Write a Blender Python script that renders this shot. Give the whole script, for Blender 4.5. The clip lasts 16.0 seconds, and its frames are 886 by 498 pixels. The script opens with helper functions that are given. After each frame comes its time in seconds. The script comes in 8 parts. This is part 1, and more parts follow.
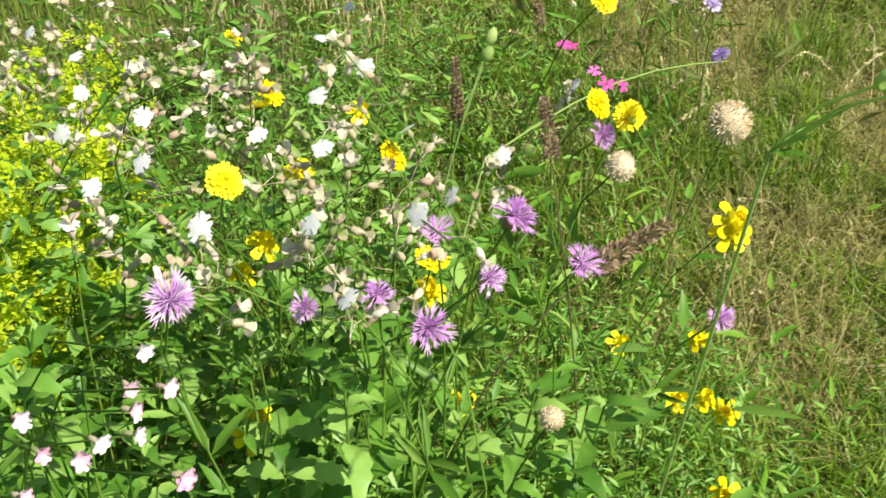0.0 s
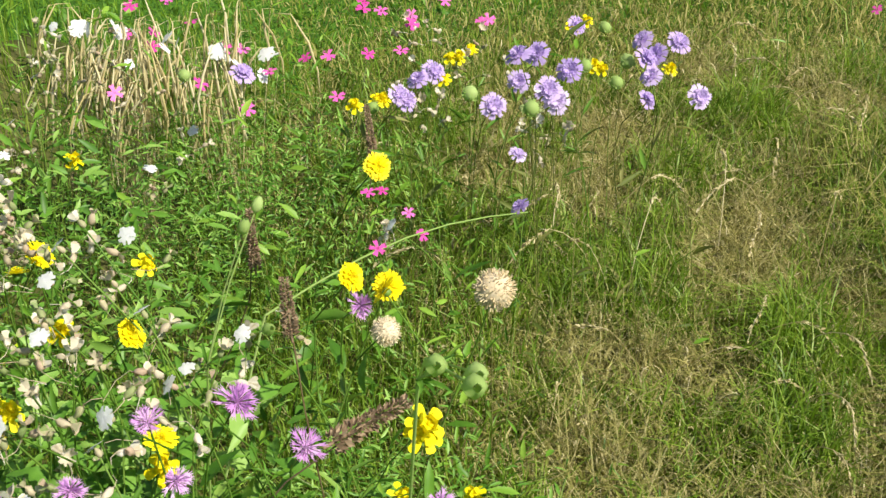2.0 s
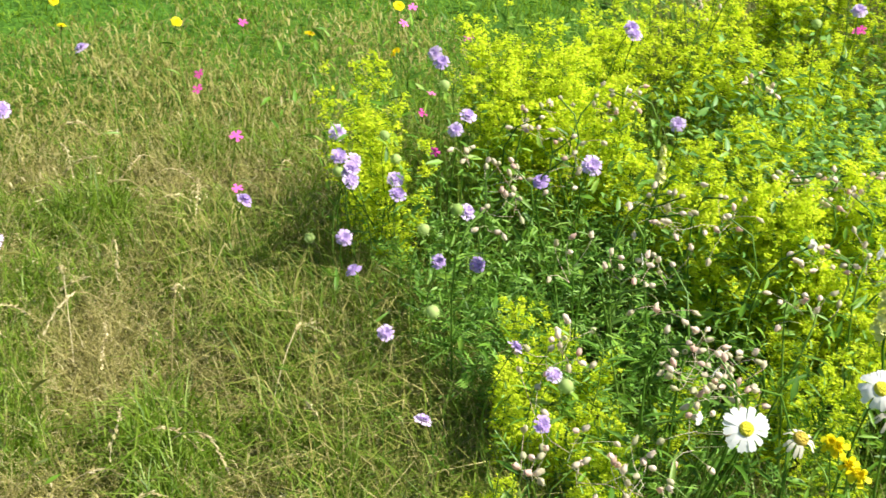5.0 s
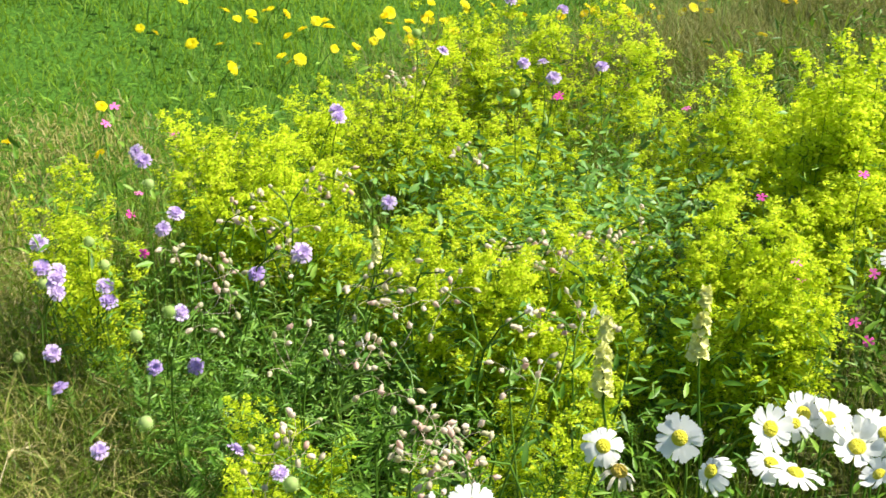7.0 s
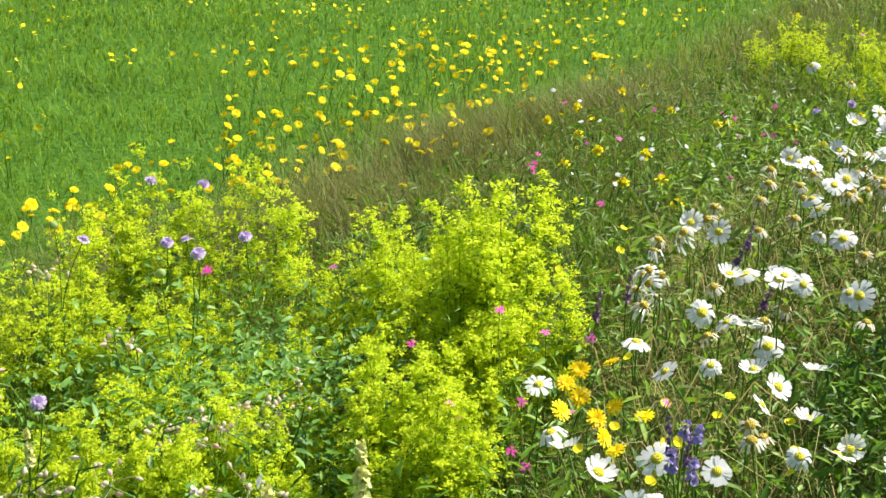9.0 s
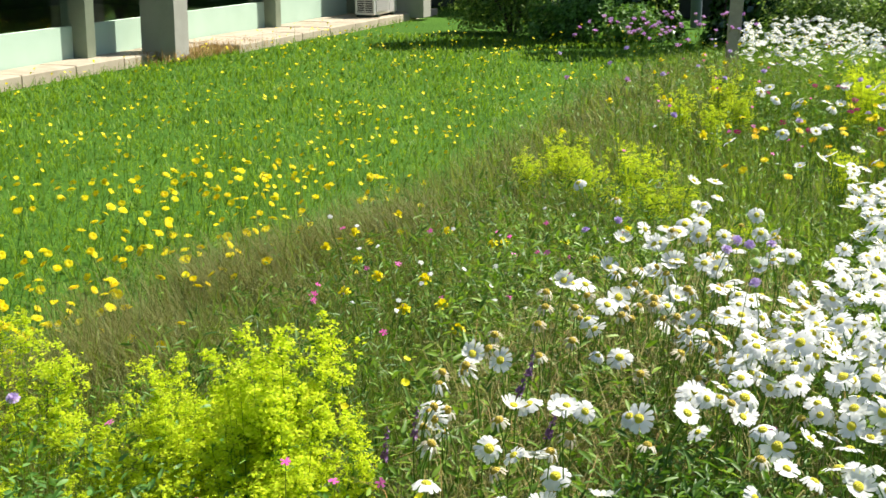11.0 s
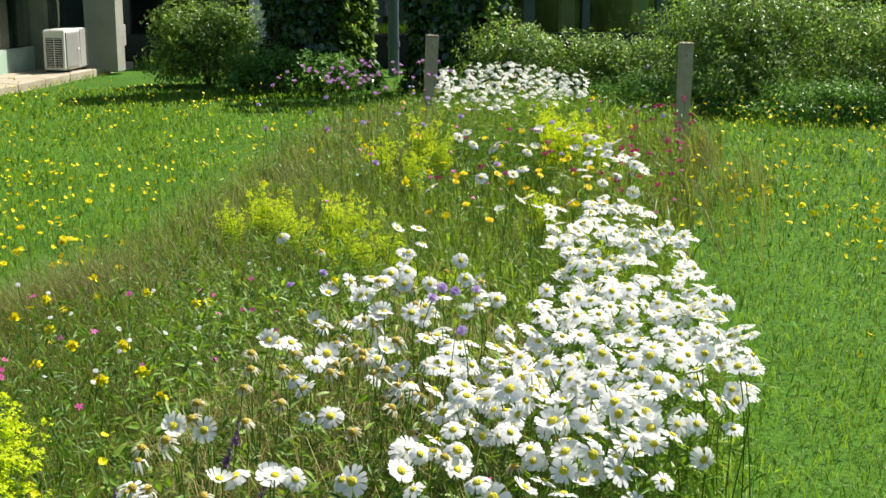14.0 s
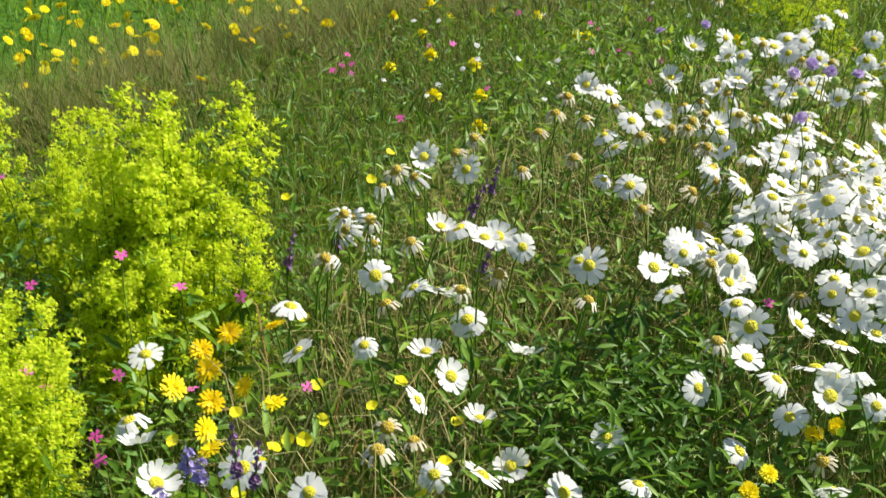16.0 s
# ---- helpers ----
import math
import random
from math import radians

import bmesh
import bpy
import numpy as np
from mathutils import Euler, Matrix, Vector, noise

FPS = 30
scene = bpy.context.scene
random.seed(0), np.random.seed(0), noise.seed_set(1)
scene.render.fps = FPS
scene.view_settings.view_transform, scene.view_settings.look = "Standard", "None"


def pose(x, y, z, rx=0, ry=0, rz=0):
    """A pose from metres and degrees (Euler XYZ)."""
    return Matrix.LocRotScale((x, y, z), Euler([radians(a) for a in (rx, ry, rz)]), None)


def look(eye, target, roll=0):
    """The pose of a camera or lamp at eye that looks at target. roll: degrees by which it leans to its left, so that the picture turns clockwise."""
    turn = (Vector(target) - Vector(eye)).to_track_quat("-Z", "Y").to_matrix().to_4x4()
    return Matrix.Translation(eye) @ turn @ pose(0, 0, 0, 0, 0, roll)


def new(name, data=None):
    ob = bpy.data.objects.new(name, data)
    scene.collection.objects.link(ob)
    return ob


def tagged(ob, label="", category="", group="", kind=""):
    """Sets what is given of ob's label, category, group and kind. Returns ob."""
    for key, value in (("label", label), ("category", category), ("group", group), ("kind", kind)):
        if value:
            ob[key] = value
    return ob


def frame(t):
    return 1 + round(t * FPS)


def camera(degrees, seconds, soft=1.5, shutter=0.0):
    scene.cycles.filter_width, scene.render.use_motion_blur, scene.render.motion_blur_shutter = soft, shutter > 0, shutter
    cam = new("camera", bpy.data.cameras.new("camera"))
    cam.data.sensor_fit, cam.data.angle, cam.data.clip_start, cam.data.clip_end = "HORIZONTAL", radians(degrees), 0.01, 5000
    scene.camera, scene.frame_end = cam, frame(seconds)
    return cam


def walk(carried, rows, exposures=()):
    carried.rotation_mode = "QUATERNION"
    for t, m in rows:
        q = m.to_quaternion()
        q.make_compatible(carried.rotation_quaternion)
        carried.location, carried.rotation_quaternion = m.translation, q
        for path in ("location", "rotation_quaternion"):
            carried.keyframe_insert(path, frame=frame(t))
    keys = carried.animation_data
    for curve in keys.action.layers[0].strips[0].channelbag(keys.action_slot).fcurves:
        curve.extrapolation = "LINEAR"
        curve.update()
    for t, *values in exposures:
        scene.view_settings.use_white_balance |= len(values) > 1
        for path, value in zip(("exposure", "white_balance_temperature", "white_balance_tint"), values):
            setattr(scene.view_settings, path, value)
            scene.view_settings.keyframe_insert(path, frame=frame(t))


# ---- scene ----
cam = camera(37.13, 16.0, soft=1.4, shutter=0.2)
PATH = [
    (0, (-0.194, -0.463, 1.290), (-1.763, -0.017, 0.132), -0.51),
    (0.5, (-0.216, -0.469, 1.367), (-1.725, 0.081, 0.174), 3.27),
    (1, (-0.224, -0.432, 1.384), (-1.750, 0.148, 0.228), 2.07),
    (1.5, (-0.182, -0.343, 1.371), (-1.769, 0.210, 0.287), 0.63),
    (2, (-0.174, -0.274, 1.393), (-1.773, 0.239, 0.306), 1.81),
    (2.5, (-0.168, -0.229, 1.377), (-1.776, 0.342, 0.335), 2.51),
    (3, (-0.091, -0.163, 1.520), (-1.647, 0.436, 0.416), 1.37),
    (3.5, (-0.129, -0.141, 1.506), (-1.639, 0.584, 0.413), 2.92),
    (4, (-0.132, -0.103, 1.492), (-1.572, 0.775, 0.418), 3.38),
    (4.5, (-0.104, -0.047, 1.531), (-1.462, 0.963, 0.466), 1.61),
    (5, (-0.117, -0.059, 1.511), (-1.353, 1.145, 0.500), 3.04),
    (5.2, (-0.122, -0.054, 1.534), (-1.320, 1.181, 0.513), 3.10),
    (7.3, (-0.103, 0.018, 1.498), (-1.048, 1.563, 0.650), 2.88),
    (7.5, (-0.104, 0.027, 1.499), (-1.011, 1.606, 0.673), 2.85),
    (8, (-0.082, 0.047, 1.490), (-0.915, 1.695, 0.721), 1.56),
    (8.5, (-0.036, 0.014, 1.553), (-0.778, 1.727, 0.834), 1.00),
    (9, (-0.037, 0.007, 1.531), (-0.658, 1.795, 0.883), 0.66),
    (9.2, (-0.012, 0.013, 1.533), (-0.615, 1.814, 0.906), 0.02),
    (11.3, (-0.056, 0.063, 1.592), (-0.313, 1.993, 1.136), 0.22),
    (11.5, (-0.070, 0.069, 1.588), (-0.285, 2.010, 1.155), 0.13),
    (12, (-0.063, 0.054, 1.600), (-0.164, 2.015, 1.219), 0.06),
    (12.5, (-0.038, 0.085, 1.603), (-0.021, 2.055, 1.256), 0.03),
    (13, (-0.030, 0.099, 1.605), (0.031, 2.071, 1.278), 0.29),
    (13.5, (-0.040, 0.103, 1.594), (0.072, 2.070, 1.251), 0.38),
    (14, (-0.021, 0.173, 1.579), (0.092, 2.126, 1.165), -0.06),
    (14.5, (0.097, 0.327, 1.553), (-0.091, 2.254, 1.054), -1.00),
    (15, (0.262, 0.422, 1.561), (-0.202, 2.280, 0.986), 1.49),
    (15.5, (0.318, 0.493, 1.523), (-0.236, 2.296, 0.857), 3.48),
    (16, (0.328, 0.666, 1.476), (-0.236, 2.406, 0.668), 5.33),
]

walk(cam, [(t, look(eye, target, roll)) for t, eye, target, roll in PATH], exposures=[(0.0, 0.82), (0.5, 0.80), (1.5, 0.70), (2.5, 0.74), (3.5, 1.0), (4.2, 1.12), (5.0, 1.18), (7.5, 1.12), (9.0, 1.06), (11.5, 1.0), (13.0, 0.96), (13.7, 0.92), (14.5, 0.77), (15.5, 0.68), (16.0, 0.74)])

# ---------------------------------------------------------------- light
world = bpy.data.worlds.new("sky")
scene.world = world
world.use_nodes = True
wn = world.node_tree
sky = wn.nodes.new("ShaderNodeTexSky")
sky.sky_type, sky.sun_disc = "NISHITA", False
SUN_EL, SUN_AZ = radians(50), radians(50)   # azimuth clockwise from +y
sky.sun_elevation, sky.sun_rotation = SUN_EL, SUN_AZ
wn.links.new(sky.outputs[0], wn.nodes["Background"].inputs[0])
wn.nodes["Background"].inputs[1].default_value = 0.078
sun = new("sun", bpy.data.lights.new("sun", "SUN"))
sun.data.energy, sun.data.angle, sun.data.color = 5.0, radians(0.5), (1.0, 0.95, 0.83)
SUN_DIR = Vector((math.sin(SUN_AZ) * math.cos(SUN_EL), math.cos(SUN_AZ) * math.cos(SUN_EL), math.sin(SUN_EL)))
sun.matrix_basis = look(SUN_DIR * 40, (0, 0, 0))

# ---------------------------------------------------------------- small tools
rng = np.random.default_rng(7)


def mesh(name, V, F, mat, smooth=True):
    """A mesh from vertices (n, 3) and faces: one array, or a list of arrays, of equal-sided polygons."""
    V = np.asarray(V, dtype=np.float32).reshape(-1, 3)
    blocks = [np.asarray(b, dtype=np.int32) for b in (F if isinstance(F, list) else [F]) if len(b)]
    me = bpy.data.meshes.new(name)
    me.vertices.add(len(V))
    me.vertices.foreach_set("co", V.ravel())
    loops = np.concatenate([b.ravel() for b in blocks])
    totals = np.concatenate([np.full(len(b), b.shape[1], dtype=np.int32) for b in blocks])
    me.loops.add(len(loops))
    me.loops.foreach_set("vertex_index", loops)
    me.polygons.add(len(totals))
    me.polygons.foreach_set("loop_start", np.concatenate([[0], np.cumsum(totals)[:-1]]).astype(np.int32))
    me.polygons.foreach_set("use_smooth", np.full(len(totals), smooth))
    me.update(calc_edges=True)
    for m in (mat if isinstance(mat, (list, tuple)) else [mat]):
        me.materials.append(m)
    return me


def part(name, me, parent, label="", at=None):
    """Links one mesh as one part under a thing or under a part."""
    ob = new(name, me)
    ob.parent = parent
    if at is not None:
        ob.matrix_basis = at
    return tagged(ob, label)


def thing(name, label, category, at=None, group="", kind=""):
    ob = new(name)
    ob.empty_display_size = 0.05
    if at is not None:
        ob.matrix_basis = at
    return tagged(ob, label, category, group, kind)


class Soup:
    """Gathers vertices and faces for one mesh."""

    def __init__(self):
        self.v, self.f, self.n = [], {}, 0

    def add(self, V, F):
        V = np.asarray(V, dtype=float).reshape(-1, 3)
        self.v.append(V)
        for b in (F if isinstance(F, list) else [F]):
            b = np.asarray(b, dtype=np.int64)
            if len(b):
                self.f.setdefault(b.shape[1], []).append(b + self.n)
        self.n += len(V)
        return self

    def box(self, x0, y0, z0, x1, y1, z1, m=None, bevel=0.0):
        b = bevel
        if b:
            rings = [(x0 + b, y0 + b, x1 - b, y1 - b, z0), (x0, y0, x1, y1, z0 + b), (x0, y0, x1, y1, z1 - b), (x0 + b, y0 + b, x1 - b, y1 - b, z1)]
        else:
            rings = [(x0, y0, x1, y1, z0), (x0, y0, x1, y1, z1)]
        V, F = [], []
        for a0, b0, a1, b1, z in rings:
            V += [(a0, b0, z), (a1, b0, z), (a1, b1, z), (a0, b1, z)]
        for k in range(len(rings) - 1):
            for i in range(4):
                j = (i + 1) % 4
                F.append((4 * k + i, 4 * k + j, 4 * k + 4 + j, 4 * k + 4 + i))
        F.append((3, 2, 1, 0))
        t = 4 * len(rings) - 4
        F.append((t, t + 1, t + 2, t + 3))
        V = np.array(V, dtype=float)
        if m is not None:
            V = V @ np.array(m.to_3x3()).T + np.array(m.translation)
        return self.add(V, np.array(F))

    def mesh(self, name, mat, smooth=True):
        return mesh(name, np.concatenate(self.v), [np.concatenate(b) for b in self.f.values()], mat, smooth)


def tube(P, r, sides=5):
    """A tapering tube along the points P with radii r."""
    P = np.asarray(P, dtype=float)
    r = np.broadcast_to(np.asarray(r, dtype=float), (len(P),))
    T = np.gradient(P, axis=0)
    T /= np.linalg.norm(T, axis=1)[:, None] + 1e-9
    A = np.cross(T, [0.31, 0.87, 0.38])
    A /= np.linalg.norm(A, axis=1)[:, None] + 1e-9
    B = np.cross(T, A)
    a = np.arange(sides) * 2 * np.pi / sides
    V = P[:, None] + r[:, None, None] * (A[:, None] * np.cos(a)[None, :, None] + B[:, None] * np.sin(a)[None, :, None])
    i = np.arange(len(P) - 1)[:, None] * sides
    j = np.arange(sides)[None]
    k = (j + 1) % sides
    F = np.stack([i + j, i + k, i + sides + k, i + sides + j], -1).reshape(-1, 4)
    return V.reshape(-1, 3), F


def frames_from(N, spin):
    """Rotation matrices whose z axes are the unit rows of N, turned by spin about them."""
    N = np.asarray(N, dtype=float)
    ref = np.where(np.abs(N[:, 2:3]) < 0.9, [[0.0, 0.0, 1.0]], [[1.0, 0.0, 0.0]])
    X = np.cross(ref, N)
    X /= np.linalg.norm(X, axis=1)[:, None]
    Y = np.cross(N, X)
    c, s = np.cos(spin)[:, None], np.sin(spin)[:, None]
    return np.stack([X * c + Y * s, Y * c - X * s, N], -1)


def scatter(V, F, pos, rot, size):
    """Many copies of a small form as one array pair."""
    V, F = np.asarray(V, dtype=float), np.asarray(F)
    size = np.broadcast_to(np.asarray(size, dtype=float), (len(pos),))
    W = np.einsum("nij,vj->nvi", rot, V) * size[:, None, None] + np.asarray(pos)[:, None]
    G = F[None] + (np.arange(len(pos)) * len(V))[:, None, None]
    return W.reshape(-1, 3), G.reshape(-1, F.shape[1])


def unit(v):
    v = np.asarray(v, dtype=float)
    return v / (np.linalg.norm(v, axis=-1, keepdims=True) + 1e-9)


def inside(x, y, poly):
    """Whether the points lie in a polygon."""
    hit = np.zeros(np.shape(x), dtype=bool)
    for (x0, y0), (x1, y1) in zip(poly, poly[1:] + poly[:1]):
        cross = (y0 > y) != (y1 > y)
        hit ^= cross & (x < (x1 - x0) * (y - y0) / ((y1 - y0) or 1e-9) + x0)
    return hit


def lumps(x, y, scale, seed=0.0):
    """A smooth random field, about -1 to 1."""
    s = np.zeros(np.shape(x))
    for k in range(6):
        a = 1.7 * k + seed * 2.3
        s = s + np.sin((x * math.cos(a) + y * math.sin(a)) * (1 + 0.37 * k) / scale + 3.1 * k + seed * 5)
    return s / 3.2


# ---------------------------------------------------------------- materials
def material(name):
    m = bpy.data.materials.new(name)
    m.use_nodes = True
    return m, m.node_tree.nodes, m.node_tree.links, m.node_tree.nodes["Principled BSDF"]


def ramp(nodes, cols):
    r = nodes.new("ShaderNodeValToRGB")
    e = r.color_ramp.elements
    while len(e) < len(cols):
        e.new(0.5)
    for i, c in enumerate(cols):
        e[i].position = i / (len(cols) - 1)
        e[i].color = (*c, 1)
    return r


def living(name, cols, through_light=0.35, rough=0.45, vein=60.0, gloss=0.3, warm_through=True):
    """Leaf, blade or petal: colours by piece, mottled, with light coming through."""
    m, nodes, links, bsdf = material(name)
    geo = nodes.new("ShaderNodeNewGeometry")
    r = ramp(nodes, cols)
    tex = nodes.new("ShaderNodeTexNoise")
    tex.inputs["Scale"].default_value = vein
    coord = nodes.new("ShaderNodeTexCoord")
    links.new(coord.outputs["Object"], tex.inputs["Vector"])
    add = nodes.new("ShaderNodeMath")
    add.operation = "MULTIPLY_ADD"
    links.new(tex.outputs[0], add.inputs[0])
    add.inputs[1].default_value = 0.5
    sub = nodes.new("ShaderNodeMath")
    sub.operation = "SUBTRACT"
    info = nodes.new("ShaderNodeObjectInfo")
    both, wrap = nodes.new("ShaderNodeMath"), nodes.new("ShaderNodeMath")
    both.operation, wrap.operation = "ADD", "FRACT"
    links.new(geo.outputs["Random Per Island"], both.inputs[0])
    links.new(info.outputs["Random"], both.inputs[1])
    links.new(both.outputs[0], wrap.inputs[0])
    links.new(wrap.outputs[0], sub.inputs[0])
    sub.inputs[1].default_value = 0.25
    links.new(sub.outputs[0], add.inputs[2])
    links.new(add.outputs[0], r.inputs[0])
    links.new(r.outputs[0], bsdf.inputs["Base Color"])
    bsdf.inputs["Roughness"].default_value = rough
    bsdf.inputs["Specular IOR Level"].default_value = gloss
    tr = nodes.new("ShaderNodeBsdfTranslucent")
    warm = nodes.new("ShaderNodeMix")
    warm.data_type, warm.blend_type = "RGBA", "MULTIPLY"
    warm.inputs[0].default_value = 1.0
    links.new(r.outputs[0], warm.inputs[6])
    warm.inputs[7].default_value = (1.25, 1.2, 0.75, 1) if warm_through else (1.05, 1.05, 1.05, 1)
    links.new(warm.outputs[2], tr.inputs[0])
    mix = nodes.new("ShaderNodeMixShader")
    mix.inputs[0].default_value = through_light
    links.new(bsdf.outputs[0], mix.inputs[1])
    links.new(tr.outputs[0], mix.inputs[2])
    links.new(mix.outputs[0], nodes["Material Output"].inputs[0])
    return m


def solid(name, cols, scale=8.0, rough=0.7, metal=0.0, bump=0.15, fine=90.0, spec=0.5):
    """Built surface: two scales of variation and a fine relief."""
    m, nodes, links, bsdf = material(name)
    coord = nodes.new("ShaderNodeTexCoord")
    big, small = nodes.new("ShaderNodeTexNoise"), nodes.new("ShaderNodeTexNoise")
    big.inputs["Scale"].default_value, small.inputs["Scale"].default_value = scale, fine
    big.inputs["Detail"].default_value = 6
    for t in (big, small):
        links.new(coord.outputs["Object"], t.inputs["Vector"])
    mixv = nodes.new("ShaderNodeMath")
    mixv.operation = "MULTIPLY_ADD"
    links.new(small.outputs[0], mixv.inputs[0])
    mixv.inputs[1].default_value = 0.35
    half = nodes.new("ShaderNodeMath")
    half.operation = "MULTIPLY_ADD"
    links.new(big.outputs[0], half.inputs[0])
    half.inputs[1].default_value, half.inputs[2].default_value = 1.3, -0.32
    links.new(half.outputs[0], mixv.inputs[2])
    r = ramp(nodes, cols)
    links.new(mixv.outputs[0], r.inputs[0])
    links.new(r.outputs[0], bsdf.inputs["Base Color"])
    bsdf.inputs["Roughness"].default_value, bsdf.inputs["Metallic"].default_value = rough, metal
    bsdf.inputs["Specular IOR Level"].default_value = spec
    b = nodes.new("ShaderNodeBump")
    b.inputs["Strength"].default_value, b.inputs["Distance"].default_value = bump, 0.01
    links.new(mixv.outputs[0], b.inputs["Height"])
    links.new(b.outputs[0], bsdf.inputs["Normal"])
    return m


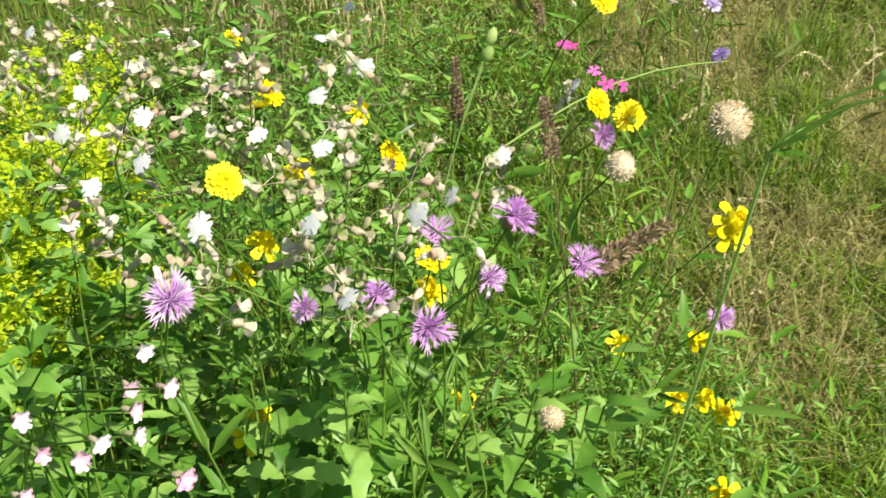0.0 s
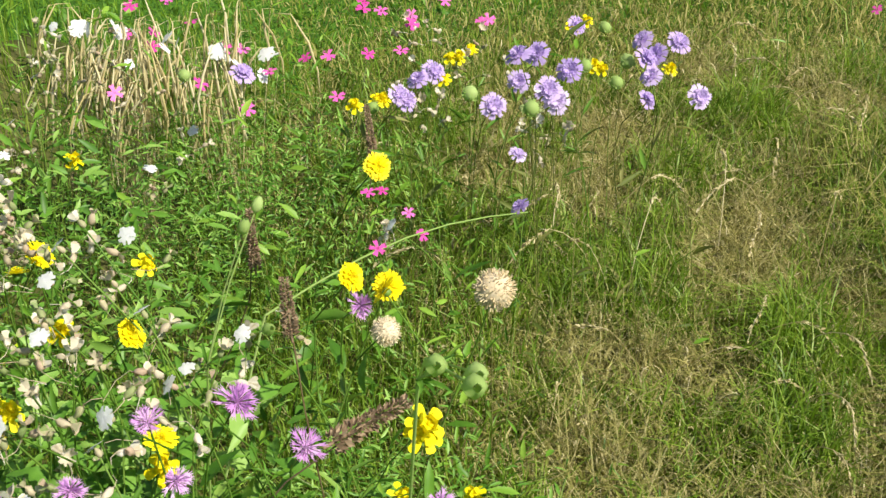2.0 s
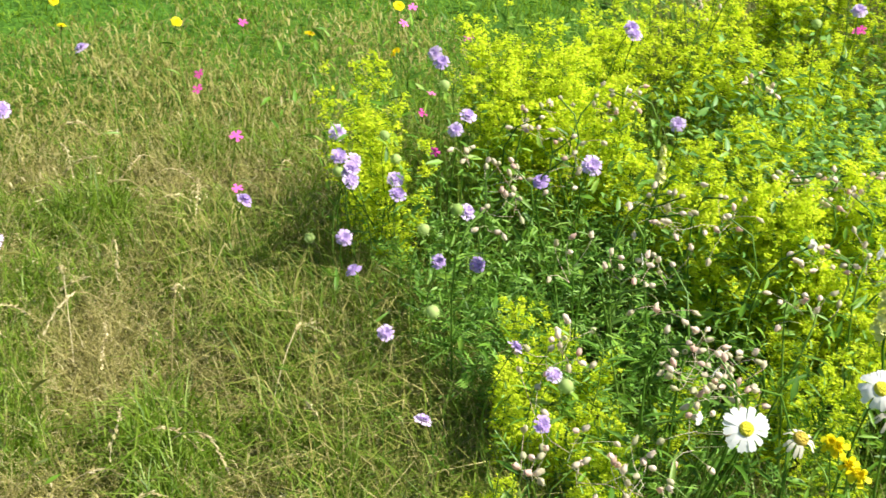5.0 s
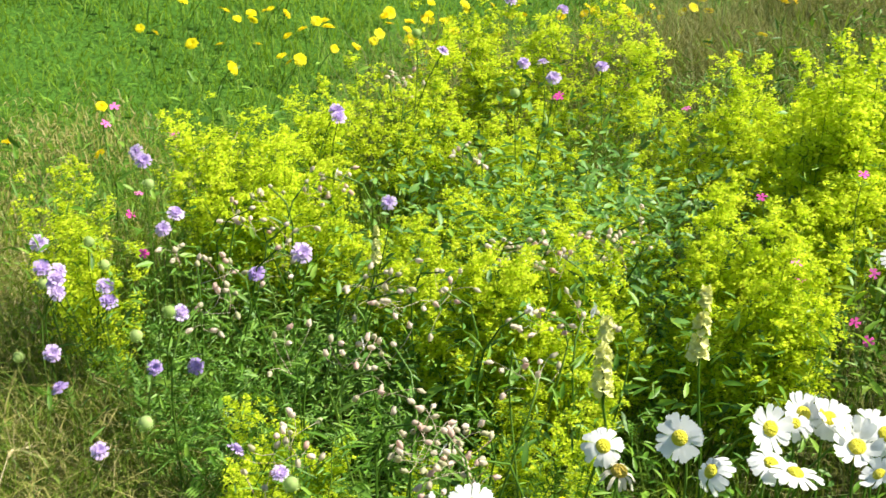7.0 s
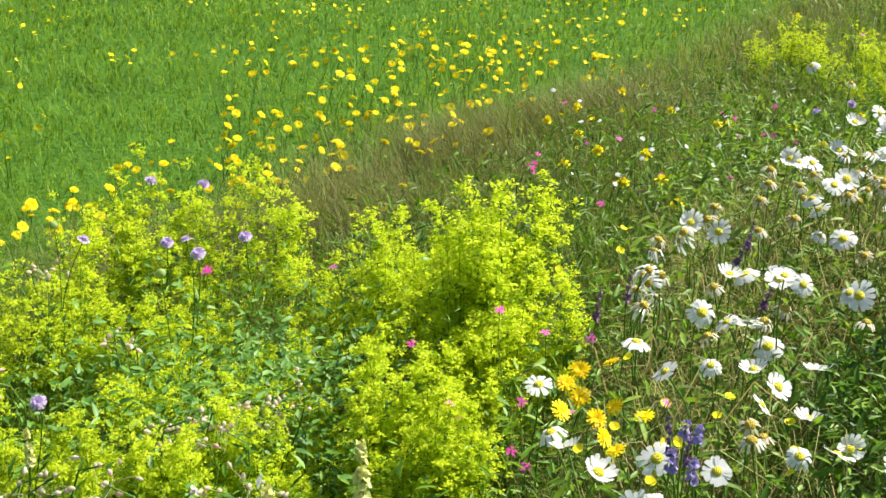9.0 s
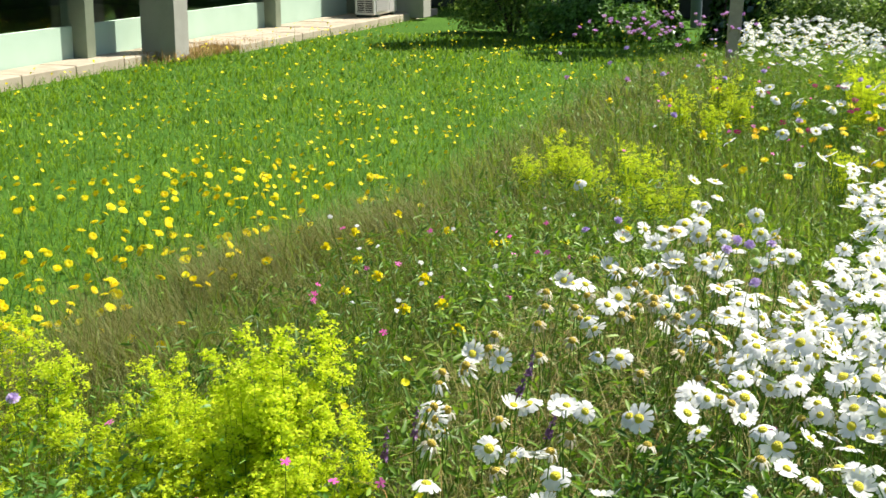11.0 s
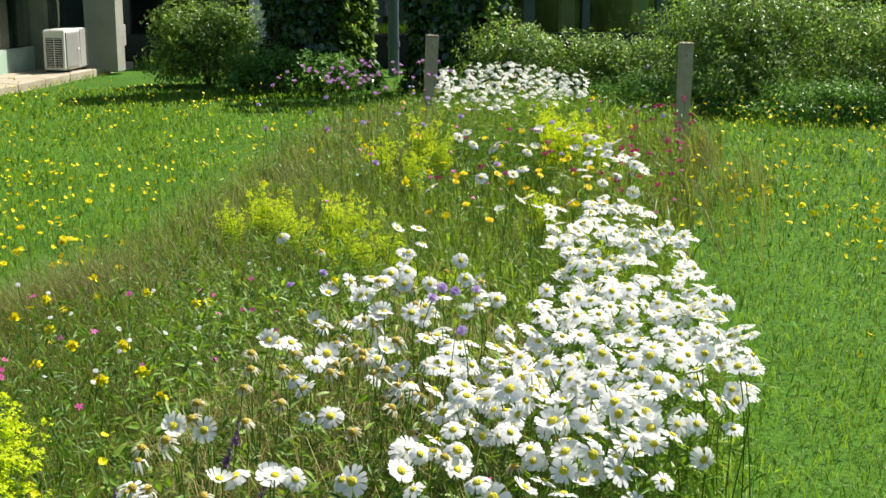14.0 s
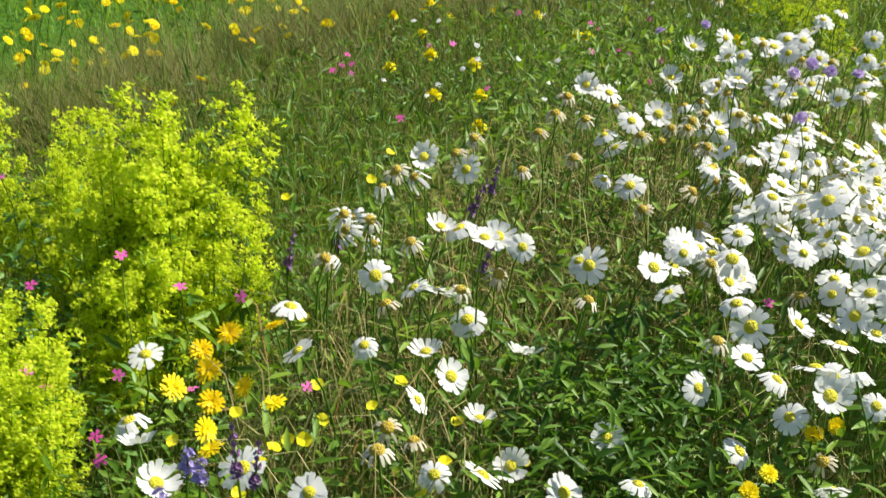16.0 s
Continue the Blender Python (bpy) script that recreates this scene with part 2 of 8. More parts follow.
M = {
    "lawn": living("lawn blades", [(0.09, 0.185, 0.011), (0.145, 0.26, 0.019), (0.21, 0.335, 0.030)], 0.45, vein=1.6, gloss=0.12),
    "meadow": living("meadow blades", [(0.085, 0.165, 0.01), (0.155, 0.265, 0.02), (0.29, 0.385, 0.06)], 0.45),
    "straw": living("dry blades", [(0.13, 0.16, 0.024), (0.215, 0.225, 0.05), (0.32, 0.29, 0.09), (0.50, 0.44, 0.20)], 0.3, 0.7, vein=4.0, gloss=0.1, warm_through=False),
    "awn": living("dry seed heads", [(0.36, 0.30, 0.13), (0.54, 0.46, 0.24), (0.68, 0.60, 0.38)], 0.35, 0.6, gloss=0.1, warm_through=False),
    "olive": living("olive meadow grass", [(0.07, 0.11, 0.017), (0.145, 0.175, 0.034), (0.27, 0.265, 0.085)], 0.4, 0.6, vein=3.0),
    "russet": living("russet dry blades", [(0.085, 0.11, 0.016), (0.15, 0.16, 0.03), (0.26, 0.235, 0.07)], 0.35, 0.6),
    "herb": living("herb leaves", [(0.055, 0.145, 0.011), (0.13, 0.28, 0.022), (0.27, 0.44, 0.055)], 0.4),
    "daisy_leaf": living("daisy leaves", [(0.055, 0.13, 0.009), (0.13, 0.25, 0.018), (0.27, 0.41, 0.05)], 0.4, gloss=0.3),
    "deep": living("deep green leaves", [(0.035, 0.10, 0.008), (0.08, 0.18, 0.014), (0.18, 0.31, 0.035)], 0.4),
    "broad": living("broad leaves", [(0.065, 0.17, 0.016), (0.14, 0.30, 0.036), (0.29, 0.46, 0.10)], 0.38),
    "feather": living("feathery leaves", [(0.06, 0.16, 0.02), (0.13, 0.28, 0.036), (0.26, 0.44, 0.08)], 0.4),
    "hair": living("brown hair-grass", [(0.23, 0.215, 0.06), (0.35, 0.32, 0.11), (0.52, 0.47, 0.23)], 0.4, 0.7, gloss=0.1, warm_through=False),
    "grey_leaf": living("grey-green leaves", [(0.06, 0.16, 0.022), (0.115, 0.255, 0.042), (0.21, 0.38, 0.09)], 0.35),
    "stem": living("green stems", [(0.06, 0.15, 0.012), (0.11, 0.22, 0.025), (0.18, 0.29, 0.05)], 0.25),
    "brown_stem": living("brown stems", [(0.08, 0.06, 0.03), (0.14, 0.10, 0.05)], 0.1),
    "white": living("white petals", [(0.80, 0.80, 0.78), (0.84, 0.84, 0.83), (0.86, 0.86, 0.85)], 0.42, gloss=0.1, warm_through=False),
    "cream": living("withered petals", [(0.58, 0.50, 0.35), (0.68, 0.61, 0.46), (0.77, 0.73, 0.62)], 0.4, gloss=0.1, warm_through=False),
    "yellow": living("yellow petals", [(0.82, 0.65, 0.006), (0.86, 0.73, 0.010), (0.87, 0.79, 0.018)], 0.3, gloss=0.1, warm_through=False),
    "lemon": living("lemon petals", [(0.78, 0.70, 0.015), (0.84, 0.79, 0.03)], 0.3, gloss=0.1, warm_through=False),
    "orange": living("orange petals", [(0.84, 0.56, 0.004), (0.87, 0.66, 0.008), (0.87, 0.75, 0.014)], 0.25, gloss=0.1, warm_through=False),
    "disc": solid("daisy disc", [(0.60, 0.52, 0.01), (0.82, 0.74, 0.03)], 300, 0.7, bump=0.8, fine=900),
    "old_disc": solid("spent disc", [(0.42, 0.29, 0.025), (0.66, 0.50, 0.045)], 300, 0.8, bump=0.8, fine=900),
    "lilac": living("lilac petals", [(0.48, 0.34, 0.69), (0.61, 0.46, 0.77), (0.71, 0.58, 0.81)], 0.35, gloss=0.1, warm_through=False),
    "pale_lilac": living("pale lilac florets", [(0.56, 0.44, 0.72), (0.70, 0.57, 0.80)], 0.3, gloss=0.1, warm_through=False),
    "purple": living("purple florets", [(0.54, 0.24, 0.58), (0.67, 0.37, 0.71), (0.80, 0.54, 0.81)], 0.35, gloss=0.1, warm_through=False),
    "magenta": living("magenta petals", [(0.62, 0.06, 0.32), (0.74, 0.11, 0.43), (0.80, 0.20, 0.52)], 0.3, gloss=0.1, warm_through=False),
    "rose": living("rose petals", [(0.78, 0.40, 0.54), (0.84, 0.62, 0.69), (0.85, 0.76, 0.79)], 0.3, gloss=0.1, warm_through=False),
    "snap": living("pale yellow lips", [(0.68, 0.68, 0.20), (0.80, 0.80, 0.38)], 0.25, gloss=0.1, warm_through=False),
    "mauve": living("dull mauve florets", [(0.17, 0.09, 0.20), (0.28, 0.15, 0.32)], 0.2, gloss=0.1, warm_through=False),
    "violet": living("blue-violet petals", [(0.30, 0.24, 0.56), (0.46, 0.38, 0.70)], 0.3, gloss=0.1, warm_through=False),
    "calyx": living("inflated calyces", [(0.26, 0.34, 0.12), (0.42, 0.42, 0.22), (0.58, 0.50, 0.34), (0.52, 0.38, 0.27)], 0.4, vein=160, gloss=0.1, warm_through=False),
    "bladder": living("pinkish bladders", [(0.46, 0.46, 0.26), (0.64, 0.56, 0.40), (0.76, 0.66, 0.54), (0.66, 0.44, 0.36)], 0.4, vein=160, gloss=0.1, warm_through=False),
    "green_calyx": living("green calyces", [(0.36, 0.50, 0.14), (0.50, 0.62, 0.24)], 0.5, vein=160, gloss=0.1, warm_through=False),
    "seed": living("brown seed heads", [(0.18, 0.12, 0.075), (0.30, 0.21, 0.13), (0.42, 0.31, 0.20)], 0.25, 0.8, gloss=0.1, warm_through=False),
    "pappus": living("downy seeds", [(0.62, 0.50, 0.30), (0.74, 0.62, 0.42), (0.82, 0.72, 0.54)], 0.3, 0.8, gloss=0.1, warm_through=False),
    "bedstraw": living("bedstraw blossom", [(0.44, 0.58, 0.02), (0.58, 0.69, 0.03), (0.74, 0.78, 0.07)], 0.55, 0.7, gloss=0.1),
    "bedstraw_leaf": living("bedstraw leaves", [(0.07, 0.18, 0.01), (0.16, 0.32, 0.015), (0.30, 0.45, 0.02)], 0.4),
    "shrub": living("shrub leaves", [(0.06, 0.13, 0.023), (0.15, 0.265, 0.052), (0.35, 0.47, 0.14)], 0.45, 0.4, gloss=0.4),
    # ivy tone kept dark for the shaded column fronts
    "ivy": living("ivy leaves", [(0.014, 0.042, 0.010), (0.036, 0.095, 0.020), (0.10, 0.21, 0.05)], 0.3, 0.26, gloss=0.9),
    "weed": living("dry russet weeds", [(0.22, 0.13, 0.04), (0.40, 0.25, 0.09), (0.52, 0.40, 0.18)], 0.3, 0.7, gloss=0.1, warm_through=False),
    "crimson": living("crimson florets", [(0.36, 0.02, 0.12), (0.52, 0.05, 0.21), (0.62, 0.12, 0.31)], 0.25, gloss=0.1, warm_through=False),
    "pillar": solid("pale board-marked concrete", [(0.24, 0.235, 0.20), (0.32, 0.315, 0.275), (0.40, 0.395, 0.35)], 2.5, 0.85, bump=0.3),
    # green for the added out-of-view walls, set by how the panes mirror it
    "hedge_wall": solid("dark green wall", [(0.04, 0.07, 0.025), (0.10, 0.15, 0.055), (0.19, 0.25, 0.10)], 0.6, 0.9, bump=0.3, fine=6.0),
    "golden": living("golden straw", [(0.50, 0.42, 0.19), (0.64, 0.56, 0.31), (0.76, 0.70, 0.48)], 0.4, 0.6, gloss=0.1, warm_through=False),
    "bark": solid("bark", [(0.05, 0.035, 0.025), (0.12, 0.09, 0.06)], 20, 0.9),
    "concrete": solid("weathered concrete", [(0.20, 0.195, 0.17), (0.28, 0.27, 0.24), (0.36, 0.35, 0.32)], 3, 0.85, bump=0.25),
    "paving": solid("pale paving", [(0.26, 0.21, 0.15), (0.38, 0.32, 0.24), (0.48, 0.42, 0.33)], 4, 0.9, bump=0.3),
    "panel": solid("pale green panel", [(0.36, 0.50, 0.39), (0.46, 0.59, 0.49)], 2, 0.45, bump=0.03),
    "transom": solid("dull green metal", [(0.16, 0.23, 0.18), (0.22, 0.29, 0.24)], 4, 0.5, bump=0.03),
    "hall_post": solid("deep green painted metal", [(0.05, 0.075, 0.052), (0.095, 0.125, 0.09)], 4, 0.45, bump=0.03),
    "mullion": solid("green-grey metal", [(0.17, 0.20, 0.14), (0.25, 0.28, 0.20)], 5, 0.45, 0.2, bump=0.03),
    "dark_metal": solid("dark green metal", [(0.02, 0.035, 0.03), (0.035, 0.055, 0.045)], 5, 0.4, 0.3, bump=0.03),
    "blue_metal": solid("blue-grey metal", [(0.12, 0.14, 0.19), (0.17, 0.19, 0.24)], 5, 0.45, 0.3, bump=0.03),
    "ac_white": solid("white enamel", [(0.66, 0.66, 0.63), (0.76, 0.76, 0.73)], 3, 0.4, bump=0.02),
    "ac_grey": solid("grey enamel", [(0.34, 0.32, 0.31), (0.42, 0.40, 0.39)], 3, 0.5, bump=0.02),
    # near-black base colour standing in for deep shade
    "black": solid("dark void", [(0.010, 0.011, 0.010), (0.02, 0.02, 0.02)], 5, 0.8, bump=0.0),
    # dark green tone stands in for dim interiors and mirrored greenery
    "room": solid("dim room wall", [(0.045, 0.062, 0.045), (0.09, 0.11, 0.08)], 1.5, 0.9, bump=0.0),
    "peg": solid("weathered timber", [(0.28, 0.23, 0.15), (0.42, 0.36, 0.26), (0.52, 0.46, 0.36)], 14, 0.85, bump=0.4),
    "dish": solid("white sheet", [(0.70, 0.72, 0.72), (0.80, 0.82, 0.82)], 4, 0.5, bump=0.02),
}


def glass_material():
    m, nodes, links, bsdf = material("window glass")
    bsdf.inputs["Base Color"].default_value = (0.85, 0.95, 0.9, 1)
    bsdf.inputs["Transmission Weight"].default_value = 1.0
    bsdf.inputs["Roughness"].default_value = 0.02
    bsdf.inputs["IOR"].default_value = 1.75
    return m


M["glass"] = glass_material()


def ground_material():
    m, nodes, links, bsdf = material("turf and soil")
    coord = nodes.new("ShaderNodeTexCoord")
    a, b = nodes.new("ShaderNodeTexNoise"), nodes.new("ShaderNodeTexNoise")
    a.inputs["Scale"].default_value, b.inputs["Scale"].default_value = 0.9, 38.0
    a.inputs["Detail"].default_value = b.inputs["Detail"].default_value = 8
    for t in (a, b):
        links.new(coord.outputs["Object"], t.inputs["Vector"])
    ra = ramp(nodes, [(0.035, 0.085, 0.012), (0.06, 0.15, 0.018), (0.085, 0.18, 0.022)])
    rb = ramp(nodes, [(0.30, 0.26, 0.2), (0.9, 0.9, 0.8), (1.3, 1.25, 1.0)])
    links.new(a.outputs[0], ra.inputs[0])
    links.new(b.outputs[0], rb.inputs[0])
    mul = nodes.new("ShaderNodeMix")
    mul.data_type, mul.blend_type = "RGBA", "MULTIPLY"
    mul.inputs[0].default_value = 1.0
    links.new(ra.outputs[0], mul.inputs[6])
    links.new(rb.outputs[0], mul.inputs[7])
    links.new(mul.outputs[2], bsdf.inputs["Base Color"])
    bsdf.inputs["Roughness"].default_value = 0.95
    bsdf.inputs["Specular IOR Level"].default_value = 0.1
    bump = nodes.new("ShaderNodeBump")
    bump.inputs["Strength"].default_value, bump.inputs["Distance"].default_value = 0.8, 0.03
    links.new(b.outputs[0], bump.inputs["Height"])
    links.new(bump.outputs[0], bsdf.inputs["Normal"])
    return m


M["ground"] = ground_material()
M["thatch"] = solid("pale dry thatch", [(0.08, 0.09, 0.02), (0.15, 0.155, 0.045), (0.25, 0.23, 0.09)], 14, 0.95, bump=0.8, fine=160, spec=0.1)
M["soil"] = solid("meadow thatch and soil", [(0.035, 0.042, 0.012), (0.075, 0.080, 0.022), (0.14, 0.125, 0.05)], 6, 0.95, bump=0.8, spec=0.1)

# ---------------------------------------------------------------- plan of the beds
MEADOW = [(-3.5, -1.7), (-3.7, -1.2), (-3.5, -0.4), (-3.0, -0.12), (-2.8, 0.25), (-2.65, 1.2), (-2.5, 2.05), (-2.3, 2.9), (-2.0, 4.0), (-1.65, 5.2), (-1.4, 6.3), (-1.1, 8.0),
          (-0.65, 10.7), (-0.1, 13.3), (0.6, 15.0), (2.0, 14.9), (3.2, 13.6), (2.9, 11.5), (1.95, 8.5), (1.6, 7.0), (1.36, 5.5),
          (1.2, 4.5), (0.9, 3.6), (0.6, 2.3), (0.1, 1.4), (-0.35, 0.75), (-0.5, -0.1), (-0.55, -1.2), (-0.8, -1.7), (-1.8, -1.85)]
DRY = [(-2.48, 0.11), (-2.67, 1.18), (-2.48, 1.73), (-2.09, 1.35), (-1.78, 1.33), (-1.58, 1.29), (-1.36, 1.2), (-1.14, 1.1), (-0.98, 1.0), (-0.8, 0.45), (-1.26, 0.12), (-1.73, 0.36), (-2.14, 0.32)]
FRINGE = [(-2.35, 3.1), (-2.1, 4.1), (-1.75, 5.2), (-1.45, 6.4), (-1.0, 6.3), (-1.25, 5.0), (-1.5, 4.0), (-1.75, 3.1)]
RUSSET_FAR = [(1.6, 7.4), (2.2, 8.8), (3.3, 11.0), (3.1, 11.9), (2.3, 11.6), (1.6, 9.0), (1.2, 7.2)]


def near_points(n, box, power=1.0):
    """n random places in a box, thinning with the distance from the bed's near corner."""
    x0, x1, y0, y1 = box
    out = []
    while len(out) < 1 or sum(len(o) for o in out) < n:
        x, y = rng.uniform(x0, x1, n * 2), rng.uniform(y0, y1, n * 2)
        d = np.maximum(np.hypot(x, y), 1.6)
        keep = rng.random(n * 2) < (1.6 / d) ** power
        out.append(np.stack([x[keep], y[keep]], 1))
    return np.concatenate(out)[:n]


# ---------------------------------------------------------------- ground
def ground_sheet():
    a = np.concatenate([-np.geomspace(900, 14, 14), np.linspace(-12, 12, 97), np.geomspace(14, 900, 14)])
    b = a + 8
    X, Y = np.meshgrid(a, b, indexing="ij")
    near = np.exp(-(np.hypot(X, Y - 8) / 14) ** 4)
    Zg = (0.012 * lumps(X, Y, 0.8) + 0.02 * lumps(X, Y, 2.6, 3.0)) * near - 0.02
    n = len(a)
    i, j = np.meshgrid(np.arange(n - 1), np.arange(n - 1), indexing="ij")
    F = np.stack([i * n + j, (i + 1) * n + j, (i + 1) * n + j + 1, i * n + j + 1], -1).reshape(-1, 4)
    ob = new("ground", mesh("ground", np.stack([X, Y, Zg], -1), F, M["ground"]))
    return tagged(ob, "short green lawn over dark soil", "ground", kind="structure")


ground_sheet()


def meadow_bed():
    s = 0.06
    xs, ys = np.arange(-4.1, 3.5, s), np.arange(-2.4, 15.2, s)
    X, Y = np.meshgrid(xs, ys, indexing="ij")
    Zg = 0.022 + 0.018 * lumps(X, Y, 0.3, 1.0) + 0.02 * lumps(X, Y, 1.1, 2.0)
    bed = inside(X + 0.10 * lumps(X, Y, 0.12, 2.0), Y + 0.08 * lumps(X, Y, 0.15, 7.0), MEADOW)
    Zg = np.where(bed, Zg, -0.14)
    n = len(ys)
    i, j = np.meshgrid(np.arange(len(xs) - 1), np.arange(n - 1), indexing="ij")
    F = np.stack([i * n + j, (i + 1) * n + j, (i + 1) * n + j + 1, i * n + j + 1], -1).reshape(-1, 4)
    cx, cy = X.ravel()[F].mean(1), Y.ravel()[F].mean(1)
    keep = bed.ravel()[F].any(1)
    me = mesh("meadow_soil", np.stack([X, Y, Zg], -1), F[keep], [M["soil"], M["thatch"]])
    wob = 0.1 * lumps(cx, cy, 0.15, 3.0)
    me.polygons.foreach_set("material_index", inside(cx + wob, cy - wob, DRY)[keep].astype(np.int32))
    ob = new("meadow_soil", me)
    tagged(ob, "brown thatch and soil under the flower bed", "soil", kind="structure")


meadow_bed()


# ---------------------------------------------------------------- grasses and undergrowth
def blades(pos, h, w, lean, az, z0=None, bend=None):
    """Tapered curved blades: five corners and three triangles each."""
    n = len(pos)
    h, w, lean = (np.broadcast_to(np.asarray(a, float), (n,)) for a in (h, w, lean))
    d = np.stack([np.cos(az), np.sin(az), np.zeros(n)], 1)
    side = np.stack([-np.sin(az), np.cos(az), np.zeros(n)], 1)
    turn = rng.uniform(-1.2, 1.2, n)[:, None]
    side = unit(side + d * turn)
    base = np.concatenate([pos, (np.zeros(n) if z0 is None else z0)[:, None]], 1)
    up = np.array([0, 0, 1.0])
    mid = base + d * (lean * h * 0.28)[:, None] + up * (h * 0.58)[:, None]
    tip = base + d * (lean * h)[:, None] + up * (h * np.sqrt(np.maximum(1 - (lean * 0.75) ** 2, 0.12)))[:, None]
    V = np.stack([base - side * w[:, None] / 2, base + side * w[:, None] / 2, mid - side * w[:, None] * 0.42, mid + side * w[:, None] * 0.42, tip], 1)
    F = np.array([(0, 1, 3), (0, 3, 2), (2, 3, 4)])[None] + (np.arange(n) * 5)[:, None, None]
    return V.reshape(-1, 3), F.reshape(-1, 3)


def stuff(name, label, category, VF, mat):
    ob = new(name, mesh(name, VF[0], VF[1], mat))
    return tagged(ob, label, category, kind="stuff")


def lawn():
    n = 280000
    r = np.exp(rng.uniform(math.log(1.7), math.log(21.5), n))
    r = np.where(rng.random(n) < 0.55, rng.uniform(1.7, 21.5, n), r)
    a = rng.uniform(radians(-104), radians(46), n)
    x, y = r * np.sin(a), r * np.cos(a)
    m = 28000
    rr, aa = rng.uniform(0.5, 7.5, m) * rng.uniform(0.75, 1, m), rng.uniform(0, 6.283, m)
    x, y, r = np.concatenate([x, rr * np.sin(aa)]), np.concatenate([y, rr * np.cos(aa)]), np.concatenate([r, np.maximum(rr, 3.0)])
    edge = x < -6.45 + 0.172 * (y - 13.0) + np.where(y > 15.4, 1.12, 0.72)
    wob = rng.normal(0, 0.07, (2, len(x)))
    fade = np.degrees(np.arctan2(x, y))
    thin = np.random.default_rng(5).random(len(x)) < np.clip(np.minimum((46 - fade) / 14, (fade + 104) / 10), 0, 1) * np.clip((r - 1.7) / 1.6, 0, 1)
    thin[n:] = True
    keep = thin & ~inside(x + wob[0] + 0.08 * lumps(x, y, 0.12, 2.0), y + wob[1], MEADOW) & ~edge & (y < 17.8 + 0.4 * lumps(x, y, 0.7)) 
    x, y, r = x[keep], y[keep], r[keep]
    n = len(x)
    h = rng.uniform(0.028, 0.075, n) * (1 + 0.4 * lumps(x, y, 0.5)) + 0.0012 * r
    w = 0.0028 * np.maximum(1, r / 3.2) * rng.uniform(0.7, 1.3, n)
    stuff("lawn_grass", "short sunlit green lawn grass", "grass", blades(np.stack([x, y], 1), h, w, rng.uniform(0.5, 1.55, n), rng.uniform(0, 6.28, n)), M["lawn"])


lawn()


def meadow_grass():
    p = near_points(200000, (-3.9, 3.3, -1.9, 15.0), 1.15)
    x, y = p.T
    keep = inside(x + rng.normal(0, 0.06, len(x)), y + 0.08 * lumps(x, y, 0.12, 2.0), MEADOW) & (np.hypot(x, y + 0.1) > 0.75)
    dry = inside(x, y, DRY)
    keep &= ~dry | (rng.random(len(x)) < 0.6 - 0.5 * lumps(x, y, 0.10, 5.0))
    keep &= ~((x > -0.7) & (y > 1.8) & (y < 6.0)) | (rng.random(len(x)) < 0.4)
    keep &= ~((x < -0.5) & (y < -0.1)) | (rng.random(len(x)) < 0.4)
    keep &= ~((x < -0.85) & (x > -1.75) & (y > 0.85) & (y < 1.8)) | (rng.random(len(x)) < 0.35)
    p = p[keep]
    x, y = p.T
    n = len(x)
    d = np.hypot(x, y)
    h = rng.uniform(0.10, 0.34, n) * (1 + 0.25 * lumps(x, y, 0.4, 2.0)) * np.where(inside(x, y, DRY), 0.24, 1.0)
    stuff("meadow_grass", "green grass blades of the flower meadow", "grass",
          blades(p, h, 0.0026 * np.maximum(1, d / 2.6) * rng.uniform(0.6, 1.4, n), rng.uniform(0.1, 0.95, n) + 0.6 * inside(x, y, DRY), rng.uniform(0, 6.28, n)), M["meadow"])


meadow_grass()


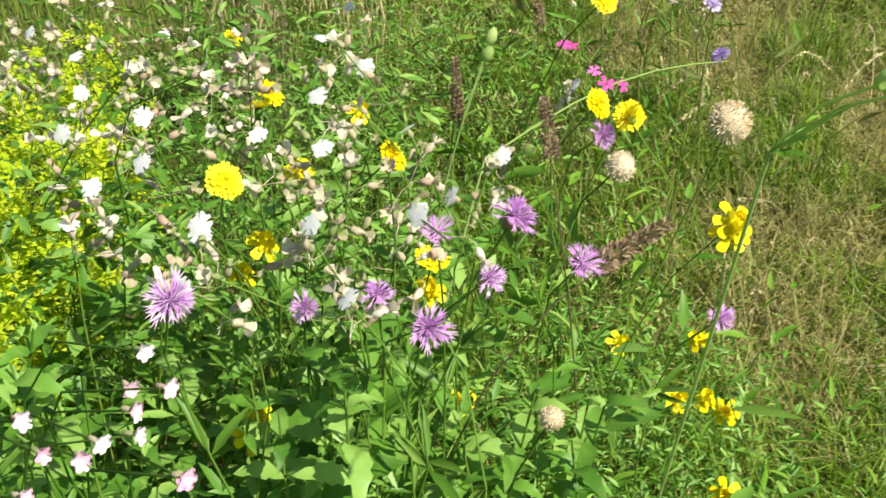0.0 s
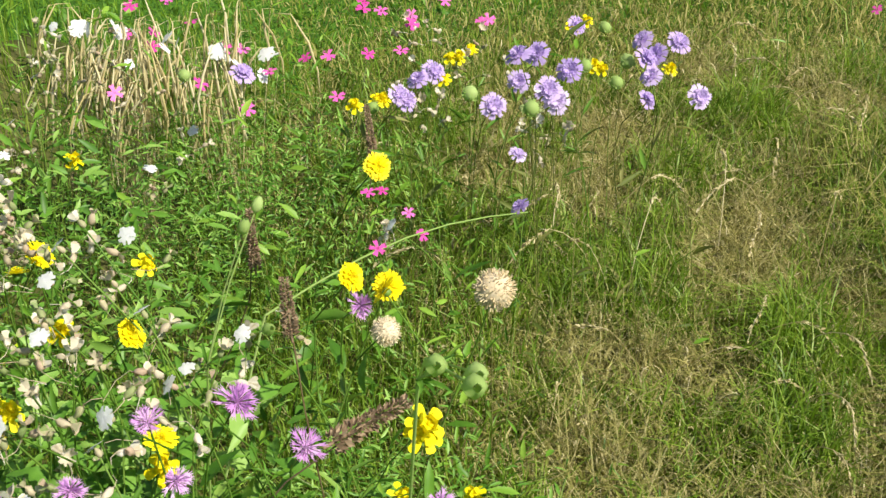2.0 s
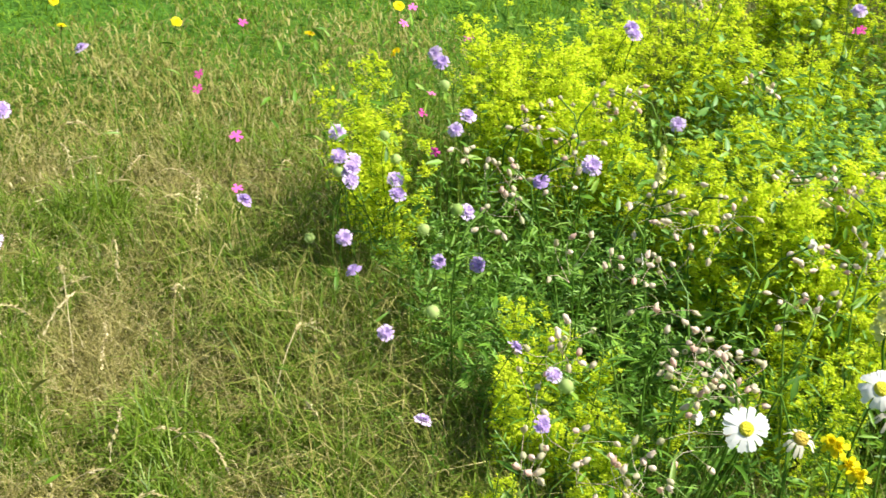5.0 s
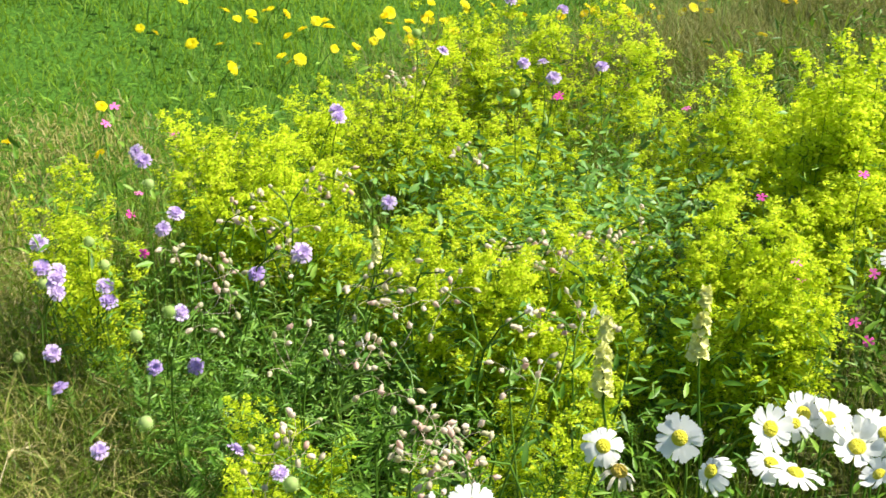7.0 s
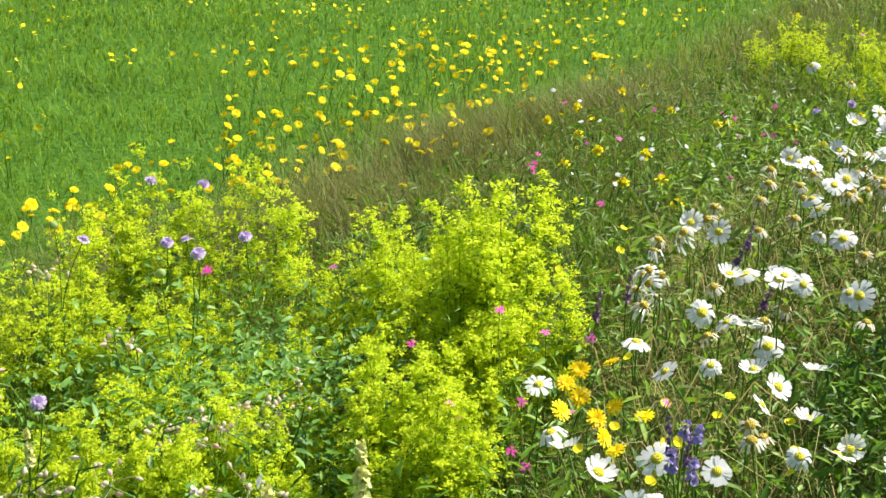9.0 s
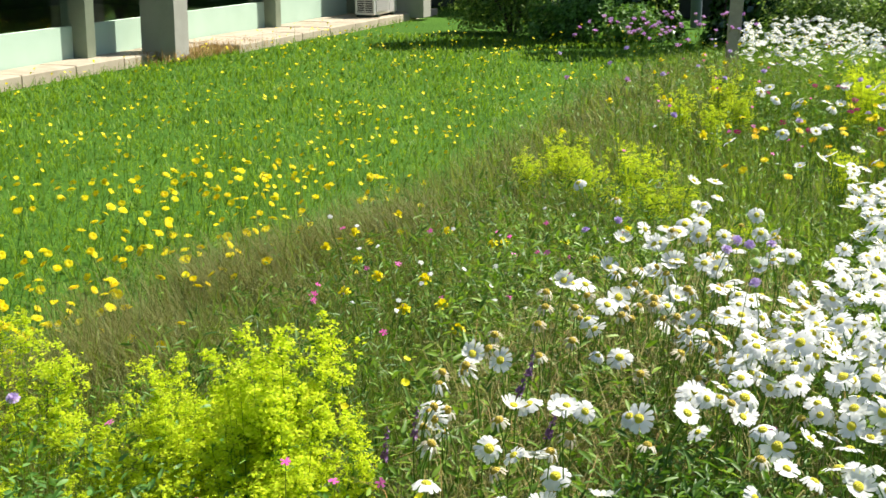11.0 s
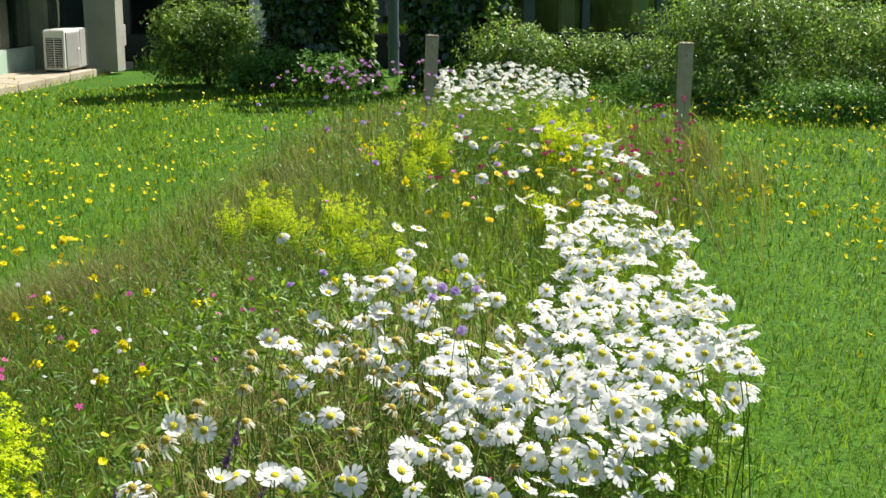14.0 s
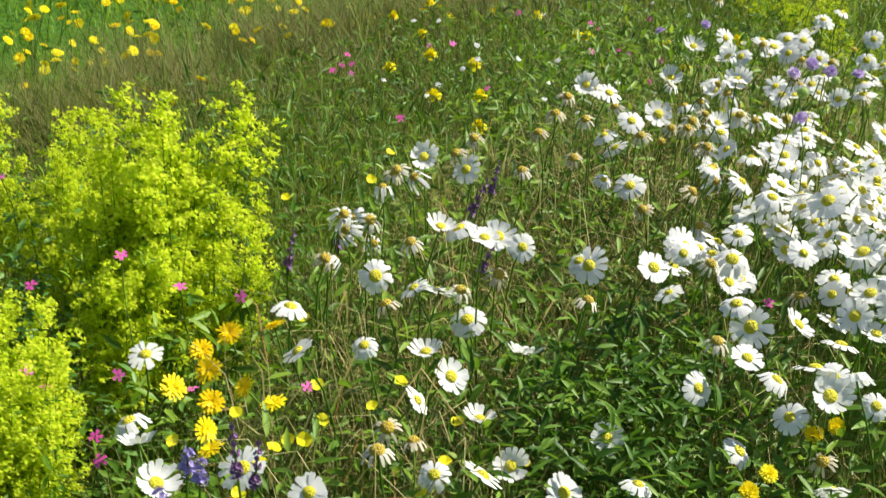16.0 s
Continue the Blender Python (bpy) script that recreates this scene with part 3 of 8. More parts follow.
def dry_grass():
    p = np.stack([rng.uniform(-3.5, -0.7, 420000), rng.uniform(0.0, 2.6, 420000)], 1)
    jit = p + rng.normal(0, 0.10, p.shape)
    turf = inside(jit[:, 0], jit[:, 1], DRY) & (rng.random(len(p)) < 0.58 + 0.36 * lumps(p[:, 0], p[:, 1], 0.10, 5.0))
    # the lawn beyond is thinly bleached too
    far = np.hypot((p[:, 0] + 2.75) / 0.75, (p[:, 1] - 1.2) / 1.3)
    haze = (p[:, 0] < -2.2) & (rng.random(len(p)) < (0.24 + 0.14 * lumps(p[:, 0], p[:, 1], 0.2, 4.0)) * np.clip(1.25 - far, 0, 1))
    p = p[(turf | haze) & (np.hypot(p[:, 0], p[:, 1] + 0.1) > 0.75)][:98000]
    n = len(p)
    # a low curly mat: short bent pieces at all depths
    stuff("dry_turf", "short curly olive-tan mat of dry turf", "dry grass",
          blades(p, rng.uniform(0.012, 0.036, n) * rng.choice([1.0, 1.0, 1.6], n), rng.uniform(0.0018, 0.0042, n), rng.uniform(0.5, 1.6, n), rng.uniform(0, 6.283, n), z0=0.02 + 0.085 * rng.random(n) ** 0.7), M["straw"])
    p = near_points(12000, (-3.0, 3.0, -1.5, 14.5), 1.0)
    p = p[inside(p[:, 0], p[:, 1], MEADOW) & ~inside(p[:, 0], p[:, 1], DRY) & (np.hypot(p[:, 0], p[:, 1] + 0.1) > 0.8)]
    n = len(p)
    stuff("dry_grass", "thin dry straw-coloured grass stalks", "dry grass",
          blades(p, rng.uniform(0.08, 0.28, n), rng.uniform(0.001, 0.0022, n) * np.maximum(1, np.hypot(*p.T) / 3), rng.uniform(0.5, 1.25, n), rng.uniform(0, 6.283, n)), M["straw"])
    p = np.concatenate([np.stack([rng.uniform(-2.5, -0.9, 60000), rng.uniform(2.9, 6.6, 60000)], 1), np.stack([rng.uniform(1.1, 3.0, 40000), rng.uniform(7, 12, 40000)], 1)])
    jit = p + rng.normal(0, 0.12, p.shape)
    p = p[(inside(jit[:, 0], jit[:, 1], FRINGE) | (inside(jit[:, 0] + rng.normal(0, 0.3, len(p)), jit[:, 1] + rng.normal(0, 0.5, len(p)), RUSSET_FAR) & (rng.random(len(p)) < 0.2))) & (lumps(p[:, 0], p[:, 1], 0.25, 3.0) > -0.15)][:16000]
    n = len(p)
    stuff("russet_grass", "fine russet seeding grass beside the lawn", "dry grass",
          blades(p, rng.uniform(0.15, 0.4, n) * np.where(p[:, 1] > 7, 1.25, 1.0), rng.uniform(0.002, 0.004, n) * np.where(p[:, 1] > 7, 1.8, 1.0), rng.uniform(0.3, 1.0, n), rng.normal(2.9, 1.0, n)), M["russet"])


dry_grass()


def turf_blades():
    """Short green blades in patches through the dry turf."""
    p = np.stack([rng.uniform(-3.0, -0.7, 150000), rng.uniform(0.0, 2.0, 150000)], 1)
    p = p[inside(p[:, 0], p[:, 1], DRY) & (rng.random(len(p)) < 0.5 - 0.9 * lumps(p[:, 0], p[:, 1], 0.10, 5.0)) & (np.hypot(p[:, 0], p[:, 1]) > 0.8)][:27000]
    n = len(p)
    stuff("turf_blades", "short green blades in patches of dry turf", "grass",
          blades(p, rng.uniform(0.03, 0.09, n) * (1 - 0.6 * lumps(p[:, 0], p[:, 1], 0.10, 5.0)), rng.uniform(0.0018, 0.0036, n), rng.uniform(0.3, 1.4, n), rng.uniform(0, 6.283, n), z0=rng.uniform(0.02, 0.12, n)), M["meadow"])


turf_blades()


def verge_grass():
    """Mixed green and straw blades where the dry turf meets the scabious."""
    edge = np.array([(-2.1, 1.37), (-1.78, 1.33), (-1.58, 1.29), (-1.36, 1.2), (-1.14, 1.1), (-0.98, 1.0)])
    u = rng.uniform(0, 5, 15000)
    i = np.minimum(u.astype(int), 4)
    p = edge[i] + (edge[i + 1] - edge[i]) * (u - i)[:, None] + np.array([-0.45, -0.9]) * (rng.random(15000) ** 1.4 * 0.34 - 0.06)[:, None] + rng.normal(0, 0.03, (15000, 2))
    p = p[np.hypot(p[:, 0], p[:, 1]) > 1.05]
    n = len(p)
    k = rng.random(n) < 0.5
    for name, label, q, mat in (("verge_grass", "bright green grass between turf and scabious", p[k], "meadow"), ("verge_straw", "straw-coloured grass between turf and scabious", p[~k], "straw")):
        m = len(q)
        stuff(name, label, "grass", blades(q, rng.uniform(0.05, 0.17, m), rng.uniform(0.0014, 0.003, m), rng.uniform(0.4, 1.5, m), rng.uniform(0, 6.283, m), z0=0.02 + 0.12 * rng.random(m)), M[mat])


verge_grass()


def olive_grass():
    """Fine olive grasses in the middle of the bed."""
    x, y = rng.uniform(-2.3, 1.6, 90000), rng.uniform(2.6, 13.5, 90000)
    left = -2.2 + 0.27 * (y - 3.1)
    k = inside(x, y, MEADOW) & (rng.random(90000) < np.clip(1.25 - (x - left) / 1.5, 0.15, 1)) & (rng.random(90000) < np.clip(5.0 / y, 0, 1)) & ((x < -0.5) | (y > 5) | (rng.random(90000) < 0.75))
    p = np.stack([x, y], 1)[k][:40000]
    q = np.stack([rng.uniform(-0.55, 0.75, 7000), rng.uniform(1.85, 4.6, 7000)], 1)
    q = q[inside(q[:, 0], q[:, 1], MEADOW) & (np.hypot(*q.T) > 1.6)]
    tall = np.concatenate([np.zeros(len(p)), np.full(len(q), 0.12)])
    p = np.concatenate([p, q])
    n = len(p)
    d = np.hypot(*p.T)
    stuff("olive_grass", "fine olive-brown seeding grass in the flower bed", "grass",
          blades(p, rng.uniform(0.14, 0.40, n) + tall, rng.uniform(0.0016, 0.003, n) * np.maximum(1, d / 4), rng.uniform(0.2, 1.0, n), rng.normal(2.9, 1.3, n)), M["olive"])


olive_grass()


def seed_heads():
    """Drooping plumes of small spikelets on thin stalks."""
    p = np.concatenate([np.stack([rng.uniform(-3.0, -0.7, 3000), rng.uniform(0.0, 2.0, 3000)], 1), near_points(1500, (-3, 2, -1.5, 8), 1.0)])
    k = inside(p[:, 0], p[:, 1], DRY)
    k[3000:] = inside(p[3000:, 0], p[3000:, 1], MEADOW)
    p = p[k & (np.hypot(p[:, 0], p[:, 1] + 0.1) > 0.85)][:170]
    n = len(p)
    az = rng.normal(2.6, 1.3, n)
    h = rng.uniform(0.10, 0.20, n) * np.where(inside(p[:, 0], p[:, 1], DRY), 1.0, 2.0)
    d = np.stack([np.cos(az), np.sin(az), np.zeros(n)], 1)
    s = np.linspace(0, 1, 6)
    line = np.stack([np.concatenate([p, np.zeros((n, 1))], 1) + d * (0.8 * h * t ** 2.0)[:, None] + np.array([0, 0, 1.0]) * (h * (t - 0.22 * t ** 4))[:, None] for t in s], 1)
    side = unit(np.cross(d, [0, 0, 1.0]))
    w = np.array([0.0011, 0.001, 0.0009, 0.0008, 0.0007, 0.0004])
    V = np.stack([line - side[:, None] * w[None, :, None], line + side[:, None] * w[None, :, None]], 2).reshape(n, 12, 3)
    F = np.array([(2 * i, 2 * i + 1, 2 * i + 3, 2 * i + 2) for i in range(5)])[None] + (np.arange(n) * 12)[:, None, None]
    soup = Soup().add(V.reshape(-1, 3), F.reshape(-1, 4))
    g = 16
    t = rng.uniform(0.66, 1.0, (n, g))
    at = np.stack([np.concatenate([p, np.zeros((n, 1))], 1)[:, None] + d[:, None] * (0.8 * h[:, None] * t ** 2.0)[..., None] + np.array([0, 0, 1.0]) * (h[:, None] * (t - 0.22 * t ** 4))[..., None]])[0]
    at = at + rng.normal(0, 0.005, at.shape)
    N = unit(d[:, None] * 1.2 + rng.normal(0, 0.5, (n, g, 3)) + [0, 0, 0.2]).reshape(-1, 3)
    V0 = np.array([(0, 0, 0), (0.16, 0, 0.4), (0, 0, 1.0), (-0.16, 0, 0.4)])
    soup.add(*scatter(V0, np.array([(0, 1, 2, 3)]), at.reshape(-1, 3), frames_from(N, rng.uniform(0, 6.28, n * g)), rng.uniform(0.007, 0.014, n * g)))
    tagged(new("grass_seed_heads", soup.mesh("grass_seed_heads", M["awn"])), "pale drooping grass seed heads on thin stalks", "grass heads", kind="stuff")


seed_heads()


def hair_grass():
    """Airy panicles of thread-thin branchlets with tiny spikelets over the dry turf."""
    p = np.stack([rng.uniform(-2.9, -0.7, 14000), rng.uniform(-0.1, 2.0, 14000)], 1)
    jit = p + rng.normal(0, 0.09, p.shape)
    p = p[inside(jit[:, 0], jit[:, 1], DRY) & (rng.random(len(p)) < 0.4 + 0.9 * lumps(p[:, 0], p[:, 1], 0.10, 5.0)) & (np.hypot(p[:, 0], p[:, 1]) > 0.95)][:2300]
    n, g = len(p), 26
    h = rng.uniform(0.07, 0.17, n)
    az = rng.normal(2.7, 1.3, n)
    d = np.stack([np.cos(az), np.sin(az), np.zeros(n)], 1)
    foot = np.concatenate([p, np.full((n, 1), 0.02)], 1)
    lean = rng.uniform(0.4, 1.5, n)
    def along(t):
        return foot[:, None] + d[:, None] * (lean * h)[:, None, None] * (t ** 1.7)[..., None] + np.array([0, 0, 1.0]) * (h[:, None] * t)[..., None]
    root = along(rng.uniform(0.45, 1.0, (n, g))).reshape(-1, 3)
    way = unit(np.repeat(d, g, 0) * 0.5 + rng.normal(0, 0.8, (n * g, 3)) + [0, 0, 0.45])
    L = rng.uniform(0.012, 0.045, n * g)[:, None]
    tip = root + way * L
    side = unit(np.cross(way, rng.normal(0, 1, (n * g, 3))))
    w = 0.00035
    V = np.stack([root - side * w, root + side * w, tip + side * w * 0.8, tip - side * w * 0.8], 1)
    q = np.arange(n * g)[:, None] * 4 + np.array([0, 1, 2, 3])
    soup = Soup().add(V.reshape(-1, 3), q)
    V0 = np.array([(0, 0, 0), (0.22, 0, 0.45), (0, 0, 1.0), (-0.22, 0, 0.45)])
    soup.add(*scatter(V0, np.array([(0, 1, 2, 3)]), tip, frames_from(way, rng.uniform(0, 6.28, n * g)), rng.uniform(0.003, 0.0062, n * g)))
    t = np.linspace(0, 1, 5)[None].repeat(n, 0)
    line = along(t)
    s2 = unit(np.cross(d, [0, 0, 1.0]))[:, None] * 0.0006
    V = np.stack([line - s2, line + s2], 2).reshape(n, 10, 3)
    F = np.array([(2 * i, 2 * i + 1, 2 * i + 3, 2 * i + 2) for i in range(4)])[None] + (np.arange(n) * 10)[:, None, None]
    soup.add(V.reshape(-1, 3), F.reshape(-1, 4))
    tagged(new("hair_grass", soup.mesh("hair_grass", M["hair"])), "airy brown hair-grass panicles over dry turf", "grass heads", kind="stuff")


hair_grass()


def husks():
    """Small pale curled husks lying over the dry turf."""
    p = np.stack([rng.uniform(-3.0, -0.7, 44000), rng.uniform(0.0, 2.1, 44000)], 1)
    jit = p + rng.normal(0, 0.1, p.shape)
    p = p[inside(jit[:, 0], jit[:, 1], DRY) & (np.hypot(p[:, 0], p[:, 1]) > 0.85)][:13000]
    q = near_points(5000, (-3, 3, -1.5, 12), 1.0)
    p = np.concatenate([p, q[inside(q[:, 0], q[:, 1], MEADOW) & (np.hypot(q[:, 0], q[:, 1]) > 0.9)]])
    n = len(p)
    z = rng.uniform(0.04, 0.12, n)
    w = rng.uniform(0.0014, 0.0040, n) * np.maximum(1, np.hypot(*p.T) / 3)
    V, F = blades(p, rng.uniform(0.010, 0.032, n), w, rng.uniform(0.5, 1.6, n), rng.uniform(0, 6.283, n), z0=z)
    stuff("grass_husks", "pale curled husks over dry turf", "grass heads", (V, F), M["awn"])


husks()

# a pointed leaf, folded along its midrib: length 1 along x
LEAF_V = np.array([(0, 0, 0), (0.3, 0.17, 0.05), (0.3, 0, 0.0), (0.3, -0.17, 0.05), (0.65, 0.14, 0.03), (0.65, 0, -0.02), (0.65, -0.14, 0.03), (1, 0, -0.10)])
LEAF_F = np.array([(0, 2, 1), (0, 3, 2), (1, 2, 5), (1, 5, 4), (2, 3, 6), (2, 6, 5), (4, 5, 7), (5, 6, 7)])
SLIM_V = LEAF_V * [1, 0.45, 1]
# a simple kite leaf for far or tiny foliage
KITE_V = np.array([(0, 0, 0), (0.45, 0.24, 0.06), (1, 0, -0.05), (0.45, -0.24, 0.06)])
KITE_F = np.array([(0, 1, 2), (0, 2, 3)])


def leaf_rot(n, tilt_lo, tilt_hi):
    """Turns with the leaf's length outwards and up by a random tilt."""
    az, el, ro = rng.uniform(0, 6.283, n), rng.uniform(tilt_lo, tilt_hi, n), rng.normal(0, 0.5, n)
    X = np.stack([np.cos(az) * np.cos(el), np.sin(az) * np.cos(el), np.sin(el)], 1)
    S = np.stack([-np.sin(az), np.cos(az), np.zeros(n)], 1)
    U = np.cross(X, S)
    Y = S * np.cos(ro)[:, None] + U * np.sin(ro)[:, None]
    return np.stack([X, Y, np.cross(X, Y)], -1)


def undergrowth():
    p = near_points(82000, (-3.9, 3.2, -1.9, 14.6), 1.1)
    x, y = p.T
    keep = inside(x, y, MEADOW) & (np.hypot(x, y + 0.1) > 0.8) & ~(inside(x, y, DRY) & (rng.random(len(x)) < 0.998)) & ~(inside(x, y, FRINGE) & (rng.random(len(x)) < 0.7))
    keep &= ~((x < -0.7) & (y < 1.2)) | (rng.random(len(x)) < np.where(y < 0.1, 0.42, 0.6))
    p = p[keep]
    x, y = p.T
    n = len(x)
    d = np.hypot(x, y)
    top = 0.34 + 0.10 * lumps(x, y, 0.3, 1.5) + 0.20 * ((x < -0.5) & (y < 0.15)) + 0.08 * ((y > 1.0) & (y < 3.0) & (x < -0.6))
    z = top * rng.random(n) ** 0.6
    pos = np.concatenate([p, z[:, None]], 1)
    size = rng.uniform(0.016, 0.044, n) * np.where((y > 3.2) & (x < 0.3), 0.7, 1.0) * np.clip(d / 5.5, 1, 1.7)
    half = rng.random(n) < 0.5
    for name, label, k, V, mat in (("herb_leaves", "dark green narrow herb leaves", half, SLIM_V, "herb"), ("meadow_leaves", "mid-green pointed meadow leaves", ~half, LEAF_V * [1, 0.8, 1], "herb")):
        stuff(name, label, "leaves", scatter(V, LEAF_F, pos[k], leaf_rot(int(k.sum()), -0.3, 1.1), size[k]), M[mat])
    # large lush leaves at the foot of the knapweeds
    m = 3600
    q = np.stack([rng.uniform(-1.5, -0.82, m), rng.uniform(-1.0, 0.05, m)], 1)
    q = q[(lumps(q[:, 0], q[:, 1], 0.12, 6.0) > -0.2) & (q[:, 1] + rng.normal(0, 0.07, m) < -0.12)]
    q = np.concatenate([q, (0.06 + 0.46 * rng.random(len(q)) ** 0.8)[:, None]], 1)
    stuff("broad_leaves", "large bright green pointed leaves", "leaves", scatter(LEAF_V * [1, 1.05, 1], LEAF_F, q, leaf_rot(len(q), -0.35, 0.7), rng.uniform(0.025, 0.06, len(q))), M["broad"])
    # fine foliage between the campions
    m = 5200
    q = np.stack([rng.uniform(-1.9, -0.85, m), rng.uniform(-0.75, 0.0, m)], 1)
    q = np.concatenate([q, (0.08 + 0.5 * rng.random(m) ** 0.8 * np.clip(1.25 + 0.35 * (q[:, 0] + 0.9), 0.7, 1.15))[:, None]], 1)
    q = q[(q[:, 1] + rng.normal(0, 0.05, m) < -0.16) & (lumps(q[:, 0], q[:, 1], 0.1, 3.0) > -0.25)]
    stuff("campion_leaves", "small green leaves between the campions", "leaves", scatter(LEAF_V * [1, 0.8, 1], LEAF_F, q, leaf_rot(len(q), -0.4, 0.8), rng.uniform(0.014, 0.036, len(q))), M["broad"])
    # small clover-like leaves before the pinks and round the scabious
    m = 15500
    q = np.concatenate([np.stack([rng.normal(-2.1, 0.25, m // 2), rng.normal(-0.05, 0.22, m // 2)], 1), np.stack([rng.normal(-1.42, 0.32, m // 2), rng.normal(1.42, 0.3, m // 2)], 1), np.stack([rng.normal(-1.16, 0.13, m // 3), rng.normal(-0.02, 0.12, m // 3)], 1)])
    q = np.concatenate([q, (rng.random(len(q)) ** 0.6 * np.where(q[:, 0] > -1.7, 0.42, 0.38))[:, None]], 1)
    q = np.concatenate([q[~inside(q[:, 0], q[:, 1], DRY)], np.stack([rng.normal(-2.2, 0.16, 2600), rng.normal(-0.1, 0.16, 2600), rng.uniform(0.02, 0.27, 2600)], 1)])
    stuff("clover_leaves", "small fresh green clover-like leaves", "leaves", scatter(LEAF_V * [1, 0.62, 1], LEAF_F, q, leaf_rot(len(q), -0.3, 0.9), rng.uniform(0.008, 0.021, len(q))), M["broad"])
    # low dark leaves where the dry turf begins, added to darken it as shade
    q = np.stack([rng.normal(-1.26, 0.16, 3600), rng.normal(0.22, 0.14, 3600), rng.uniform(0.02, 0.15, 3600)], 1)
    stuff("turf_leaves", "small dark green leaves creeping into dry turf", "leaves", scatter(SLIM_V, LEAF_F, q, leaf_rot(len(q), -0.2, 0.9), rng.uniform(0.012, 0.026, len(q))), M["deep"])
    # feathery cut leaves under the scabious
    fv, ff = [], []
    for k in range(9):
        x, out = 0.12 + 0.10 * k, (-1) ** k
        b = len(fv)
        fv += [(x, 0, 0), (x + 0.10, 0.10 * out, 0.03), (x + 0.20, 0.26 * out, 0.0), (x + 0.05, 0.13 * out, -0.02)]
        ff.append((b, b + 1, b + 2, b + 3))
    b = len(fv)
    fv += [(0, -0.02, 0), (0, 0.02, 0), (1.15, 0.012, -0.08), (1.15, -0.012, -0.08)]
    ff.append((b, b + 1, b + 2, b + 3))
    m = 3600
    q = np.concatenate([np.stack([rng.normal(-1.4, 0.2, m // 2), rng.normal(1.26, 0.2, m // 2)], 1), np.stack([rng.uniform(-1.7, -0.8, m // 2), rng.uniform(0.95, 1.8, m // 2)], 1)])
    q = np.concatenate([q, (0.02 + 0.26 * rng.random(len(q)) ** 0.8)[:, None]], 1)
    q = q[(~inside(q[:, 0], q[:, 1], DRY) | (rng.random(len(q)) < 0.1)) & ((q[:, 1] > 1.2) | (q[:, 0] > -1.1) | (rng.random(len(q)) < 0.3))]
    stuff("feathery_leaves", "fresh green feathery leaves under the scabious", "leaves", scatter(np.array(fv), np.array(ff), q, leaf_rot(len(q), -0.2, 1.0), rng.uniform(0.03, 0.062, len(q))), M["feather"])
    # slim foliage round the daisies
    m = 15000
    q = np.stack([rng.uniform(-0.7, 1.1, m), rng.uniform(1.9, 5.2, m)], 1)
    q = q[inside(q[:, 0], q[:, 1], MEADOW)]
    q = np.concatenate([q, (rng.random(len(q)) ** 0.6 * 0.46)[:, None]], 1)
    lush = np.stack([rng.normal(0.05, 0.13, 2600), rng.normal(2.55, 0.2, 2600), 0.5 * rng.random(2600) ** 0.6], 1)
    stuff("gap_leaves", "deep green toothed leaves in a gap of the daisies", "leaves", scatter(LEAF_V * [1, 0.7, 1], LEAF_F, lush, leaf_rot(len(lush), -0.4, 1.1), rng.uniform(0.022, 0.052, len(lush))), M["deep"])
    q = q[~((np.abs(q[:, 0] - 0.05) < 0.2) & (np.abs(q[:, 1] - 2.55) < 0.35)) | (rng.random(len(q)) < 0.3)]
    stuff("daisy_foliage", "slim toothed leaves round the daisy stalks", "leaves", scatter(LEAF_V * [1, 0.7, 1], LEAF_F, q, leaf_rot(len(q), -0.4, 1.1), rng.uniform(0.022, 0.058, len(q))), M["daisy_leaf"])
    # deep green herbs in the middle of the bed
    m = 9000
    q = np.stack([rng.uniform(-1.5, 0.3, m), rng.uniform(3.1, 6.2, m)], 1)
    q = q[inside(q[:, 0], q[:, 1], MEADOW) & ~inside(q[:, 0] - 0.15, q[:, 1], FRINGE) & (lumps(q[:, 0], q[:, 1], 0.3, 4.0) > -0.35)]
    q = np.concatenate([q, (0.44 * rng.random(len(q)) ** 0.6)[:, None]], 1)
    stuff("middle_herbs", "deep green narrow leaves in the middle of the bed", "leaves", scatter(SLIM_V, LEAF_F, q, leaf_rot(len(q), -0.2, 1.2), rng.uniform(0.025, 0.06, len(q))), M["deep"])
    # grey-green patch among the bedstraw and beyond the daisies
    m = 15000
    q = np.concatenate([np.stack([rng.normal(-1.2, 0.25, m // 3), rng.normal(2.2, 0.25, m // 3)], 1), np.stack([rng.normal(-0.6, 0.45, m // 3), rng.normal(4.6, 0.6, m // 3)], 1),
                        np.stack([rng.normal(0.55, 0.5, m // 3), rng.normal(9.5, 1.6, m // 3)], 1)])
    q = q[inside(q[:, 0], q[:, 1], MEADOW) & ((q[:, 1] < 3) | (rng.random(len(q)) < 0.5))]
    zz = rng.uniform(0.1, 0.46, len(q)) + 0.02 * (q[:, 1] < 3)
    q = np.concatenate([q, zz[:, None]], 1)
    stuff("grey_leaves", "grey-green clover-like leaves", "leaves", scatter(LEAF_V, LEAF_F, q, leaf_rot(len(q), -0.3, 0.8), rng.uniform(0.014, 0.036, len(q)) * np.where(q[:, 1] > 3, 0.6 * np.maximum(1, q[:, 1] / 5), 1.0)), M["grey_leaf"])


undergrowth()

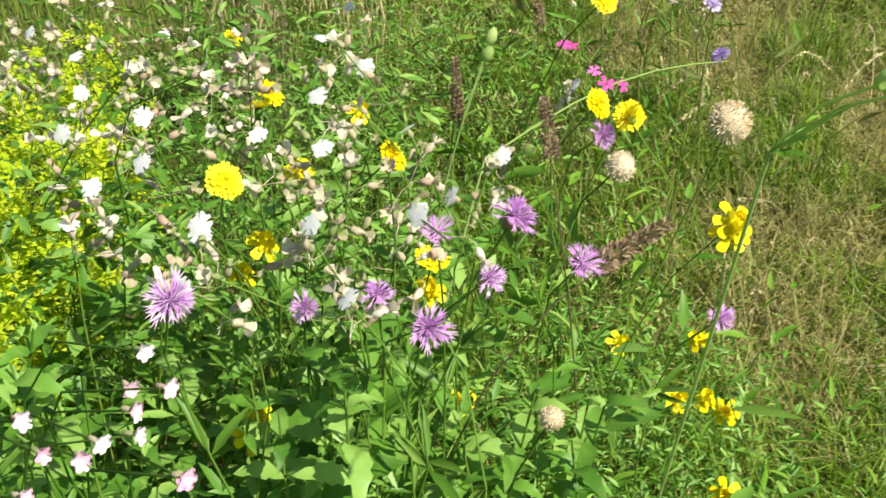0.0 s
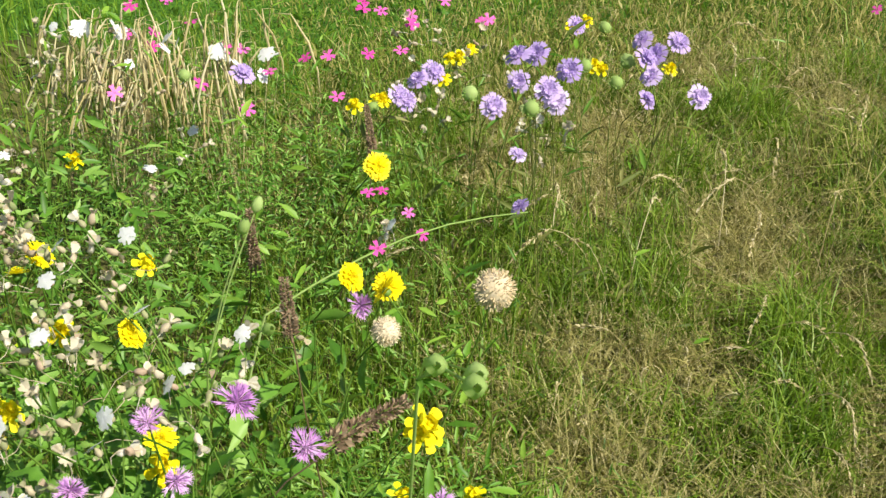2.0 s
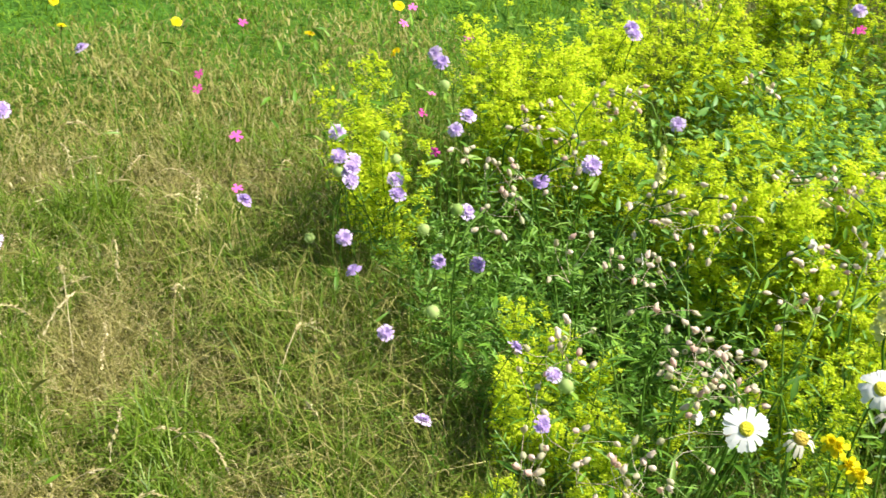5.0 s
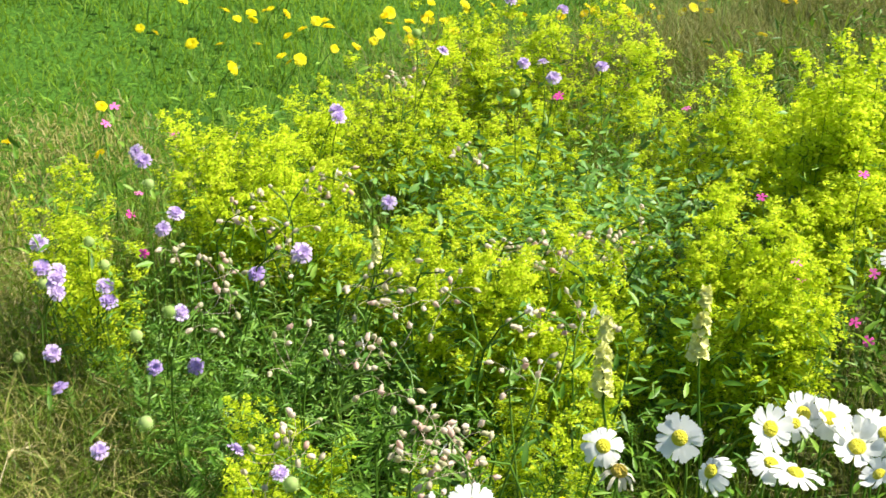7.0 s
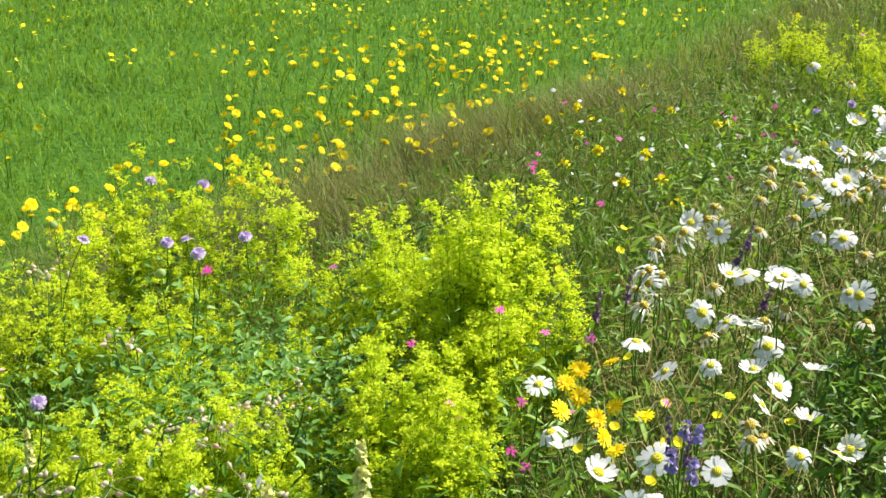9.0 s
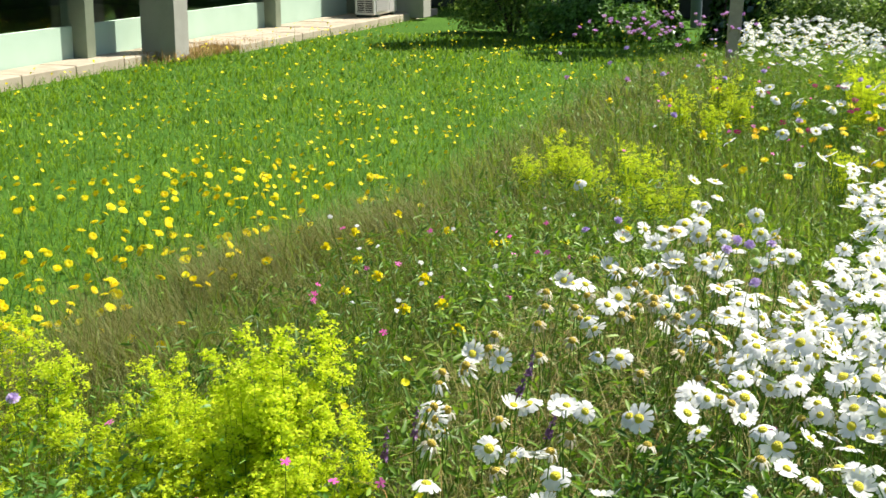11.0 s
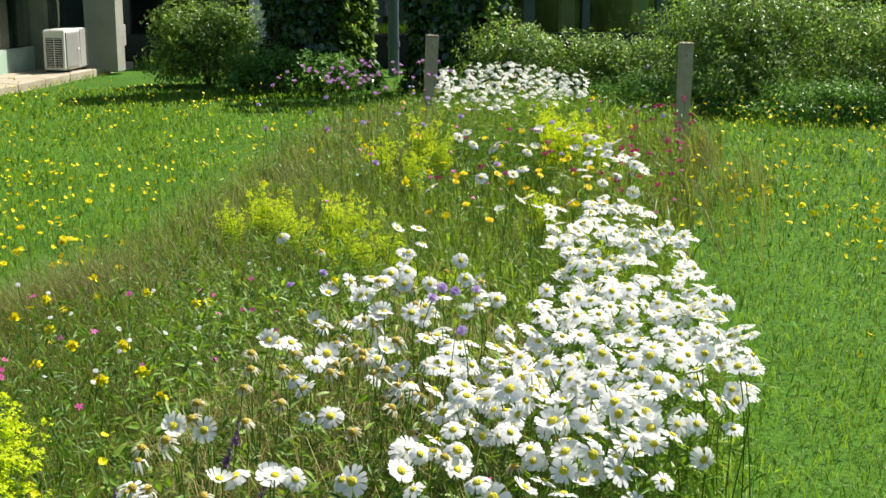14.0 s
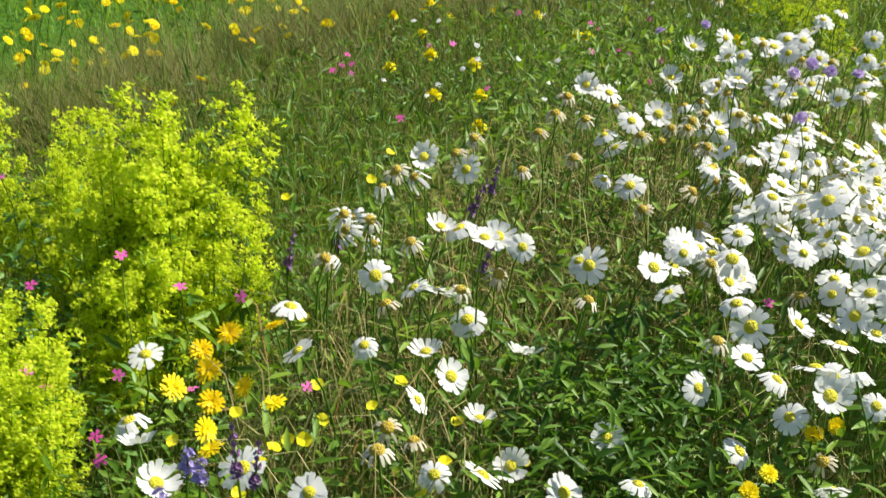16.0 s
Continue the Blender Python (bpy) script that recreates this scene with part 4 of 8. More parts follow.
# ---------------------------------------------------------------- flower forms
def rings(*layers):
    """Petals in one or more rings on one hub. A layer: n, r0, r1, width and droop, cup, tip width, z, notch."""
    V, Q, T = [(0, 0, 0.0005)], [], []
    for n, r0, r1, width, o in layers:
        droop, cup, tipw, z, notch, jitter = (o.get(k, d) for k, d in (("droop", 0), ("cup", 0), ("tip", 0.5), ("z", 0), ("notch", 0), ("jitter", 0.12)))
        for i in range(n):
            a = 2 * math.pi * (i + rng.uniform(-jitter, jitter)) / n
            L = (r1 - r0) * rng.uniform(0.84, 1.08)
            w = width * rng.uniform(0.85, 1.12)
            dz = rng.uniform(-0.09, 0.09) * L
            tz = z + cup * L - droop * L + dz
            P = [(r0, -w * 0.3, z), (r0, w * 0.3, z), (r0 + L * 0.5, -w / 2, z + cup * L * 0.5 + dz), (r0 + L * 0.5, w / 2, z + cup * L * 0.5 + dz),
                 (r0 + L * 0.86, -w * (0.5 + tipw) / 2.2, tz * 0.8 + z * 0.2), (r0 + L * 0.86, w * (0.5 + tipw) / 2.2, tz * 0.8 + z * 0.2),
                 (r0 + L, -w * tipw / 3, tz), (r0 + L, w * tipw / 3, tz), (r0 + L * (1 - notch), 0, tz)]
            c, s = math.cos(a), math.sin(a)
            k = len(V)
            V += [(x * c - y * s, x * s + y * c, zz) for x, y, zz in P]
            Q += [(k, k + 2, k + 3, k + 1), (k + 2, k + 4, k + 5, k + 3)]
            T += [(0, k, k + 1), (k + 4, k + 6, k + 8), (k + 4, k + 8, k + 5), (k + 5, k + 8, k + 7)]
    return np.array(V, float), [np.array(Q), np.array(T)]


def ring(n, r0, r1, width, droop=0.0, cup=0.0, tipw=0.5, jitter=0.12, z=0.0, notch=0.0):
    return Soup().add(*rings((n, r0, r1, width, {"droop": droop, "cup": cup, "tip": tipw, "jitter": jitter, "z": z, "notch": notch})))


def dome(r, h, seg=10, rows=4, z=0.0, full=False):
    V, F = [(0, 0, z + h)], []
    for k in range(1, rows + 1):
        a = (math.pi if full else math.pi / 2) * k / rows
        for i in range(seg):
            b = 2 * math.pi * i / seg
            V.append((r * math.sin(a) * math.cos(b), r * math.sin(a) * math.sin(b), z + h * math.cos(a)))
    T = [(0, 1 + i, 1 + (i + 1) % seg) for i in range(seg)]
    for k in range(rows - 1):
        for i in range(seg):
            j = (i + 1) % seg
            F.append((1 + k * seg + i, 1 + (k + 1) * seg + i, 1 + (k + 1) * seg + j, 1 + k * seg + j))
    return np.array(V, float), [np.array(T), np.array(F)]


def bag(r, h, seg=8, rows=5, neck=0.35):
    """An inflated calyx, standing on the origin along z."""
    V, F = [], []
    prof = [(0.25, 0), (0.75, 0.12), (1.0, 0.42), (0.85, 0.72), (neck, 1.0)][:rows]
    for q, t in prof:
        for i in range(seg):
            b = 2 * math.pi * i / seg
            rr = r * q * (1 + 0.06 * (-1) ** i)
            V.append((rr * math.cos(b), rr * math.sin(b), h * t))
    for k in range(len(prof) - 1):
        for i in range(seg):
            j = (i + 1) % seg
            F.append((k * seg + i, k * seg + j, (k + 1) * seg + j, (k + 1) * seg + i))
    return np.array(V), np.array(F)


def bristles(n, r, length, width, spread, z=0.0):
    """Thin forked florets that stand out from one point of a head."""
    N = unit(np.stack([rng.normal(0, spread, n), rng.normal(0, spread, n), np.abs(rng.normal(0.6, 0.25, n)) + 0.05], 1))
    S = unit(np.cross(N, rng.normal(0, 1, (n, 3))))
    L = (length * rng.uniform(0.75, 1.1, n))[:, None]
    root = N * r * [1, 1, 0.6] + [0, 0, z]
    P = np.stack([root + N * L * 0.6 - S * width * 0.35, root + N * L * 0.6 + S * width * 0.35, root + N * L - S * width * 0.9, root + N * L * 0.8, root + N * L + S * width * 0.9], 1)
    V = np.concatenate([[(0, 0, z)], P.reshape(-1, 3)])
    k = 1 + 5 * np.arange(n)
    F = np.concatenate([np.stack([0 * k, k, k + 1], 1), np.stack([k, k + 2, k + 3], 1), np.stack([k, k + 3, k + 1], 1), np.stack([k + 1, k + 3, k + 4], 1)])
    return V, F


HEADS = {}
HEADS["daisy_rays"] = [ring(n, 0.007, r, w, droop=d, cup=0.05, tipw=0.75, jitter=0.42, notch=0.06).mesh("daisy_rays", M["white"]) for n, r, w, d in ((18, 0.029, 0.0082, 0.05), (16, 0.030, 0.0084, 0.25), (20, 0.028, 0.0074, 0.45), (15, 0.029, 0.0086, -0.2), (14, 0.031, 0.0080, 0.15), (17, 0.027, 0.0072, 0.75), (15, 0.030, 0.0080, -0.45))]
HEADS["daisy_disc"] = [Soup().add(*dome(0.0098, 0.006, 14, 5)).mesh("daisy_disc", M["disc"])]
HEADS["spent_disc"] = [Soup().add(*dome(0.0105, 0.009, 12, 5)).mesh("spent_disc", M["old_disc"])]
HEADS["limp_rays"] = [ring(n, 0.008, 0.026, 0.0062, droop=d, cup=-0.1, tipw=0.7, jitter=0.7).mesh("limp_rays", M["white"]) for n, d in ((12, 1.0), (10, 1.4), (14, 0.8))]
HEADS["spent_rays"] = [ring(11, 0.008, 0.023, 0.005, droop=0.7, cup=-0.1, jitter=0.5).mesh("spent_rays", M["cream"])]


def hawk(n, r, w, mat, name):
    return Soup().add(*rings((n, 0.003, r, w, {"droop": 0.08, "cup": 0.12, "tip": 0.9, "notch": 0.05}), (int(n * 0.8), 0.002, r * 0.78, w, {"cup": 0.22, "tip": 0.8, "z": 0.001, "jitter": 0.35}),
                             (int(n * 0.6), 0.001, r * 0.5, w * 0.8, {"cup": 0.45, "tip": 0.8, "z": 0.002, "jitter": 0.35}))).mesh(name, mat)


HEADS["hawk"] = [hawk(24, 0.0205, 0.0034, M["yellow"], "hawk_rays") for _ in range(2)]
HEADS["orange"] = [hawk(17, 0.025, 0.0042, M["orange"], "orange_rays") for _ in range(2)]
HEADS["hawk_centre"] = [Soup().add(*bristles(44, 0.003, 0.0055, 0.0012, 0.7, 0.001)).mesh("hawk_centre", M["yellow"])]
HEADS["cup"] = [Soup().add(*bag(0.006, 0.011, 8, 5, 0.8)).mesh("flower_cup", M["stem"])]


def scabious():
    o = {"tip": 0.95, "notch": 0.25, "jitter": 0.25}
    return Soup().add(*rings((17, 0.006, 0.0225, 0.0050, {**o, "droop": 0.2, "cup": 0.15, "jitter": 0.45}), (14, 0.004, 0.015, 0.0042, {**o, "cup": 0.35, "z": 0.003}), (11, 0.002, 0.010, 0.0042, {**o, "cup": 0.75, "z": 0.005}))).mesh("scabious_corolla", M["lilac"])


HEADS["scab"] = [scabious(), scabious()]
HEADS["scab_centre"] = [Soup().add(*bristles(46, 0.007, 0.007, 0.0022, 0.8, 0.003)).mesh("scabious_centre", M["pale_lilac"])]
HEADS["scab_seed"] = [Soup().add(*dome(0.010, 0.011, 9, 6, full=True)).add(*bristles(50, 0.009, 0.004, 0.002, 1.2, 0.0)).mesh("seed_ball", M["green_calyx"])]


def knapweed():
    n = 17
    a = np.arange(n) * 6.283 / n + rng.normal(0, 0.1, n)
    N = unit(np.stack([np.cos(a), np.sin(a), rng.uniform(0.1, 0.6, n)], 1))
    S = unit(np.cross(N, [0, 0, 1.0]) + N * 0 + rng.normal(0, 0.3, (n, 3)))
    L = rng.uniform(0.019, 0.026, n)[:, None]
    P = np.stack([N * L * 0.55 - S * 0.0011, N * L * 0.55 + S * 0.0011, N * L * 0.95 - S * 0.0036, N * L * 0.72 - S * 0.0006, N * L * 1.04, N * L * 0.72 + S * 0.0006, N * L * 0.95 + S * 0.0036], 1) + [0, 0, 0.003]
    V = np.concatenate([[(0, 0, 0.003)], P.reshape(-1, 3)])
    k = 1 + 7 * np.arange(n)
    F = np.concatenate([np.stack(q, 1) for q in ((0 * k, k, k + 1), (k, k + 2, k + 3), (k, k + 3, k + 5), (k, k + 5, k + 1), (k + 3, k + 4, k + 5), (k + 1, k + 5, k + 6))])
    return Soup().add(V, F).add(*bristles(70, 0.003, 0.016, 0.0015, 0.5, 0.003)).mesh("knapweed_tuft", M["purple"])


HEADS["knap"] = [knapweed(), knapweed()]
HEADS["involucre"] = [Soup().add(*bag(0.0085, 0.017, 9, 5, 0.7)).mesh("involucre", M["seed"])]
HEADS["crimson"] = [Soup().add(*bristles(60, 0.006, 0.012, 0.0026, 0.9, 0.002)).mesh("crimson_florets", M["crimson"])]
HEADS["campion"] = [ring(5, 0.0008, 0.0135, 0.0098, droop=0.12, cup=0.08, tipw=1.2, notch=0.22).mesh("campion_petals", M["white"])]
HEADS["faded"] = [ring(5, 0.0008, 0.011, 0.007, droop=-0.5, cup=0.6, tipw=1.1, notch=0.3, jitter=0.5).mesh("campion_petals", M["cream"])]
HEADS["red_campion"] = [ring(5, 0.001, 0.011, 0.0088, droop=0.0, cup=0.75, tipw=1.15, notch=0.25).mesh("campion_petals", M["rose"])]
HEADS["calyx"] = [Soup().add(*bag(0.0041, 0.0125)).mesh("calyx", M["calyx"])]
def sprig(length, bend, mat="calyx", shrivelled=0.5):
    """A thin pedicel that carries one swollen calyx."""
    V, F = bag(0.0037 if mat != "bladder" else 0.0043, 0.0125)
    m = np.array(pose(bend, 0, length, 0, 60, 0))
    s = Soup().add(*tube([(0, 0, 0), (0, 0, length * 0.6), (bend * 0.7, 0, length), (bend, 0, length)], 0.00038, 4))
    V = (V + rng.normal(0, 0.0007, V.shape)) * ([1, 1, 1] if mat == "bladder" else [0.85, 0.85, 0.85])
    s.add(V @ m[:3, :3].T + m[:3, 3], F)
    # shrivelled petals at the mouth of the calyx
    o = ring(5, 0.0004, 0.0036 * shrivelled, 0.0027 * shrivelled, cup=0.9, droop=-0.3, tipw=1.1, jitter=0.8)
    q = np.concatenate(o.v) + [0, 0, 0.0108]
    for f in o.f.values():
        s.add(q @ m[:3, :3].T + m[:3, 3], np.concatenate(f))
    return s.mesh("side_calyx", M[mat])


HEADS["sprig"] = [sprig(0.014, 0.006, "calyx", 1.0), sprig(0.020, 0.01, "cream", 1.7), sprig(0.030, 0.008, "calyx", 1.3), sprig(0.016, 0.012, "calyx", 1.5), sprig(0.012, 0.005, "cream", 1.9)]
HEADS["bladder"] = [Soup().add(*bag(0.0055, 0.0135)).mesh("bladder", M["bladder"])]
HEADS["bladder_sprig"] = [sprig(0.03, 0.008, "bladder"), sprig(0.045, 0.012, "bladder"), sprig(0.06, 0.01, "bladder")]


def add_sprigs(t, head, n, name, kind="sprig"):
    """Side calyces that branch off below a head."""
    for k in range(n):
        d = unit(np.array([rng.normal(0, 1), rng.normal(0, 1), rng.uniform(0.0, 1.4)]))
        R = Matrix(frames_from(d[None], np.array([rng.uniform(0, 6.28)]))[0].tolist()).to_4x4()
        part(name, pick(kind), t, "", Matrix.Translation((head[0] - t.location.x, head[1] - t.location.y, head[2] - 0.02 - rng.uniform(0.02, 0.06))) @ R)


HEADS["long_calyx"] = [Soup().add(*bag(0.0032, 0.016)).mesh("calyx", M["calyx"])]
HEADS["green_calyx"] = [Soup().add(*bag(0.006, 0.017)).mesh("calyx", M["green_calyx"])]
HEADS["pink"] = [ring(5, 0.001, 0.0128, 0.0058, droop=0.1, cup=0.15, tipw=0.95, notch=0.15).mesh("pink_petals", M["magenta"])]
HEADS["tube"] = [Soup().add(*bag(0.002, 0.012, 6, 5, 0.8)).mesh("calyx_tube", M["seed"])]
HEADS["butter"] = [ring(5, 0.001, 0.0105, 0.0105, cup=0.45, tipw=0.8).mesh("cup_petals", M["lemon"])]


def pea_heads(mat):
    s = Soup()
    for i in range(6):
        a = i * 1.05
        V, F = dome(0.0045, 0.0055, 6, 4, full=True)
        o = ring(2, 0.0, 0.011, 0.010, cup=0.8, tipw=0.7)
        V2 = np.concatenate(o.v)
        m = np.array((pose(0, 0, 0, 0, 0, math.degrees(a)) @ pose(0.006, 0, 0.002, 0, 55, 0)))
        for q, g in ((V * [1.5, 0.8, 1], F), (V2, [np.concatenate(b) for b in o.f.values()])):
            s.add(q @ m[:3, :3].T + m[:3, 3], g)
    return s.mesh("pea_flowers", mat)


HEADS["pea"] = [pea_heads(M["yellow"])]


def spike(n, length, r, size, mat, name, V0=None, F0=None, grow=1.0):
    """Seeds or florets set round an axis."""
    t = np.sort(rng.random(n))
    a = np.arange(n) * 2.4
    rr = r * (1 - 0.6 * t ** grow)
    pos = np.stack([rr * np.cos(a), rr * np.sin(a), t * length - length * 0.5], 1)
    N = unit(np.stack([np.cos(a), np.sin(a), np.full(n, 0.5)], 1) + rng.normal(0, 0.25, (n, 3)))
    if V0 is None:
        V0, F0 = dome(0.5, 0.7, 5, 3, full=True)
    s = Soup().add(*tube([(0, 0, -length * 0.6), (0, 0, length * 0.5)], [0.0016, 0.0008], 5))
    for b in (F0 if isinstance(F0, list) else [F0]):
        s.add(*scatter(V0, b, pos, frames_from(N, rng.uniform(0, 6.28, n)), size * rng.uniform(0.7, 1.2, n) * (1 - 0.4 * t)))
    return s.mesh(name, mat)


HEADS["brown_spike"] = [spike(420, 0.105, 0.0050, 0.0085, M["seed"], "seed_spike", KITE_V[:, [2, 1, 0]] * [1, 1.1, 1], KITE_F), spike(360, 0.075, 0.0058, 0.0085, M["seed"], "seed_spike", KITE_V[:, [2, 1, 0]] * [1, 1.1, 1], KITE_F)]
_r = ring(5, 0.0, 0.8, 0.75, cup=0.7, tipw=0.9, notch=0.1)
LIP = (np.concatenate(_r.v), [np.concatenate(b) for b in _r.f.values()])
HEADS["snap_spike"] = [spike(48, 0.14, 0.0095, 0.0135, M["snap"], "snap_florets", *LIP)]
HEADS["mauve_spike"] = [spike(20, 0.10, 0.004, 0.009, M["mauve"], "salvia_florets", *LIP)]
HEADS["lark_spike"] = [spike(11, 0.10, 0.011, 0.024, M["violet"], "larkspur_florets", *LIP)]


def clock():
    n = 1500
    i = np.arange(n) + 0.5
    ph, th = np.arccos(1 - 2 * i / n), np.pi * (1 + 5 ** 0.5) * i
    N = unit(np.stack([np.cos(th) * np.sin(ph), np.sin(th) * np.sin(ph), np.cos(ph)], 1) + rng.normal(0, 0.06, (n, 3)))
    S = unit(np.cross(N, rng.normal(0, 1, (n, 3))))
    L = 0.021 * rng.uniform(0.62, 1.04, n)[:, None]
    V = np.concatenate([[(0, 0, 0)], np.stack([N * L - S * 0.0006, N * L + S * 0.0006], 1).reshape(-1, 3)])
    k = 1 + 2 * np.arange(n)
    return Soup().add(V, np.stack([0 * k, k, k + 1], 1)).add(*dome(0.0172, 0.0172, 18, 11, full=True)).mesh("downy_ball", M["pappus"])


HEADS["clock"] = [clock()]


def flower(name, label, category, head, parts, up=None, group="", stem_mat="stem", r=0.0016, foot=None, spin=None, scale=1.0, leaves=0, tilt=0.5, sway=0.28):
    """One plant stalk from the ground to its head. parts: (part name, mesh, label, offset below the head)."""
    head = np.array(head, float)
    if up is None:
        # most heads turn to the open side of the bed
        open_side = unit(np.array([0.25, 0.1]) - head[:2]) * tilt
        up = np.array([open_side[0] + rng.normal(0, sway), open_side[1] + rng.normal(0, sway), 1.0])
    up = unit(np.array(up, float))
    if foot is None:
        foot = head[:2] + rng.normal(0, 0.045 if head[1] > 0.2 else 0.085, 2)
    t = thing(name, label, category, pose(foot[0], foot[1], 0.02), group)
    h = head - [foot[0], foot[1], 0.02]
    s = np.linspace(0, 1, 7)[:, None]
    c1 = np.array([h[0] * 0.1, h[1] * 0.1, h[2] * 0.6])
    c2 = h - up * h[2] * 0.3
    P = (1 - s) ** 3 * 0 + 3 * (1 - s) ** 2 * s * c1 + 3 * (1 - s) * s ** 2 * c2 + s ** 3 * h
    r = r * (0.5 if head[1] < 1.2 else 1.0)
    soup = Soup().add(*tube(P, np.linspace(r * 1.3, r, 7), 5))
    if leaves:
        k = rng.integers(1, 5, leaves)
        soup.add(*scatter(SLIM_V, LEAF_F, P[k], leaf_rot(leaves, 0.1, 0.9), rng.uniform(0.03, 0.06, leaves)))
    part("stem", soup.mesh("stem", M[stem_mat]), t)
    R = Matrix(frames_from(up[None], np.array([rng.uniform(0, 6.28) if spin is None else spin]))[0].tolist()).to_4x4()
    corolla = None
    for pname, me, plabel, down in parts:
        if corolla and pname in ("disc", "centre"):
            part(pname, me, corolla, plabel, Matrix.Translation((0, 0, -down)))
            continue
        ob = part(pname, me, t, plabel, Matrix.Translation(h.tolist()) @ R @ Matrix.Translation((0, 0, -down * scale)) @ Matrix.Scale(scale * rng.uniform(0.92, 1.08), 4))
        corolla = ob if pname == "corolla" else corolla
    return t


def pick(key):
    return HEADS[key][int(rng.integers(len(HEADS[key])))]

# ---------------------------------------------------------------- buildings and paving
FACADE = Matrix.Translation((-6.50, 12.77, 0.02)) @ Matrix(((0.17, -0.985, 0, 0), (0.985, 0.17, 0, 0), (0, 0, 1, 0), (0, 0, 0, 1)))
# in the facade's own axes: x runs along it away from the lawn's near end, y points into the house, z up


def fbox(s, x0, y0, z0, x1, y1, z1, bevel=0.0):
    return s.box(x0, y0, z0, x1, y1, z1, FACADE, bevel)


def left_wing():
    t = thing("office_wing", "low glazed office wing with pale green plinth panels", "building", kind="structure")
    posts = [-9.2, -6.6, -4.0, -1.6, 0.95, 2.75, 5.52, 8.42]
    s = Soup()
    fbox(s, -12, 0.0, 3.0, 9.7, 7.0, 3.5)
    fbox(s, -12, -1.25, 3.05, 9.7, 0.0, 3.3)
    part("roof", s.mesh("roof", M["concrete"], False), t)
    for a, b in zip([-12] + posts, posts + [9.7]):
        p = Soup()
        fbox(p, a + 0.10, 0.02, 0.0, b - 0.06, 0.10, 0.42)
        part("plinth_panel", p.mesh("plinth_panel", M["panel"], False), t, "pale green plinth panel")
        q = Soup()
        fbox(q, a + 0.10, 0.01, 1.22, b - 0.06, 0.12, 1.42)
        part("transom", q.mesh("transom", M["transom"], False), t)
        for z0, z1 in ((0.42, 1.22), (1.42, 3.0)):
            if a > 8.3 and z0 > 1:
                continue
            g = Soup()
            fbox(g, a + 0.10, 0.055, z0, b - 0.06, 0.065, z1)
            pane = part("pane", g.mesh("pane", M["glass"], False), t)
            pane.visible_shadow = False
    for k, x in enumerate(posts):
        p = Soup()
        fbox(p, x - 0.10, -0.16, 0.02, x + 0.06, 0.16, 3.05, 0.008)
        part("mullion", p.mesh("mullion", M["mullion"], False), t)
    lf = Soup()
    for x0, x1 in ((8.48, 8.51), (9.61, 9.64)):
        fbox(lf, x0, -0.03, 1.42, x1, 0.08, 2.66)
    louvre = part("louvre", lf.mesh("louvre", M["ac_grey"], False), t, "grey slatted louvre")
    for k in range(16):
        p = Soup()
        z = 1.42 + 0.075 * k
        p.add(np.array([(x, y, zz) for x in (8.5, 9.62) for y, zz in ((-0.02, z), (0.05, z + 0.06), (0.055, z + 0.052), (-0.015, z - 0.008))]) @ np.array(FACADE.to_3x3()).T + np.array(FACADE.translation),
              np.array([(0, 1, 5, 4), (1, 2, 6, 5), (2, 3, 7, 6), (3, 0, 4, 7)]))
        part("louvre_slat", p.mesh("louvre_slat", M["mullion"], False), louvre)
    for x0, x1, y0, y1 in ((1.74, 2.04, -0.72, -0.28), (8.72, 9.06, -1.15, -0.64), (-5.0, -4.7, -0.72, -0.28)):
        p = Soup()
        fbox(p, x0, y0, 0, x1, y1, 3.05, 0.012)
        part("pillar", p.mesh("pillar", M["pillar"], False), t, "board-marked concrete pillar")
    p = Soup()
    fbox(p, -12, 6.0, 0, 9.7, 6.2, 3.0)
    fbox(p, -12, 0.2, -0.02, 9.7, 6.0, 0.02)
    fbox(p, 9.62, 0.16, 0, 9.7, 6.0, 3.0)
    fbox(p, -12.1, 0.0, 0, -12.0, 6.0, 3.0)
    # interior dimness is put into the wall colour
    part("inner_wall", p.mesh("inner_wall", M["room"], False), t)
    far = Soup()
    fbox(far, 9.7, 0.3, 0, 11.8, 0.5, 3.3)
    part("end_wall", far.mesh("end_wall", M["dark_metal"], False), t)
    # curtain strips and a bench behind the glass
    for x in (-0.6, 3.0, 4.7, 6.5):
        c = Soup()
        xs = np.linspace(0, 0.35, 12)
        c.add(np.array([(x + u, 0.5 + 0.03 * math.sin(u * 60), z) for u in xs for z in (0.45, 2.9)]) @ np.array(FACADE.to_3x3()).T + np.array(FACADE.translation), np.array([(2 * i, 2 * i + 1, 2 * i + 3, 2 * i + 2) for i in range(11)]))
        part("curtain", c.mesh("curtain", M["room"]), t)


left_wing()


def wall_box():
    t = thing("wall_box", "small grey metal box fixed to a concrete pillar", "wall box", FACADE @ pose(9.06, -1.13, 0.38))
    part("casing", Soup().box(0, 0, 0, 0.14, 0.2, 0.34, bevel=0.012).mesh("casing", M["ac_grey"], False), t)
    part("cable", Soup().add(*tube([(0.07, 0.1, 0.0), (0.07, 0.1, -0.4)], 0.014, 8)).mesh("cable", M["dark_metal"]), t)


wall_box()


